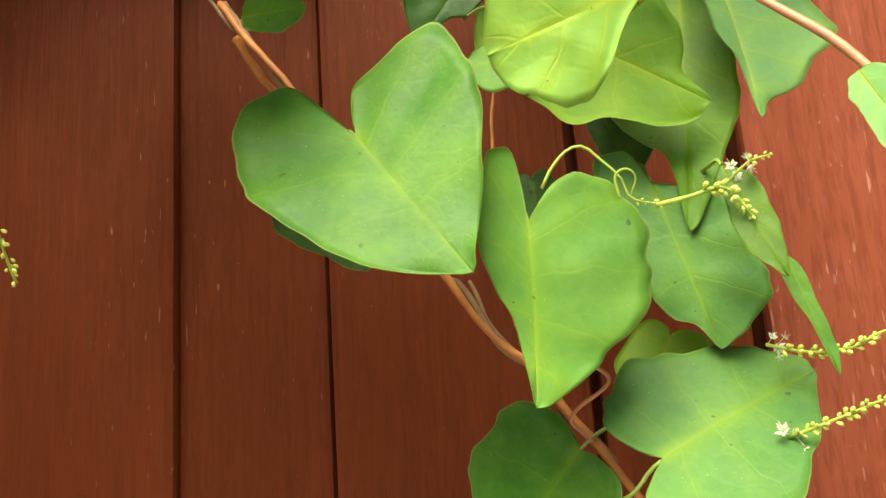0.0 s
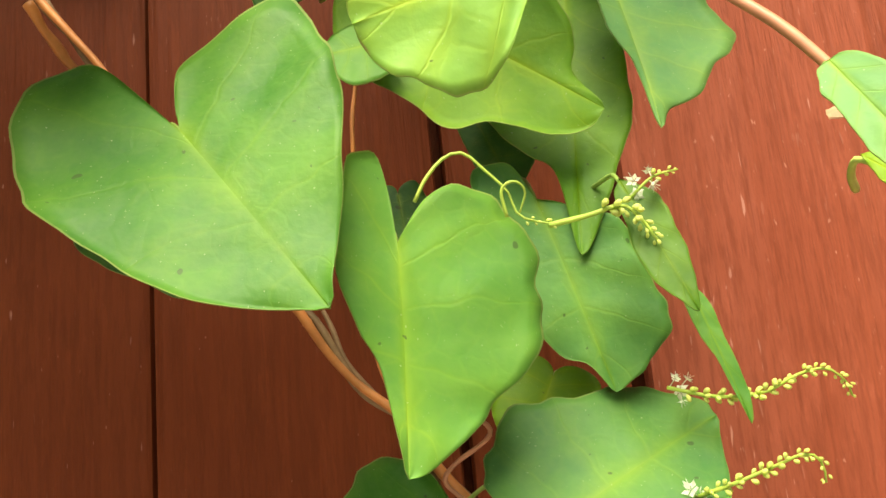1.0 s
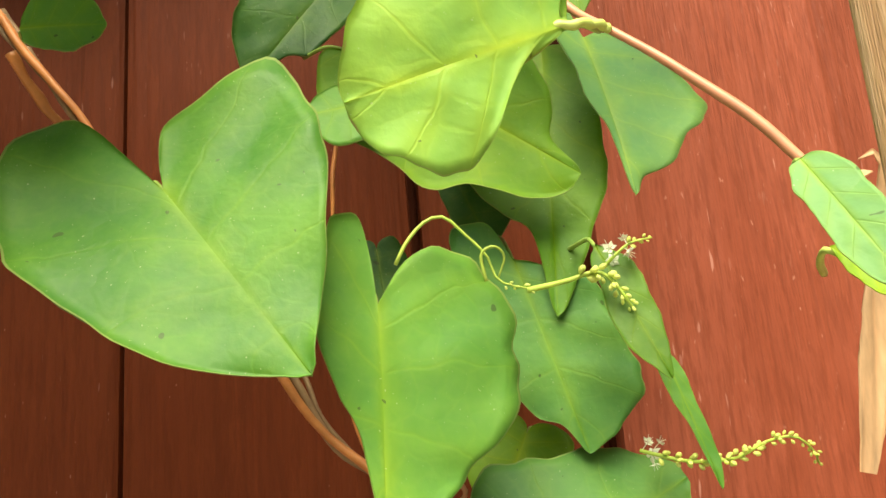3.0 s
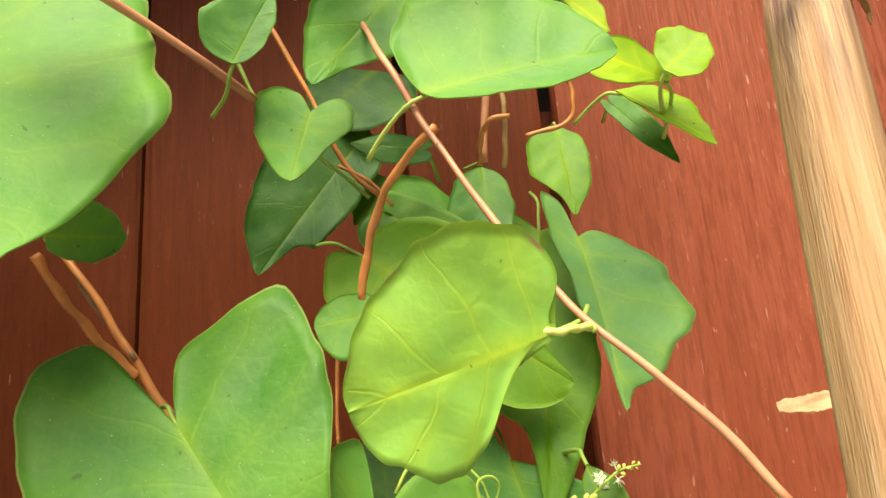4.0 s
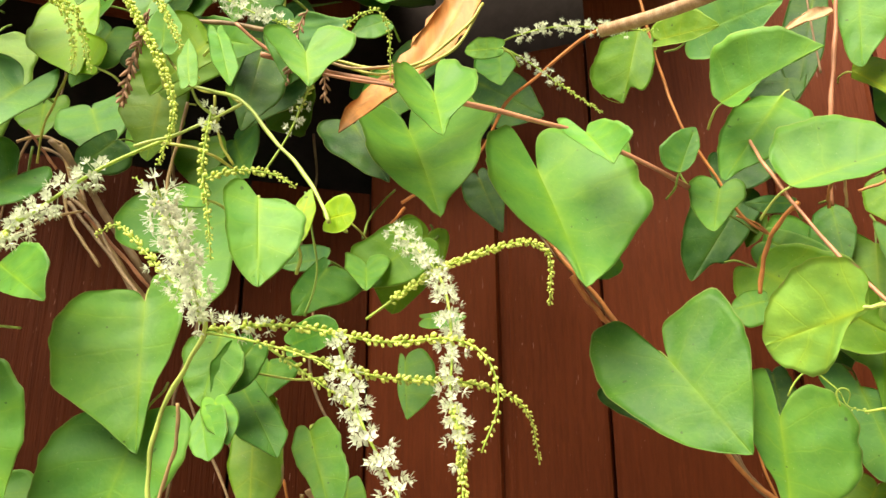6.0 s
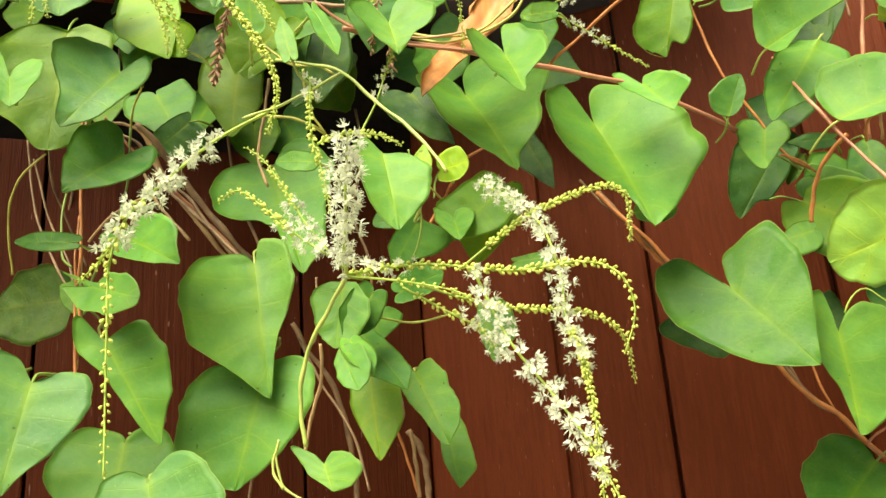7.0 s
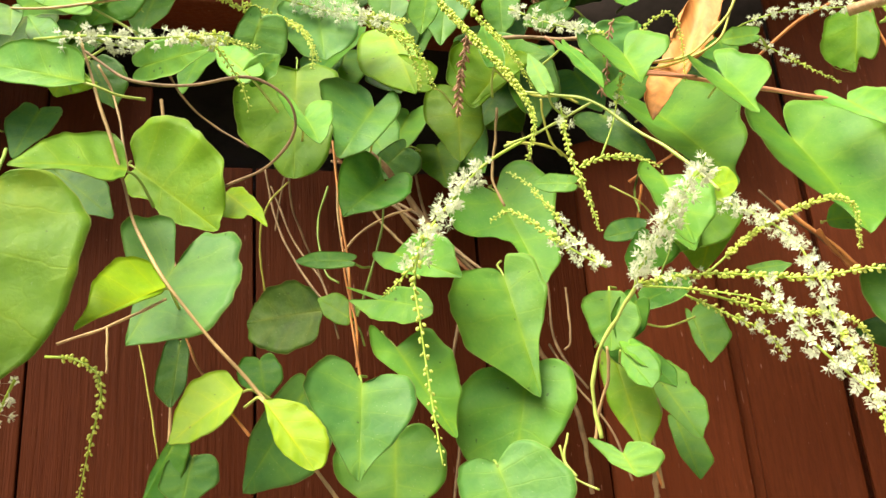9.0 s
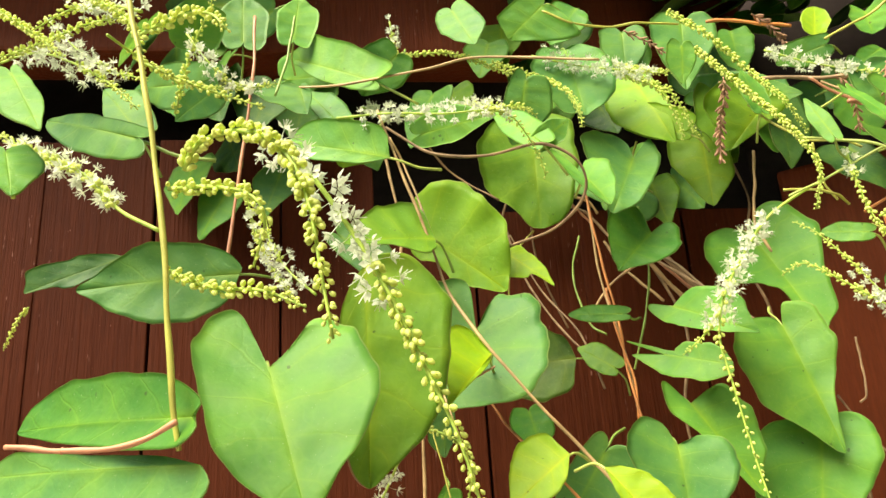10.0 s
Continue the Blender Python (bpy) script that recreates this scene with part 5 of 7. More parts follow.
leaf(vine_a, "v", (0.1040, 0.2493, 1.4112), (0.1200, 0.2451, 1.4233), (-0.4252, -0.8665, 0.2615), (0.340, 0.332, 0.336, 0.375, 0.458, 0.574, 0.692, 0.650, 0.611, 0.624), (0.350, 0.359, 0.392, 0.478, 0.569, 0.636, 0.595, 0.573, 0.571, 0.607), cup=0.15)
leaf(vine_d, "d", (-0.6497, -0.1772, 1.3808), (-0.6972, -0.2111, 1.3611), (0.5496, -0.8294, 0.0999), (0.263, 0.194, 0.143, 0.114, 0.101, 0.104, 0.132, 0.226, 0.301, 0.377), (0.305, 0.260, 0.203, 0.163, 0.147, 0.156, 0.201, 0.270, 0.590, 0.616), cup=0.15)
leaf(vine_a, "v", (0.0805, 0.1803, 1.2520), (0.0875, 0.1714, 1.2397), (-0.5051, -0.8081, 0.3030), (0.325, 0.299, 0.278, 0.265, 0.262, 0.310, 0.371, 0.462, 0.519, 0.583), (0.274, 0.210, 0.160, 0.131, 0.121, 0.130, 0.150, 0.218, 0.411, 0.524), cup=0.1)
leaf(vine_a, "d", (0.0032, 0.3447, 1.4696), (-0.0238, 0.3315, 1.4368), (0.0999, -0.9488, 0.2996), (0.365, 0.400, 0.497, 0.610, 0.694, 0.667, 0.689, 0.679, 0.625, 0.630), (0.322, 0.292, 0.268, 0.262, 0.291, 0.335, 0.491, 0.511, 0.570, 0.607), cup=0.15)
leaf(vine_a, "g", (0.0433, 0.3300, 1.3832), (-0.0032, 0.3210, 1.3626), (0.0501, -0.9524, 0.3008), (0.299, 0.249, 0.206, 0.160, 0.137, 0.137, 0.168, 0.266, 0.468, 0.611), (0.349, 0.354, 0.381, 0.460, 0.586, 0.677, 0.591, 0.557, 0.576, 0.611), cup=0.15)
leaf(vine_a, "o", (0.0084, 0.3501, 1.4156), (-0.0089, 0.3409, 1.3894), (0.0501, -0.9524, 0.3008), (0.295, 0.243, 0.198, 0.173, 0.168, 0.171, 0.185, 0.244, 0.397, 0.524), (0.341, 0.336, 0.343, 0.315, 0.295, 0.325, 0.340, 0.404, 0.473, 0.560), cup=0.15)
leaf(vine_c, "b", (-0.4208, 0.1275, 1.6031), (-0.4179, 0.1122, 1.5557), (0.4467, -0.8437, 0.2978), (0.392, 0.490, 0.537, 0.524, 0.430, 0.413, 0.408, 0.446, 0.522, 0.585), (0.402, 0.529, 0.541, 0.519, 0.426, 0.405, 0.410, 0.455, 0.533, 0.590), cup=0.15)
leaf(vine_c, "b", (-0.3728, 0.1355, 1.5957), (-0.3727, 0.1090, 1.5204), (0.4467, -0.8437, 0.2978), (0.393, 0.494, 0.508, 0.462, 0.349, 0.313, 0.295, 0.324, 0.406, 0.520), (0.443, 0.550, 0.524, 0.440, 0.359, 0.303, 0.300, 0.356, 0.436, 0.546), cup=0.15)
leaf(vine_c, "g", (-0.3424, 0.1783, 1.5985), (-0.3386, 0.1624, 1.5476), (0.4467, -0.8437, 0.2978), (0.363, 0.392, 0.475, 0.403, 0.354, 0.304, 0.306, 0.370, 0.457, 0.551), (0.372, 0.422, 0.401, 0.331, 0.306, 0.309, 0.328, 0.422, 0.496, 0.572), cup=0.15)
leaf(vine_c, "v", (-0.2798, 0.1391, 1.5450), (-0.2759, 0.1530, 1.5785), (0.4467, -0.8437, 0.2978), (0.327, 0.304, 0.286, 0.289, 0.271, 0.271, 0.331, 0.403, 0.542, 0.618), (0.329, 0.309, 0.294, 0.286, 0.262, 0.281, 0.351, 0.435, 0.580, 0.611), cup=0.15)
leaf(vine_b, "g", (-0.2381, 0.2109, 1.5552), (-0.2598, 0.1933, 1.5379), (0.4467, -0.8437, 0.2978), (0.346, 0.346, 0.364, 0.431, 0.434, 0.461, 0.521, 0.564, 0.592, 0.617), (0.348, 0.352, 0.378, 0.326, 0.278, 0.276, 0.335, 0.377, 0.443, 0.543), cup=0.15)
leaf(vine_b, "g", (-0.2786, 0.2818, 1.5634), (-0.2598, 0.2719, 1.5074), (0.4467, -0.8437, 0.2978), (0.349, 0.356, 0.385, 0.478, 0.525, 0.567, 0.543, 0.591, 0.591, 0.616), (0.320, 0.289, 0.262, 0.254, 0.246, 0.273, 0.390, 0.481, 0.569, 0.607), cup=0.2)
leaf(vine_c, "b", (-0.3240, 0.2271, 1.5670), (-0.3383, 0.2074, 1.5327), (0.4467, -0.8437, 0.2978), (0.368, 0.408, 0.520, 0.451, 0.428, 0.372, 0.383, 0.462, 0.504, 0.576), (0.349, 0.354, 0.382, 0.417, 0.396, 0.441, 0.429, 0.494, 0.575, 0.609), cup=0.15)
leaf(vine_c, "l", (-0.2424, 0.2171, 1.5957), (-0.2412, 0.2081, 1.5683), (0.4467, -0.8437, 0.2978), (0.401, 0.527, 0.921, 0.837, 0.699, 0.546, 0.523, 0.578, 0.573, 0.609), (0.387, 0.471, 0.690, 0.560, 0.511, 0.530, 0.505, 0.575, 0.601, 0.620), cup=0.15)
leaf(vine_c, "g", (-0.4543, 0.1178, 1.6374), (-0.4725, 0.0930, 1.5943), (0.4467, -0.8437, 0.2978), (0.342, 0.336, 0.345, 0.345, 0.326, 0.360, 0.384, 0.459, 0.551, 0.599), (0.354, 0.367, 0.410, 0.512, 0.465, 0.494, 0.507, 0.557, 0.584, 0.613), cup=0.15)
stem(vine_a, "orange", 0.00177, [(-0.157, 0.350, 1.416), (-0.141, 0.345, 1.392), (-0.119, 0.340, 1.363), (-0.084, 0.335, 1.308), (-0.046, 0.330, 1.258), (-0.028, 0.330, 1.231), (-0.010, 0.325, 1.214), (0.002, 0.320, 1.196), (0.017, 0.315, 1.175), (0.027, 0.310, 1.161)])
stem(vine_a, "brown", 0.00156, [(-0.155, 0.352, 1.417), (-0.139, 0.348, 1.391), (-0.124, 0.344, 1.367), (-0.083, 0.340, 1.307), (-0.048, 0.335, 1.261), (-0.039, 0.333, 1.253), (-0.030, 0.332, 1.236), (-0.021, 0.330, 1.222), (-0.008, 0.328, 1.212), (0.001, 0.325, 1.198), (0.020, 0.320, 1.173)])
stem(vine_b, "orange", 0.00198, [(-0.132, 0.310, 1.373), (-0.122, 0.320, 1.355), (-0.109, 0.330, 1.338), (-0.099, 0.335, 1.328)])
stem(vine_b, "orange", 0.00135, [(-0.283, 0.340, 1.462), (-0.212, 0.330, 1.489), (-0.178, 0.310, 1.523), (-0.148, 0.300, 1.537), (-0.111, 0.290, 1.555), (-0.084, 0.280, 1.558)])
stem(vine_c, "orange", 0.00127, [(-0.263, 0.220, 1.372), (-0.267, 0.270, 1.410), (-0.267, 0.310, 1.445)])
stem(vine_b, "red", 0.00169, [(-0.268, 0.100, 1.469), (-0.245, 0.130, 1.470), (-0.208, 0.150, 1.463), (-0.170, 0.180, 1.458), (-0.115, 0.215, 1.447), (-0.076, 0.245, 1.433), (-0.042, 0.270, 1.415)])
stem(vine_a, "orange", 0.00101, [(-0.063, 0.280, 1.576), (-0.058, 0.285, 1.541), (-0.052, 0.290, 1.508), (-0.043, 0.290, 1.470), (-0.025, 0.295, 1.432), (-0.011, 0.300, 1.401), (0.004, 0.300, 1.386)])
stem(vine_a, "red", 0.00111, [(-0.007, 0.285, 1.472), (-0.002, 0.255, 1.437), (0.003, 0.232, 1.410), (0.018, 0.225, 1.375), (0.034, 0.216, 1.342), (0.045, 0.209, 1.323), (0.052, 0.200, 1.311), (0.072, 0.190, 1.287), (0.085, 0.184, 1.267)])
stem(vine_a, "orange", 0.00143, [(0.018, 0.225, 1.380), (0.006, 0.240, 1.372), (-0.002, 0.255, 1.359), (-0.007, 0.270, 1.339)])
stem(vine_a, "red", 0.00152, [(0.070, 0.290, 1.561), (0.062, 0.290, 1.514), (0.052, 0.290, 1.462), (0.048, 0.295, 1.433), (0.045, 0.300, 1.400)])
stem(vine_a, "brown", 0.00078, [(0.051, 0.300, 1.571), (0.051, 0.300, 1.538), (0.052, 0.300, 1.498)])
stem(vine_a, "orange", 0.00085, [(-0.013, 0.330, 1.359), (-0.017, 0.330, 1.335), (-0.019, 0.330, 1.313), (-0.019, 0.335, 1.266), (-0.017, 0.335, 1.241), (-0.010, 0.330, 1.216), (0.001, 0.325, 1.195)])
stem(vine_d, "tan", 0.00091, [(-0.516, -0.100, 1.465), (-0.507, -0.095, 1.431), (-0.492, -0.085, 1.374), (-0.483, -0.082, 1.342), (-0.457, -0.082, 1.303), (-0.437, -0.070, 1.272), (-0.417, -0.057, 1.243), (-0.378, -0.050, 1.190)])
stem(vine_d, "brown", 0.00091, [(-0.510, -0.100, 1.451), (-0.484, -0.090, 1.429), (-0.456, -0.075, 1.424), (-0.427, -0.055, 1.430), (-0.412, -0.040, 1.419), (-0.413, -0.030, 1.404), (-0.434, -0.025, 1.388), (-0.473, -0.020, 1.384)])
stem(vine_d, "orange", 0.00091, [(-0.453, 0.075, 1.447), (-0.445, 0.070, 1.385), (-0.437, 0.065, 1.340), (-0.434, 0.060, 1.307), (-0.425, 0.055, 1.260)])
stem(vine_d, "tan", 0.00085, [(-0.454, 0.080, 1.445), (-0.450, 0.075, 1.379), (-0.442, 0.070, 1.346), (-0.434, 0.065, 1.308), (-0.430, 0.060, 1.268)])
stem(vine_d, "orange", 0.00078, [(-0.445, 0.070, 1.368), (-0.438, 0.062, 1.332), (-0.430, 0.060, 1.299), (-0.431, 0.060, 1.272)])
stem(vine_d, "green", 0.00078, [(-0.416, 0.080, 1.426), (-0.413, 0.075, 1.380), (-0.418, 0.065, 1.341), (-0.429, 0.060, 1.306)])
stem(vine_d, "green", 0.00078, [(-0.468, 0.090, 1.419), (-0.475, 0.085, 1.387), (-0.463, 0.075, 1.347), (-0.449, 0.070, 1.335)])
stem(vine_d, "brown", 0.00085, [(-0.542, 0.110, 1.458), (-0.536, 0.110, 1.427), (-0.522, 0.105, 1.393), (-0.495, 0.100, 1.350), (-0.462, 0.090, 1.316)])
stem(vine_d, "brown", 0.00078, [(-0.540, 0.115, 1.444), (-0.514, 0.110, 1.388), (-0.482, 0.100, 1.347), (-0.463, 0.090, 1.300)])
stem(vine_c, "brown", 0.0013, [(-0.436, 0.130, 1.410), (-0.401, 0.125, 1.378), (-0.369, 0.120, 1.348), (-0.342, 0.120, 1.318)])
stem(vine_c, "brown", 0.00117, [(-0.444, 0.135, 1.418), (-0.412, 0.130, 1.395), (-0.384, 0.125, 1.361), (-0.364, 0.125, 1.335)])
stem(vine_d, "tan", 0.00091, [(-0.467, 0.100, 1.362), (-0.454, 0.105, 1.379), (-0.434, 0.115, 1.393), (-0.412, 0.120, 1.397)])
stem(vine_d, "brown", 0.00078, [(-0.555, 0.000, 1.514), (-0.555, 0.030, 1.490), (-0.544, 0.050, 1.474), (-0.519, 0.060, 1.454)])
stem(vine_d, "yellowgreen", 0.00059, [(-0.563, 0.000, 1.302), (-0.552, -0.000, 1.264), (-0.542, 0.000, 1.223)])
stem(vine_d, "tan", 0.00078, [(-0.503, -0.110, 1.276), (-0.482, -0.095, 1.285), (-0.456, -0.085, 1.296)])
stem(vine_d, "orange", 0.00078, [(-0.493, -0.030, 1.288), (-0.475, -0.040, 1.268), (-0.446, -0.050, 1.242), (-0.431, -0.050, 1.226)])
stem(vine_d, "tan", 0.00059, [(-0.480, -0.100, 1.283), (-0.462, -0.115, 1.256)])
stem(vine_c, "lightgreen", 0.0011, [(-0.273, 0.050, 1.212), (-0.274, 0.048, 1.236), (-0.267, 0.045, 1.258), (-0.252, 0.040, 1.276), (-0.240, 0.035, 1.289), (-0.237, 0.030, 1.296)])
stem(vine_c, "tan", 0.00091, [(-0.263, 0.050, 1.261), (-0.266, 0.055, 1.244), (-0.275, 0.060, 1.227), (-0.279, 0.060, 1.210)])
stem(vine_b, "lightgreen", 0.00098, [(-0.302, 0.075, 1.443), (-0.279, 0.075, 1.434), (-0.255, 0.070, 1.420), (-0.234, 0.065, 1.395), (-0.212, 0.060, 1.371), (-0.197, 0.055, 1.350), (-0.190, 0.050, 1.338)])
stem(vine_c, "lightgreen", 0.00085, [(-0.255, 0.070, 1.420), (-0.271, 0.070, 1.415), (-0.293, 0.065, 1.406), (-0.312, 0.055, 1.398)])
stem(vine_c, "tan", 0.00104, [(-0.336, 0.120, 1.461), (-0.340, 0.120, 1.435), (-0.345, 0.120, 1.406), (-0.338, 0.120, 1.383)])
stem(vine_b, "brown", 0.00104, [(-0.170, 0.350, 1.430), (-0.148, 0.350, 1.398), (-0.126, 0.345, 1.372), (-0.110, 0.340, 1.347), (-0.100, 0.335, 1.334)])
stem(vine_a, "brown", 0.00091, [(-0.035, 0.340, 1.255), (-0.025, 0.335, 1.231), (-0.008, 0.330, 1.211), (0.004, 0.325, 1.185)])
stem(vine_c, "yellowgreen", 0.00072, [(-0.276, 0.200, 1.410), (-0.257, 0.200, 1.394), (-0.249, 0.210, 1.384)])
stem(vine_c, "green", 0.00085, [(-0.259, 0.220, 1.390), (-0.264, 0.240, 1.412), (-0.264, 0.260, 1.431), (-0.262, 0.280, 1.449)])
stem(vine_b, "tan", 0.00091, [(-0.284, 0.160, 1.518), (-0.260, 0.160, 1.497), (-0.237, 0.165, 1.489), (-0.209, 0.170, 1.488)])
stem(vine_b, "yellowgreen", 0.00098, [(-0.257, 0.170, 1.499), (-0.226, 0.170, 1.485), (-0.203, 0.175, 1.487), (-0.176, 0.180, 1.498), (-0.163, 0.190, 1.527)])
stem(vine_b, "yellowgreen", 0.00098, [(-0.259, 0.165, 1.501), (-0.231, 0.170, 1.491), (-0.199, 0.175, 1.490), (-0.169, 0.185, 1.517), (-0.158, 0.190, 1.535)])
stem(vine_c, "brown", 0.00143, [(-0.349, 0.110, 1.518), (-0.315, 0.115, 1.512), (-0.282, 0.120, 1.502), (-0.250, 0.125, 1.495)])
stem(vine_b, "red", 0.00104, [(-0.288, 0.100, 1.495), (-0.272, 0.110, 1.480), (-0.240, 0.120, 1.462), (-0.194, 0.140, 1.453)])
stem(vine_b, "green", 0.00059, [(-0.221, 0.080, 1.368), (-0.224, 0.100, 1.332), (-0.236, 0.110, 1.311)])
stem(vine_a, "orange", 0.00072, [(-0.014, 0.300, 1.401), (-0.002, 0.300, 1.394), (0.007, 0.300, 1.383)])
stem(vine_a, "green", 0.00078, [(-0.053, 0.280, 1.443), (-0.041, 0.285, 1.419), (-0.026, 0.290, 1.406), (-0.002, 0.300, 1.387)])
stem(vine_c, "lightgreen", 0.00072, [(-0.294, 0.060, 1.217), (-0.298, 0.060, 1.203), (-0.292, 0.060, 1.193)])
stem(vine_c, "tan", 0.0013, [(-0.268, 0.170, 1.221), (-0.266, 0.170, 1.203), (-0.265, 0.170, 1.181)])
stem(vine_c, "orange", 0.00085, [(-0.275, 0.160, 1.229), (-0.269, 0.165, 1.203), (-0.265, 0.170, 1.181)])
stem(vine_d, "red", 0.0011, [(-0.616, -0.110, 1.573), (-0.606, -0.120, 1.518), (-0.608, -0.125, 1.465), (-0.611, -0.130, 1.412), (-0.608, -0.140, 1.354)])
stem(vine_d, "tan", 0.00085, [(-0.607, -0.100, 1.515), (-0.553, -0.090, 1.502), (-0.497, -0.070, 1.502), (-0.465, -0.050, 1.508), (-0.393, -0.030, 1.487)])
stem(vine_d, "tan", 0.00072, [(-0.522, -0.080, 1.456), (-0.517, -0.070, 1.434), (-0.493, -0.080, 1.379)])
stem(vine_d, "green", 0.00085, [(-0.565, -0.140, 1.476), (-0.565, -0.130, 1.505), (-0.567, -0.120, 1.546)])
stem(vine_d, "red", 0.00091, [(-0.493, -0.320, 1.252), (-0.469, -0.310, 1.249), (-0.457, -0.300, 1.251), (-0.448, -0.295, 1.256)])
stem(vine_d, "yellowgreen", 0.00098, [(-0.482, -0.300, 1.420), (-0.470, -0.298, 1.375), (-0.465, -0.295, 1.342), (-0.458, -0.295, 1.310), (-0.455, -0.293, 1.273), (-0.453, -0.290, 1.248)])
stem(vine_c, "brown", 0.00072, [(-0.298, 0.110, 1.313), (-0.299, 0.110, 1.279), (-0.304, 0.110, 1.272)])
stem(vine_b, "lightgreen", 0.00065, [(-0.251, 0.090, 1.279), (-0.239, 0.120, 1.279), (-0.224, 0.150, 1.288)])
stem(vine_c, "brown", 0.00078, [(-0.317, 0.120, 1.279), (-0.302, 0.120, 1.250), (-0.283, 0.120, 1.220), (-0.274, 0.120, 1.188)])
stem(vine_c, "lightgreen", 0.00065, [(-0.303, 0.070, 1.211), (-0.298, 0.070, 1.194), (-0.283, 0.070, 1.185)])
stem(vine_a, "red", 0.00078, [(0.012, 0.300, 1.213), (0.019, 0.300, 1.205), (0.004, 0.310, 1.193), (0.011, 0.310, 1.183)])
stem(vine_a, "lightgreen", 0.0011, [(0.037, 0.196, 1.310), (0.042, 0.195, 1.310), (0.047, 0.197, 1.311), (0.051, 0.199, 1.311)])
stem(vine_c, "brown", 0.0024, [(-0.444, 0.115, 1.451), (-0.433, 0.130, 1.433), (-0.420, 0.148, 1.404), (-0.399, 0.159, 1.372), (-0.377, 0.170, 1.342)])
stem(vine_c, "tan", 0.0017, [(-0.450, 0.129, 1.454), (-0.443, 0.140, 1.425), (-0.429, 0.154, 1.394), (-0.408, 0.165, 1.362), (-0.399, 0.172, 1.348)])
stem(vine_c, "red", 0.0013, [(-0.426, 0.136, 1.402), (-0.407, 0.149, 1.378), (-0.385, 0.165, 1.349)])
stem(vine_d, "yellowgreen", 0.0008, [(-0.510, 0.099, 1.436), (-0.523, 0.093, 1.422), (-0.531, 0.091, 1.404), (-0.537, 0.096, 1.381), (-0.539, 0.104, 1.351)])
stem(vine_d, "brown", 0.0009, [(-0.515, 0.106, 1.442), (-0.517, 0.112, 1.420), (-0.515, 0.127, 1.392), (-0.507, 0.139, 1.360)])
stem(vine_c, "brown", 0.0018, [(-0.341, 0.152, 1.297), (-0.334, 0.160, 1.278), (-0.323, 0.169, 1.258), (-0.318, 0.179, 1.231), (-0.318, 0.187, 1.205), (-0.319, 0.194, 1.180)])
stem(vine_c, "brown", 0.0021, [(-0.284, 0.203, 1.223), (-0.278, 0.209, 1.211), (-0.277, 0.215, 1.192), (-0.279, 0.220, 1.173)])
stem(vine_a, "orange", 0.0011, [(0.054, 0.283, 1.412), (0.046, 0.284, 1.411), (0.043, 0.292, 1.406), (0.043, 0.299, 1.399)])
stem(vine_a, "tan", 0.001, [(0.053, 0.289, 1.427), (0.054, 0.293, 1.416), (0.055, 0.308, 1.401)])
stem(vine_a, "orange", 0.0009, [(0.074, 0.268, 1.421), (0.076, 0.270, 1.413), (0.074, 0.273, 1.404), (0.058, 0.276, 1.400)])
stem(vine_c, "yellowgreen", 0.00085, [(-0.328, 0.082, 1.480), (-0.315, 0.082, 1.461), (-0.296, 0.084, 1.443), (-0.277, 0.082, 1.436), (-0.267, 0.083, 1.428)])
stem(vine_c, "yellowgreen", 0.0008, [(-0.295, 0.095, 1.445), (-0.296, 0.099, 1.432), (-0.294, 0.105, 1.416), (-0.289, 0.110, 1.406)])
stem(vine_c, "yellowgreen", 0.0009, [(-0.317, 0.076, 1.410), (-0.301, 0.083, 1.408), (-0.288, 0.089, 1.403), (-0.283, 0.103, 1.399)])
stem(vine_c, "tan", 0.0012, [(-0.516, 0.147, 1.476), (-0.500, 0.152, 1.480), (-0.484, 0.160, 1.474), (-0.478, 0.166, 1.462)])
stem(vine_c, "red", 0.0011, [(-0.499, 0.141, 1.480), (-0.491, 0.149, 1.466), (-0.482, 0.156, 1.452)])
stem(vine_c, "brown", 0.0013, [(-0.509, 0.161, 1.476), (-0.491, 0.165, 1.468), (-0.477, 0.171, 1.448), (-0.465, 0.171, 1.428)])
stem(vine_c, "tan", 0.0012, [(-0.472, 0.156, 1.432), (-0.461, 0.156, 1.409), (-0.446, 0.157, 1.390), (-0.430, 0.158, 1.372)])
stem(vine_d, "yellowgreen", 0.0008, [(-0.413, 0.094, 1.484), (-0.423, 0.096, 1.466), (-0.432, 0.098, 1.449), (-0.438, 0.103, 1.428)])
stem(vine_c, "orange", 0.0013, [(-0.349, 0.110, 1.573), (-0.334, 0.119, 1.573), (-0.316, 0.132, 1.569), (-0.294, 0.147, 1.566)])
stem(vine_c, "yellowgreen", 0.0008, [(-0.438, -0.003, 1.559), (-0.423, 0.010, 1.550), (-0.406, 0.033, 1.551), (-0.384, 0.046, 1.552), (-0.362, 0.071, 1.555)])
stem(vine_b, "yellowgreen", 0.0009, [(-0.229, 0.131, 1.551), (-0.242, 0.127, 1.542), (-0.257, 0.120, 1.535), (-0.273, 0.113, 1.527)])
flower_spike(vine_c, .14, .52, .34, 2.1, 1.2, [(-0.301, 0.065, 1.404), (-0.326, 0.050, 1.386), (-0.342, 0.030, 1.359), (-0.353, 0.012, 1.333), (-0.359, 0.008, 1.309), (-0.355, 0.004, 1.277), (-0.350, 0.000, 1.241), (-0.343, -0.006, 1.204)], 0.4)
flower_spike(vine_c, 2, 2, 0, .8, .8, [(-0.359, 0.010, 1.319), (-0.370, 0.010, 1.310), (-0.382, 0.010, 1.302)])
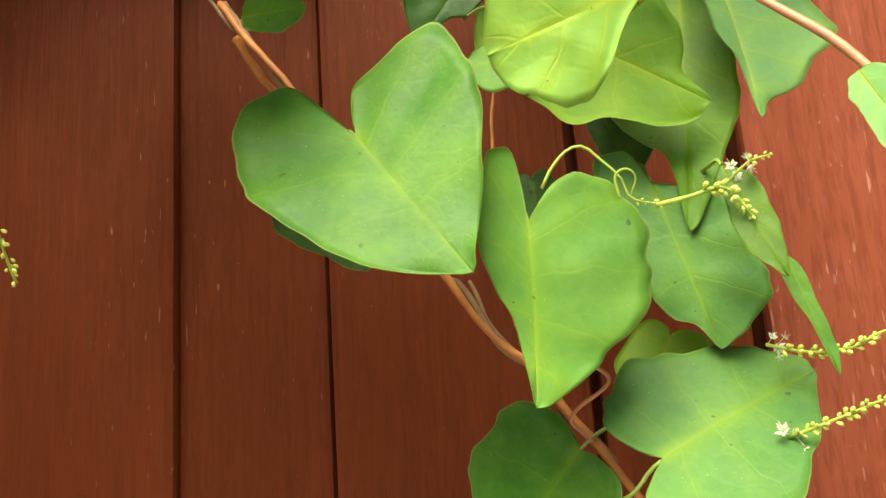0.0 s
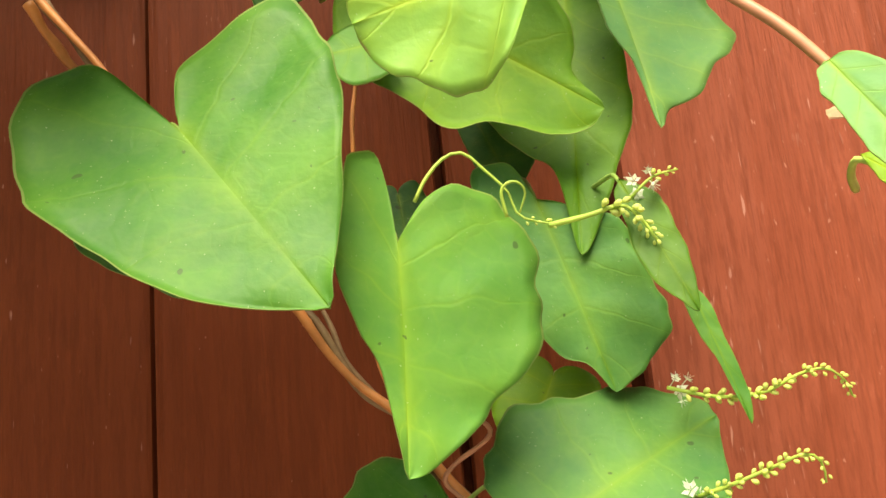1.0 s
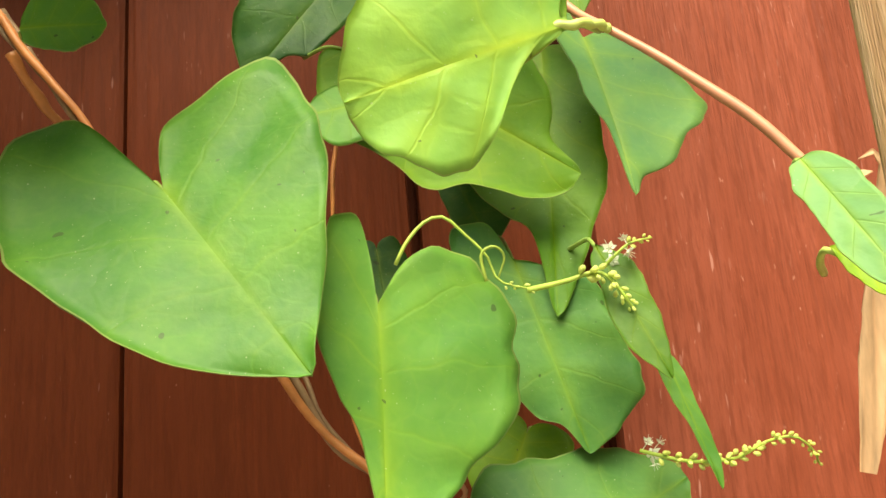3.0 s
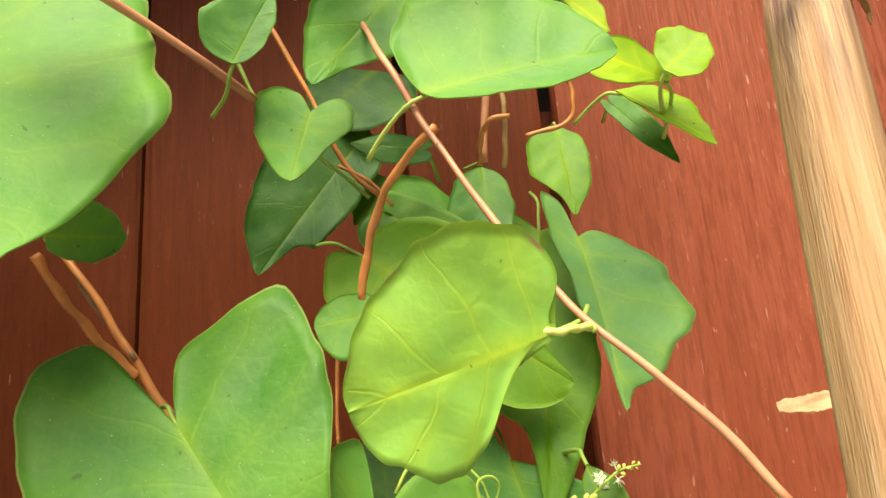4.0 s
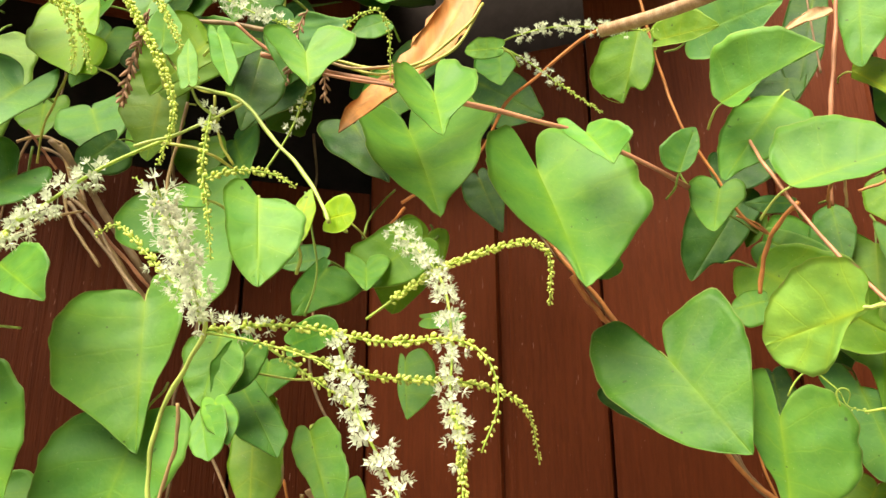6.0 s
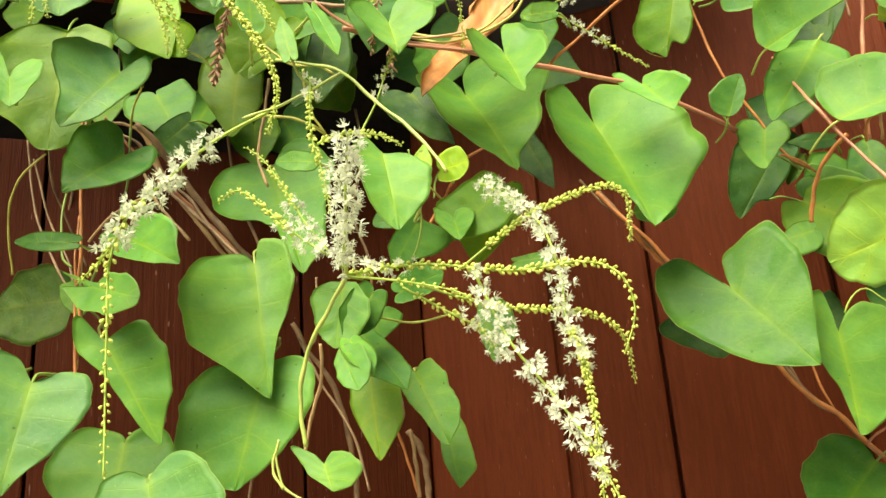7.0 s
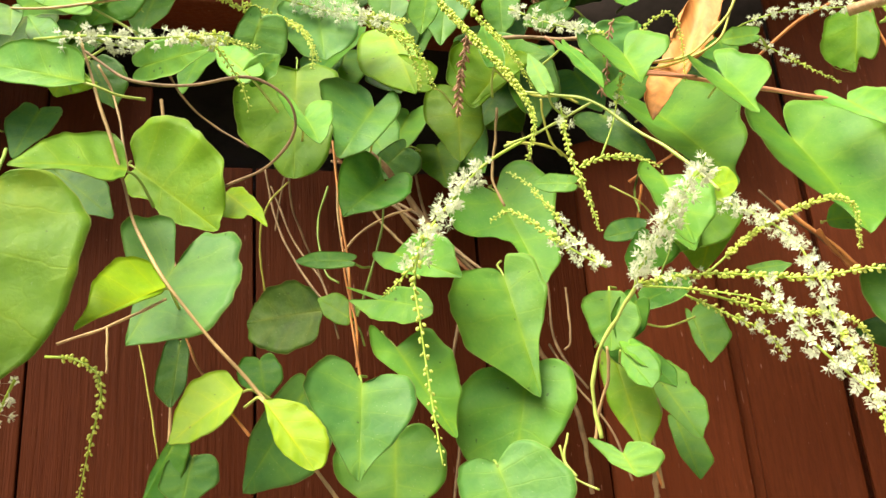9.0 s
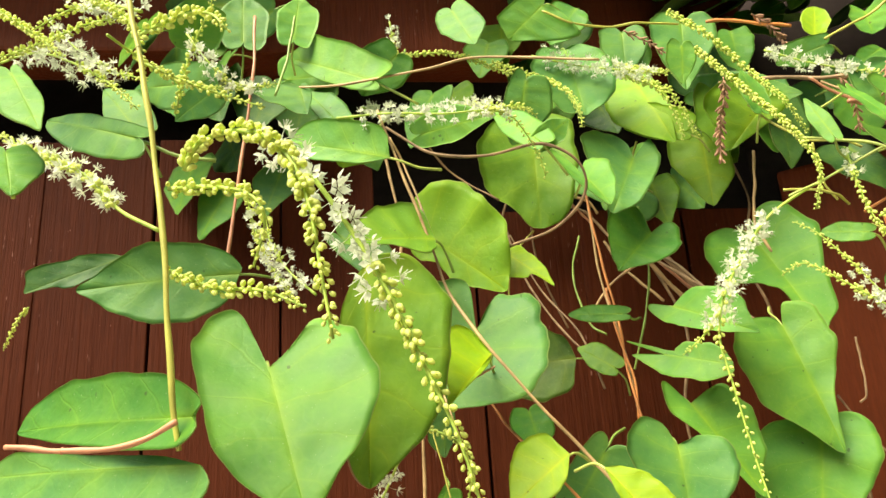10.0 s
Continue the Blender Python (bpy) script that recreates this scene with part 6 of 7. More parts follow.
flower_spike(vine_b, 0, 1, 2, 3.0, 0.95, [(-0.239, 0.030, 1.292), (-0.222, 0.002, 1.302), (-0.205, -0.030, 1.309), (-0.188, -0.060, 1.3135)])
flower_spike(vine_b, 2, 2, .35, .5, .8, [(-0.240, 0.035, 1.289), (-0.214, 0.035, 1.283), (-0.186, 0.035, 1.274), (-0.173, 0.035, 1.266)])
flower_spike(vine_b, 0, .93, .8, 2.0, .92, [(-0.176, 0.035, 1.283), (-0.170, 0.035, 1.267), (-0.160, 0.030, 1.246), (-0.145, 0.025, 1.225), (-0.129, 0.005, 1.205), (-0.117, -0.008, 1.183)])
flower_spike(vine_b, .05, .2, .0, 1.1, .9, [(-0.240, 0.035, 1.290), (-0.202, 0.040, 1.290), (-0.158, 0.040, 1.280), (-0.127, 0.035, 1.278), (-0.111, 0.030, 1.269), (-0.107, 0.030, 1.253), (-0.113, 0.028, 1.236)])
flower_spike(vine_b, 2, 2, .1, 1.3, .85, [(-0.209, 0.050, 1.283), (-0.175, 0.070, 1.271), (-0.143, 0.115, 1.271), (-0.127, 0.145, 1.261), (-0.126, 0.165, 1.236)])
flower_spike(vine_b, 0, .72, .6, 2.6, .98, [(-0.198, 0.137, 1.362), (-0.175, 0.125, 1.342), (-0.157, 0.110, 1.318), (-0.148, 0.095, 1.286), (-0.146, 0.087, 1.262), (-0.139, 0.080, 1.242), (-0.135, 0.070, 1.210), (-0.134, 0.060, 1.178)])
flower_spike(vine_b, .5, 2, .1, 1, .8, [(-0.217, 0.050, 1.283), (-0.189, 0.055, 1.264), (-0.181, 0.055, 1.259), (-0.173, 0.060, 1.244)])
flower_spike(vine_b, 2, 2, .12, 2.6, .9, [(-0.210, 0.130, 1.311), (-0.179, 0.140, 1.334), (-0.156, 0.150, 1.346), (-0.129, 0.160, 1.354), (-0.116, 0.165, 1.346), (-0.118, 0.170, 1.319)])
flower_spike(vine_c, .0, .5, .4, 1.0, .8, [(-0.261, 0.060, 1.310), (-0.276, 0.060, 1.330), (-0.285, 0.060, 1.346), (-0.301, 0.060, 1.371), (-0.313, 0.060, 1.382)])
flower_spike(vine_c, .0, .45, .3, 1.2, .9, [(-0.257, 0.050, 1.306), (-0.274, 0.050, 1.319), (-0.292, 0.050, 1.336), (-0.311, 0.050, 1.352), (-0.325, 0.050, 1.348)])
flower_spike(vine_c, 2, 2, .0, 2.3, 1, [(-0.352, 0.060, 1.525), (-0.326, 0.060, 1.483), (-0.303, 0.060, 1.445), (-0.292, 0.060, 1.414), (-0.299, 0.060, 1.387)])
flower_spike(vine_c, .0, .2, .1, 1.1, .9, [(-0.276, 0.070, 1.422), (-0.272, 0.062, 1.384), (-0.265, 0.060, 1.359), (-0.260, 0.060, 1.331)])
flower_spike(vine_b, 2, 2, .0, 1.3, .9, [(-0.267, 0.060, 1.374), (-0.254, 0.065, 1.379), (-0.235, 0.070, 1.376), (-0.221, 0.070, 1.367)])
flower_spike(vine_b, .15, .3, .25, .9, .8, [(-0.261, 0.102, 1.395), (-0.252, 0.109, 1.418), (-0.244, 0.114, 1.446), (-0.235, 0.120, 1.472), (-0.223, 0.119, 1.488), (-0.213, 0.120, 1.496), (-0.203, 0.124, 1.498), (-0.199, 0.129, 1.486), (-0.200, 0.134, 1.468), (-0.202, 0.139, 1.452)])
flower_spike(vine_d, .1, .75, .6, .75, 1, [(-0.541, -0.110, 1.464), (-0.505, -0.105, 1.457), (-0.471, -0.095, 1.449), (-0.447, -0.085, 1.447), (-0.435, -0.075, 1.442), (-0.429, -0.060, 1.424), (-0.427, -0.055, 1.409)])
flower_spike(vine_d, 2, 2, .0, 1, .8, [(-0.447, -0.085, 1.447), (-0.431, -0.075, 1.449), (-0.424, -0.065, 1.444)])
flower_spike(vine_d, 2, 2, .0, 1.3, .9, [(-0.493, 0.020, 1.550), (-0.440, 0.010, 1.506), (-0.424, 0.005, 1.483), (-0.422, 0.004, 1.463)])
flower_spike(vine_c, .0, .6, .5, 1.5, 1, [(-0.461, 0.040, 1.555), (-0.424, 0.045, 1.534), (-0.399, 0.050, 1.523), (-0.364, 0.055, 1.507)])
flower_spike(vine_c, 2, 2, .0, 1.3, 1, [(-0.423, 0.050, 1.535), (-0.393, 0.055, 1.511), (-0.374, 0.060, 1.498), (-0.362, 0.065, 1.460)])
flower_spike(vine_c, 2, 2, .2, 1.2, .9, [(-0.404, 0.050, 1.524), (-0.380, 0.055, 1.499), (-0.372, 0.060, 1.474), (-0.371, 0.060, 1.458)])
flower_spike(vine_c, .0, .9, .8, 1.5, 1, [(-0.312, 0.100, 1.527), (-0.288, 0.100, 1.508), (-0.265, 0.100, 1.493), (-0.244, 0.100, 1.482)])
flower_spike(vine_b, .15, .85, .9, 1.3, .9, [(-0.171, 0.250, 1.539), (-0.151, 0.250, 1.545), (-0.118, 0.250, 1.545), (-0.084, 0.250, 1.535), (-0.049, 0.250, 1.525)])
flower_spike(vine_b, .15, .6, .5, 1.0, .8, [(-0.163, 0.250, 1.538), (-0.144, 0.255, 1.524), (-0.122, 0.260, 1.503), (-0.094, 0.264, 1.477)])
flower_spike(vine_a, 2, 2, .85, 1, .75, [(0.001, 0.270, 1.275), (0.005, 0.270, 1.282), (0.011, 0.270, 1.288), (0.017, 0.270, 1.289), (0.023, 0.270, 1.283), (0.029, 0.270, 1.276), (0.032, 0.270, 1.268), (0.042, 0.268, 1.264)])
flower_spike(vine_a, 2, 2, .45, 1.5, 1.1, [(0.040, 0.268, 1.264), (0.052, 0.268, 1.266), (0.062, 0.267, 1.268), (0.067, 0.266, 1.263), (0.071, 0.266, 1.256)])
flower_spike(vine_a, 2, 2, 2, 1, .75, [(0.028, 0.270, 1.268), (0.027, 0.268, 1.276), (0.031, 0.267, 1.278), (0.034, 0.268, 1.275), (0.032, 0.270, 1.269)])
flower_spike(vine_a, .2, .7, .5, 1, .7, [(0.065, 0.270, 1.270), (0.071, 0.268, 1.275), (0.075, 0.268, 1.277), (0.081, 0.268, 1.278)])
flower_spike(vine_a, .0, .14, .1, 1.2, .8, [(0.075, 0.290, 1.214), (0.086, 0.280, 1.210), (0.096, 0.270, 1.210), (0.104, 0.265, 1.214), (0.110, 0.260, 1.215), (0.115, 0.260, 1.211), (0.116, 0.260, 1.207)])
flower_spike(vine_a, .0, .14, .1, 1.2, .8, [(0.075, 0.280, 1.182), (0.083, 0.270, 1.186), (0.093, 0.265, 1.190), (0.100, 0.260, 1.193), (0.104, 0.260, 1.190), (0.104, 0.260, 1.185)])
flower_spike(vine_c, .0, .5, .42, 1.15, 1.25, [(-0.450, -0.262, 1.363), (-0.429, -0.260, 1.343), (-0.414, -0.252, 1.316), (-0.405, -0.248, 1.297), (-0.393, -0.245, 1.269), (-0.384, -0.243, 1.247), (-0.375, -0.243, 1.218)])
flower_spike(vine_d, 2, 2, .1, 1.1, .8, [(-0.485, -0.130, 1.265), (-0.469, -0.128, 1.262), (-0.451, -0.130, 1.253), (-0.448, -0.130, 1.241), (-0.453, -0.130, 1.222), (-0.458, -0.130, 1.199)])
flower_spike(vine_d, .2, .9, .1, 1.2, .9, [(-0.591, -0.140, 1.426), (-0.582, -0.140, 1.394), (-0.568, -0.140, 1.366), (-0.546, -0.140, 1.337)])
flower_spike(vine_d, .0, .6, .5, 1.0, .8, [(-0.468, -0.157, 1.250), (-0.475, -0.157, 1.239), (-0.487, -0.157, 1.220), (-0.494, -0.157, 1.201)])
flower_spike(vine_c, 2, 2, .0, 4.2, 0.6, [(-0.354, -0.370, 1.282), (-0.351, -0.370, 1.286), (-0.341, -0.370, 1.285), (-0.332, -0.370, 1.279), (-0.327, -0.370, 1.269), (-0.325, -0.370, 1.259), (-0.323, -0.370, 1.249)])
flower_spike(vine_d, 2, 2, .0, 1.3, 1, [(-0.464, -0.290, 1.336), (-0.441, -0.290, 1.330), (-0.425, -0.290, 1.323), (-0.420, -0.288, 1.314), (-0.428, -0.285, 1.301)])
flower_spike(vine_d, 2, 2, .0, 1.2, 1, [(-0.475, -0.280, 1.311), (-0.451, -0.280, 1.300), (-0.430, -0.280, 1.295), (-0.411, -0.280, 1.286)])
flower_spike(vine_d, .2, .8, .6, 1.2, 1, [(-0.669, -0.260, 1.479), (-0.622, -0.260, 1.469), (-0.584, -0.260, 1.448), (-0.549, -0.260, 1.422), (-0.530, -0.260, 1.404)])
flower_spike(vine_d, .2, .8, .2, 1.2, 1, [(-0.482, -0.280, 1.328), (-0.507, -0.280, 1.343), (-0.532, -0.280, 1.365), (-0.573, -0.280, 1.388), (-0.616, -0.280, 1.414)])
flower_spike(vine_d, 2, 2, .0, 1.2, 1, [(-0.471, -0.300, 1.395), (-0.452, -0.300, 1.394), (-0.435, -0.300, 1.388), (-0.426, -0.300, 1.378)])
flower_spike(vine_d, 2, 2, .0, 1, .9, [(-0.648, -0.270, 1.469), (-0.593, -0.270, 1.459), (-0.555, -0.270, 1.453), (-0.505, -0.280, 1.429)])
flower_spike(vine_d, 2, 2, .0, 1, .9, [(-0.582, -0.200, 1.444), (-0.572, -0.200, 1.477), (-0.557, -0.200, 1.500), (-0.553, -0.200, 1.513)])
flower_spike(vine_d, 2, 2, .2, 1, .9, [(-0.573, -0.250, 1.465), (-0.582, -0.220, 1.467), (-0.573, -0.200, 1.459), (-0.556, -0.170, 1.463)])
flower_spike(vine_d, .1, .8, .6, 1, .9, [(-0.673, -0.230, 1.531), (-0.632, -0.230, 1.490), (-0.613, -0.220, 1.474), (-0.581, -0.220, 1.456)])
flower_spike(vine_d, .0, .5, .2, 1, .9, [(-0.553, -0.030, 1.585), (-0.549, -0.030, 1.558), (-0.542, -0.030, 1.531)])
flower_spike(vine_d, 2, 2, 0, 1.3, .8, [(-0.822, -0.140, 1.389), (-0.836, -0.140, 1.380), (-0.851, -0.140, 1.361)])
flower_spike(vine_d, .1, .7, .5, 1.2, .9, [(-0.497, -0.180, 1.326), (-0.515, -0.180, 1.342), (-0.527, -0.180, 1.359), (-0.531, -0.180, 1.376)])
flower_spike(vine_d, 2, 2, .0, 1.5, .9, [(-0.634, -0.280, 1.493), (-0.585, -0.280, 1.455), (-0.558, -0.280, 1.431)])
flower_spike(vine_d, .1, .9, .5, 1.2, .9, [(-0.575, -0.200, 1.493), (-0.555, -0.200, 1.466), (-0.543, -0.190, 1.451), (-0.523, -0.180, 1.450)])
flower_spike(vine_d, 2, 2, .1, 1.4, .9, [(-0.543, -0.250, 1.437), (-0.522, -0.240, 1.423), (-0.506, -0.230, 1.414), (-0.491, -0.220, 1.407)])
flower_spike(vine_d, 2, 2, .0, 1.6, .9, [(-0.545, -0.280, 1.459), (-0.517, -0.280, 1.436), (-0.502, -0.280, 1.417), (-0.498, -0.280, 1.397)])
flower_spike(vine_d, .0, .6, .4, .7, 1, [(-0.516, -0.270, 1.442), (-0.542, -0.270, 1.457), (-0.575, -0.270, 1.469), (-0.610, -0.270, 1.471)])
flower_spike(vine_d, .0, .8, .6, 1.6, 1, [(-0.560, -0.060, 1.500), (-0.528, -0.050, 1.486), (-0.497, -0.040, 1.486), (-0.476, -0.030, 1.485), (-0.447, -0.020, 1.475)])
flower_spike(vine_d, 2, 2, .0, 1.4, .9, [(-0.556, -0.020, 1.561), (-0.517, 0.000, 1.557), (-0.475, 0.010, 1.528), (-0.441, 0.020, 1.510), (-0.427, 0.020, 1.478)])
flower_spike(vine_c, .1, .9, .7, 1.6, 1, [(-0.460, 0.020, 1.542), (-0.430, 0.030, 1.527), (-0.397, 0.030, 1.510), (-0.369, 0.040, 1.501)])
flower_spike(vine_c, 2, 2, .0, 1.5, 1, [(-0.366, 0.060, 1.562), (-0.342, 0.060, 1.532), (-0.323, 0.070, 1.502), (-0.303, 0.070, 1.468), (-0.295, 0.080, 1.446)])

# leaves of the dense top growth, one behind another along the fence top
rnd = random.Random(11)
for i in range(46):
    u = rnd.uniform(-0.12, 0.62)
    at = CORNER + (ALONG if u > 0 else Vector((-1, 0, 0))) * u + Vector((0, -1, 0)) * rnd.uniform(0.03, 0.13)
    at.z = rnd.uniform(1.52, 1.78) + (0.06 if u < 0 else 0.0)
    size = rnd.uniform(0.045, 0.075)
    face = Vector((rnd.uniform(-0.2, 0.5), -1, rnd.uniform(-0.2, 0.7))).normalized()
    down = Vector((rnd.uniform(-0.7, 0.7), -0.3, -1)).normalized()
    wide = (-0.15 * size, 0.32 * size, 0.2 * size, rnd.uniform(0.42, 0.55) * size)
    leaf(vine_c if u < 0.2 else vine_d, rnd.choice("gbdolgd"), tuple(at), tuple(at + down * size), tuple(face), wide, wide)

# leaves added above the view, over the fence top, to shade the upper boards
rnd, crown = random.Random(23), {}
for i in range(560):
    u = rnd.uniform(-0.30, 1.0)
    at = CORNER + (ALONG if u > 0 else Vector((-1, 0, 0))) * u + Vector((0.25, -0.97, 0)) * rnd.uniform(-0.04, 0.12 if u > 0.12 else 0.20)
    at.z = rnd.uniform(1.84, 2.0) if u > 0.12 else rnd.uniform(1.73, 1.91)
    size = rnd.uniform(0.07, 0.11)
    face = Vector((rnd.uniform(-0.5, 0.5), -0.6, rnd.uniform(0.4, 1.2))).normalized()
    down = Vector((rnd.uniform(-0.7, 0.7), -0.8, -0.5)).normalized()
    wide = (-0.15 * size, 0.32 * size, 0.2 * size, rnd.uniform(0.45, 0.6) * size)
    owner = vine_c if u < 0.3 else vine_d
    one = leaf(owner, rnd.choice("gbdol"), tuple(at), tuple(at + down * size), tuple(face), wide, wide, stalk=0, coarse=1)
    crown.setdefault(owner, []).append(one)
for owner, leaves in crown.items():
    bm = bmesh.new()
    for one in leaves:
        one.data.transform(one.matrix_basis)
        bm.from_mesh(one.data)
        bpy.data.objects.remove(one)
    ob = part("crown", bm, (LEAF, LEAF_BACK), owner, "added foliage above the view that shades the fence top")
    ob["kind"] = "stuff"
    ob.color = (0.08, 0.26, 0.035, 1)

# thin woody runners hanging in the shade behind the leaves
rnd = random.Random(31)
for i in range(4):
    u = rnd.uniform(0.04, 0.42)
    at = CORNER + (ALONG if u > 0 else Vector((-1, 0, 0))) * u + Vector((0, -1, 0)) * rnd.uniform(0.02, 0.09)
    pts, q = [], at + Vector((0, 0, rnd.uniform(1.50, 1.66)))
    for k in range(6):
        pts.append(tuple(q))
        q = q + Vector((rnd.uniform(-0.03, 0.03), rnd.uniform(-0.012, 0.010), -rnd.uniform(0.05, 0.10)))
    stem(vine_c if u < 0.2 else vine_d, rnd.choice(("brown", "brown", "tan")), rnd.uniform(0.0011, 0.0017), pts)

# ---- dry cane, dead leaves and grass ----


def cane_material():
    """Pale straw with fine dark lengthwise fibres and a purple-brown stain under the node."""
    m, nt, p = nodes_of("pale dry cane")
    fibre = noise_of(nt, stretched(nt, (2000, 2000, 9)), 1.0, 3.0)
    broad = noise_of(nt, stretched(nt, (260, 260, 3)), 1.0, 4.0)
    c = ramp(nt, broad, (0.3, (0.36, 0.20, 0.095)), (0.5, (0.47, 0.295, 0.155)), (0.72, (0.55, 0.39, 0.25)))
    c = mix(nt, ramp(nt, fibre, (0.34, 0.75), (0.5, 0.0)), c, (0.27, 0.15, 0.07))
    tc, sep = node(nt, "TexCoord"), node(nt, "SeparateXYZ")
    nt.links.new(tc.outputs["Object"], sep.inputs[0])
    below = math_node(nt, "SUBTRACT", 1.402, sep.outputs[2])
    fade = math_node(nt, "MAXIMUM", math_node(nt, "SUBTRACT", 1.0, math_node(nt, "DIVIDE", below, 0.062)), 0.0)
    fade = math_node(nt, "MULTIPLY", fade, math_node(nt, "GREATER_THAN", below, 0.0))
    patch = ramp(nt, noise_of(nt, stretched(nt, (95, 95, 4)), 1.0, 3.0), (0.42, 0.0), (0.50, 1.0))
    run = ramp(nt, noise_of(nt, stretched(nt, (900, 900, 6)), 1.0, 2.0), (0.36, 0.15), (0.56, 1.0))
    c = mix(nt, math_node(nt, "MULTIPLY", math_node(nt, "MULTIPLY", fade, patch), run), c, (0.14, 0.065, 0.075))
    nt.links.new(c, p.inputs["Base Color"])
    p.inputs["Roughness"].default_value = 0.5
    p.inputs["Specular IOR Level"].default_value = 0.35
    bump(nt, p, math_node(nt, "ADD", fibre, broad), 0.6, 0.0012)
    return m


CANE = cane_material()
HUSK = plain("dry husk", (0.62, 0.41, 0.22), 0.6, 0.3, 30.0, (6, 6, 1), through_light=0.3)
DEAD = plain("dead orange-brown leaf", (0.54, 0.235, 0.07), 0.55, 0.35, 25.0, (5, 5, 1), through_light=0.2)
GRASS = plain("withered grass head", (0.34, 0.19, 0.11), 0.7, 0.4, 90.0)
cane = thing("dry_cane", "tall pale dry cane stalk with papery nodes before the fence", "cane", (0.114, 0.18, 0))
NODES = (0.0, 0.30, 0.62, 0.95, 1.12, 1.402, 1.68, 1.98)
for i, (lo, hi) in enumerate(zip(NODES, NODES[1:])):
    def centre(z):
        return Vector((0.114 + 0.04 * (z - 1.402), 0.180, z))
    bm = bmesh.new()
    line = [centre(lo + (hi - lo) * k / 14) for k in range(15)]
    base = 0.0112 if hi < 1.41 else 0.0091 - 0.0004 * (i - 5)
    rings = []
    for k, c in enumerate(line):
        u, ring = k / 14, []
        for s in range(36):
            a = s * math.pi / 18
            flat = math.cos(math.pi / 6) / math.cos((a + 0.35) % (math.pi / 3) - math.pi / 6)
            r = base * (0.35 + 0.68 * flat + 0.010 * math.sin(23 * a + i)) * (1 - 0.14 * max(0, (u - 0.86) / 0.14) ** 2 + 0.05 * max(0, 1 - u / 0.04))
            ring.append(bm.verts.new((c.x + r * math.cos(a), c.y + r * math.sin(a), c.z)))
        rings.append(ring)
    for below, above in zip(rings, rings[1:]):
        for s in range(36):
            bm.faces.new((below[s], below[(s + 1) % 36], above[(s + 1) % 36], above[s]))
    bm.faces.new(rings[0][::-1])
    bm.faces.new(rings[-1])
    section = part("section", bm, CANE, cane)
dry_blade("dead_leaf", "withered orange-brown strap leaf hanging in the vine", "dead leaf", [(-0.2262, 0.121, 1.4205), (-0.2235, 0.142, 1.4440), (-0.2170, 0.168, 1.4700), (-0.1990, 0.190, 1.5040), (-0.1800, 0.208, 1.5480), (-0.1650, 0.220, 1.5900)], 0.0150, DEAD, 0.25)
for width, points in (
    (0.0026, [(0.0940, 0.1660, 1.3917), (0.0973, 0.1660, 1.3909), (0.1019, 0.1680, 1.3919), (0.1073, 0.1690, 1.3938)]),
    (0.0020, [(0.0952, 0.1670, 1.3896), (0.0983, 0.1670, 1.3903), (0.1026, 0.1680, 1.3908)]),
    (0.0042, [(0.1373, 0.1820, 1.3935), (0.1321, 0.1800, 1.3930), (0.1267, 0.1770, 1.3912), (0.1205, 0.1720, 1.3905)]),
    (0.0022, [(0.1322, 0.1820, 1.3846), (0.1300, 0.1800, 1.3882), (0.1253, 0.1760, 1.3901)]),
    (0.0013, [(0.1054, 0.1675, 1.3943), (0.1097, 0.1670, 1.3953), (0.1143, 0.1680, 1.3954), (0.1201, 0.1710, 1.3945)]),
    (0.0011, [(0.1002, 0.1680, 1.3921), (0.1050, 0.1670, 1.3928), (0.1105, 0.1668, 1.3942)]),
):
    dry_blade("flake", "thin papery torn husk", "", points, width, HUSK, 0.2, cane)
husk = dry_blade("dead_leaf", "pale papery husk curling behind the dry cane", "dead leaf", [(0.1473, 0.258, 1.2965), (0.152, 0.256, 1.2978), (0.1547, 0.258, 1.2928), (0.1536, 0.262, 1.2799), (0.1504, 0.264, 1.2623), (0.1455, 0.266, 1.2407), (0.1405, 0.268, 1.2199), (0.136, 0.270, 1.2023)], 0.0056, HUSK, 0.3)
dry_blade("fold", "", "", [(0.1575, 0.266, 1.2950), (0.1500, 0.268, 1.2940), (0.1420, 0.270, 1.2930), (0.1333, 0.272, 1.2930)], 0.0036, HUSK, 0.2, husk)
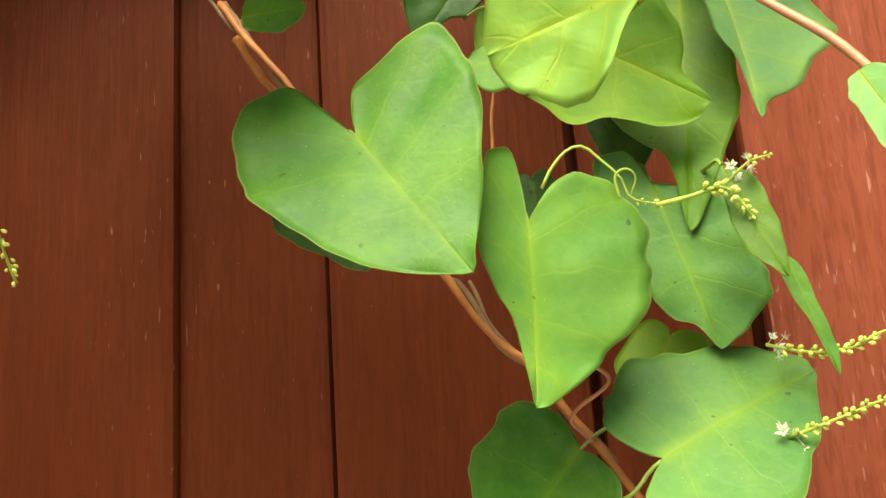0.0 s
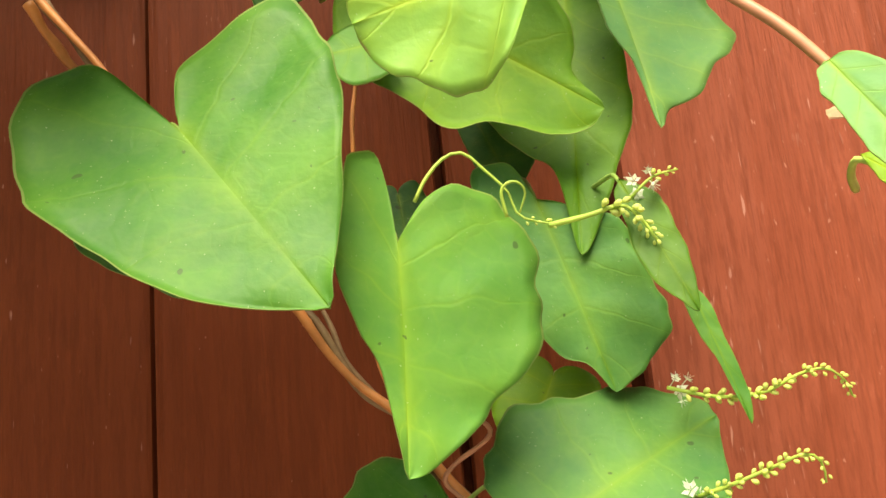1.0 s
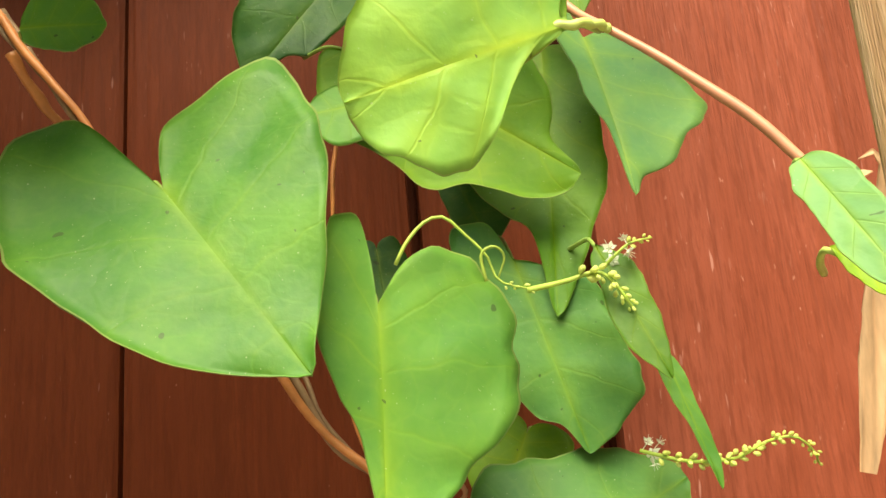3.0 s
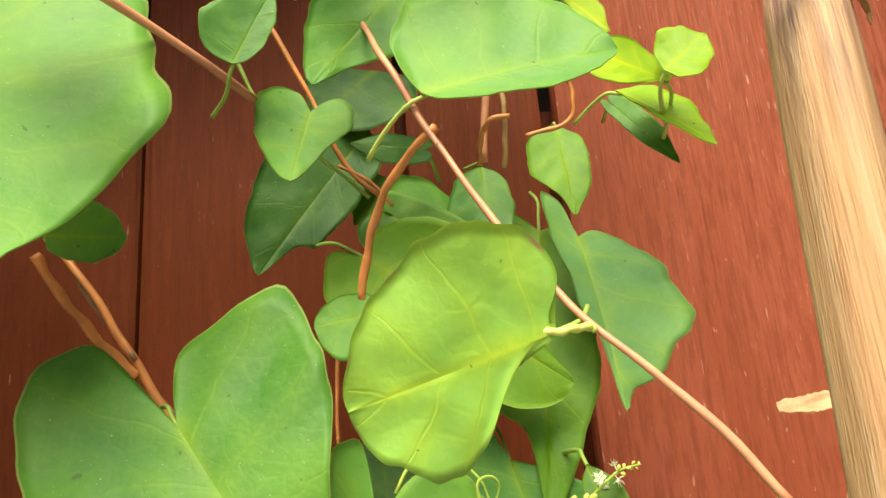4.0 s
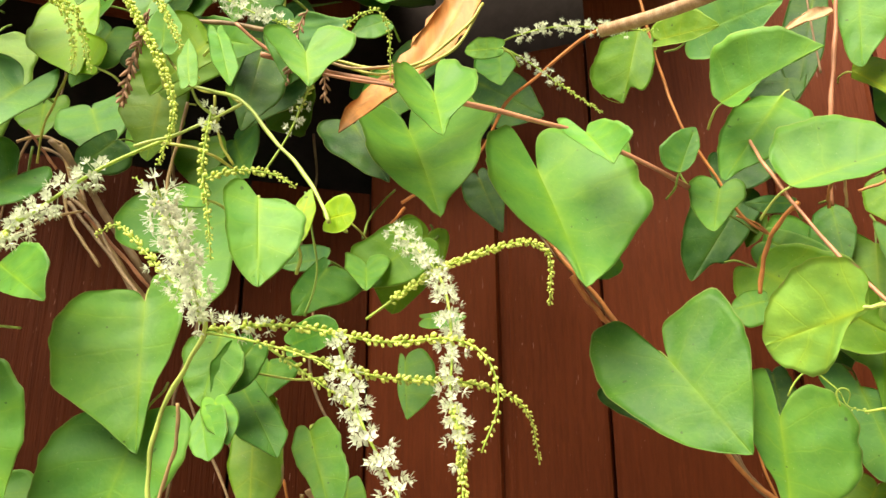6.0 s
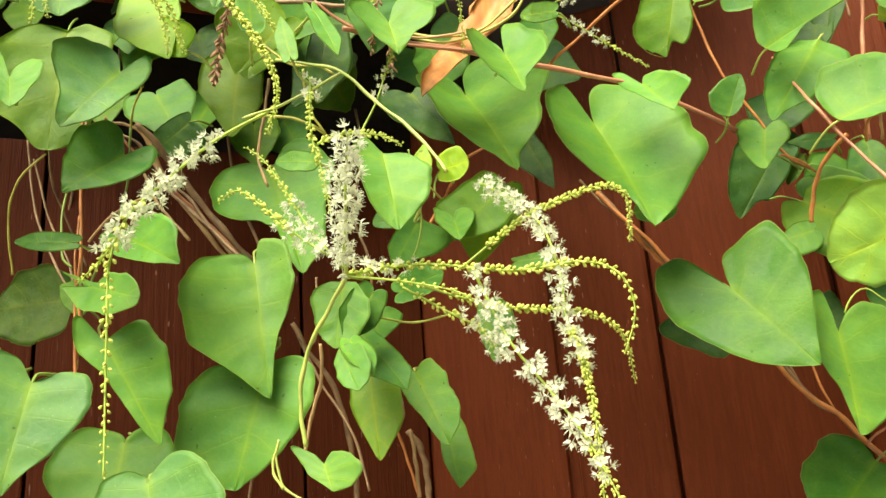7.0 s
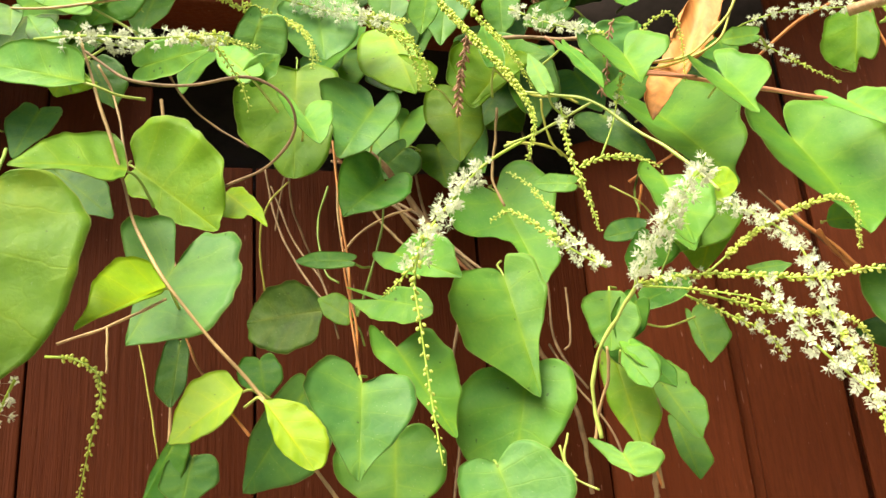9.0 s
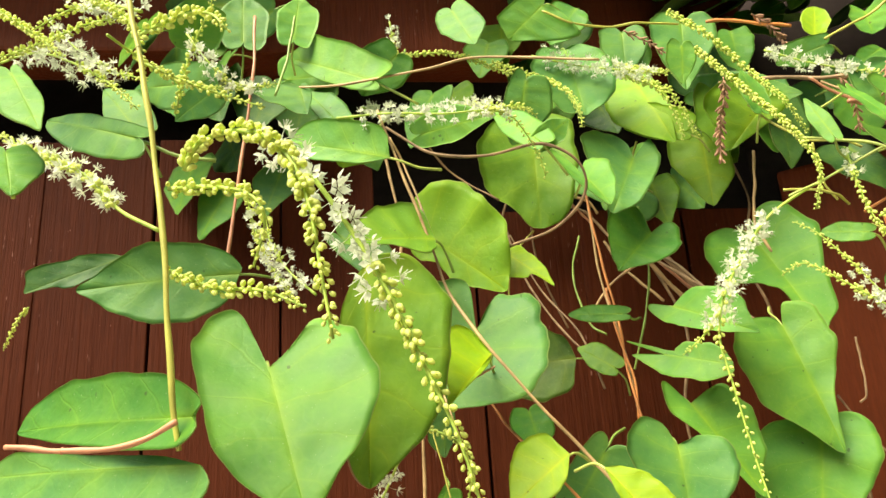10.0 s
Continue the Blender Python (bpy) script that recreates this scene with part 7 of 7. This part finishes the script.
dry_blade("dead_leaf", "small grey withered leaf among the vine leaves", "dead leaf", [(0.030, 0.272, 1.520), (0.046, 0.27, 1.524), (0.0609, 0.27, 1.5265)], 0.006, HUSK)
bm = bmesh.new()
tube(bm, spline([(-0.0845, 0.21, 1.5084), (-0.0443, 0.20, 1.506), (-0.007, 0.19, 1.5069), (0.04, 0.18, 1.515)], 20)[0], 0.0042, 14)
tagged(part("dry_stick", bm, CANE, None, "pale brown dry stick lying across the vine"), category="stick")


def grass_head(points, count, size):
    """A drooping dry grass head: a thin stalk with pointed spikelets on both sides."""
    top = thing("grass_head", "withered brown grass seed head hanging in the vine", "grass", points[0], group="grass heads")
    line, _ = spline(points, 30)
    bm = bmesh.new()
    tube(bm, line, 0.0006, 5)
    part("stalk", bm, GRASS, top)
    rnd = random.Random(5)
    for k in range(count):
        i = 1 + int(28 * k / count)
        way = (line[i + 1] - line[i]).normalized()
        lean = (way + turn_to(way, k * 2.6 + rnd.uniform(-0.4, 0.4)).to_3x3() @ Vector((0.75, 0, 0))).normalized()
        verts, faces = [], []
        bud_into(verts, faces, turn_to(lean, rnd.uniform(0, 6)), 0.0011 * size, 0.0072 * size * rnd.uniform(0.8, 1.2))
        me = bpy.data.meshes.new("spikelet")
        me.from_pydata(verts, [], faces)
        part("spikelet", me, GRASS, top).location = line[i]


grass_head([(-0.3405, 0.083, 1.5074), (-0.343, 0.082, 1.49), (-0.3485, 0.083, 1.4742), (-0.3537, 0.083, 1.4428)], 44, 1.0)
grass_head([(-0.238, 0.10, 1.492), (-0.2433, 0.10, 1.481), (-0.2498, 0.10, 1.4447)], 20, 0.8)
grass_head([(-0.40, 0.06, 1.56), (-0.385, 0.07, 1.548), (-0.365, 0.078, 1.525)], 22, 0.8)
grass_head([(-0.3178, 0.1278, 1.5763), (-0.3100, 0.1354, 1.5693), (-0.3037, 0.1433, 1.5594), (-0.2997, 0.1497, 1.5493)], 26, 0.9)
grass_head([(-0.2726, 0.1533, 1.5201), (-0.2671, 0.1610, 1.5093), (-0.2651, 0.1680, 1.4948), (-0.2674, 0.1745, 1.4743)], 24, 0.9)
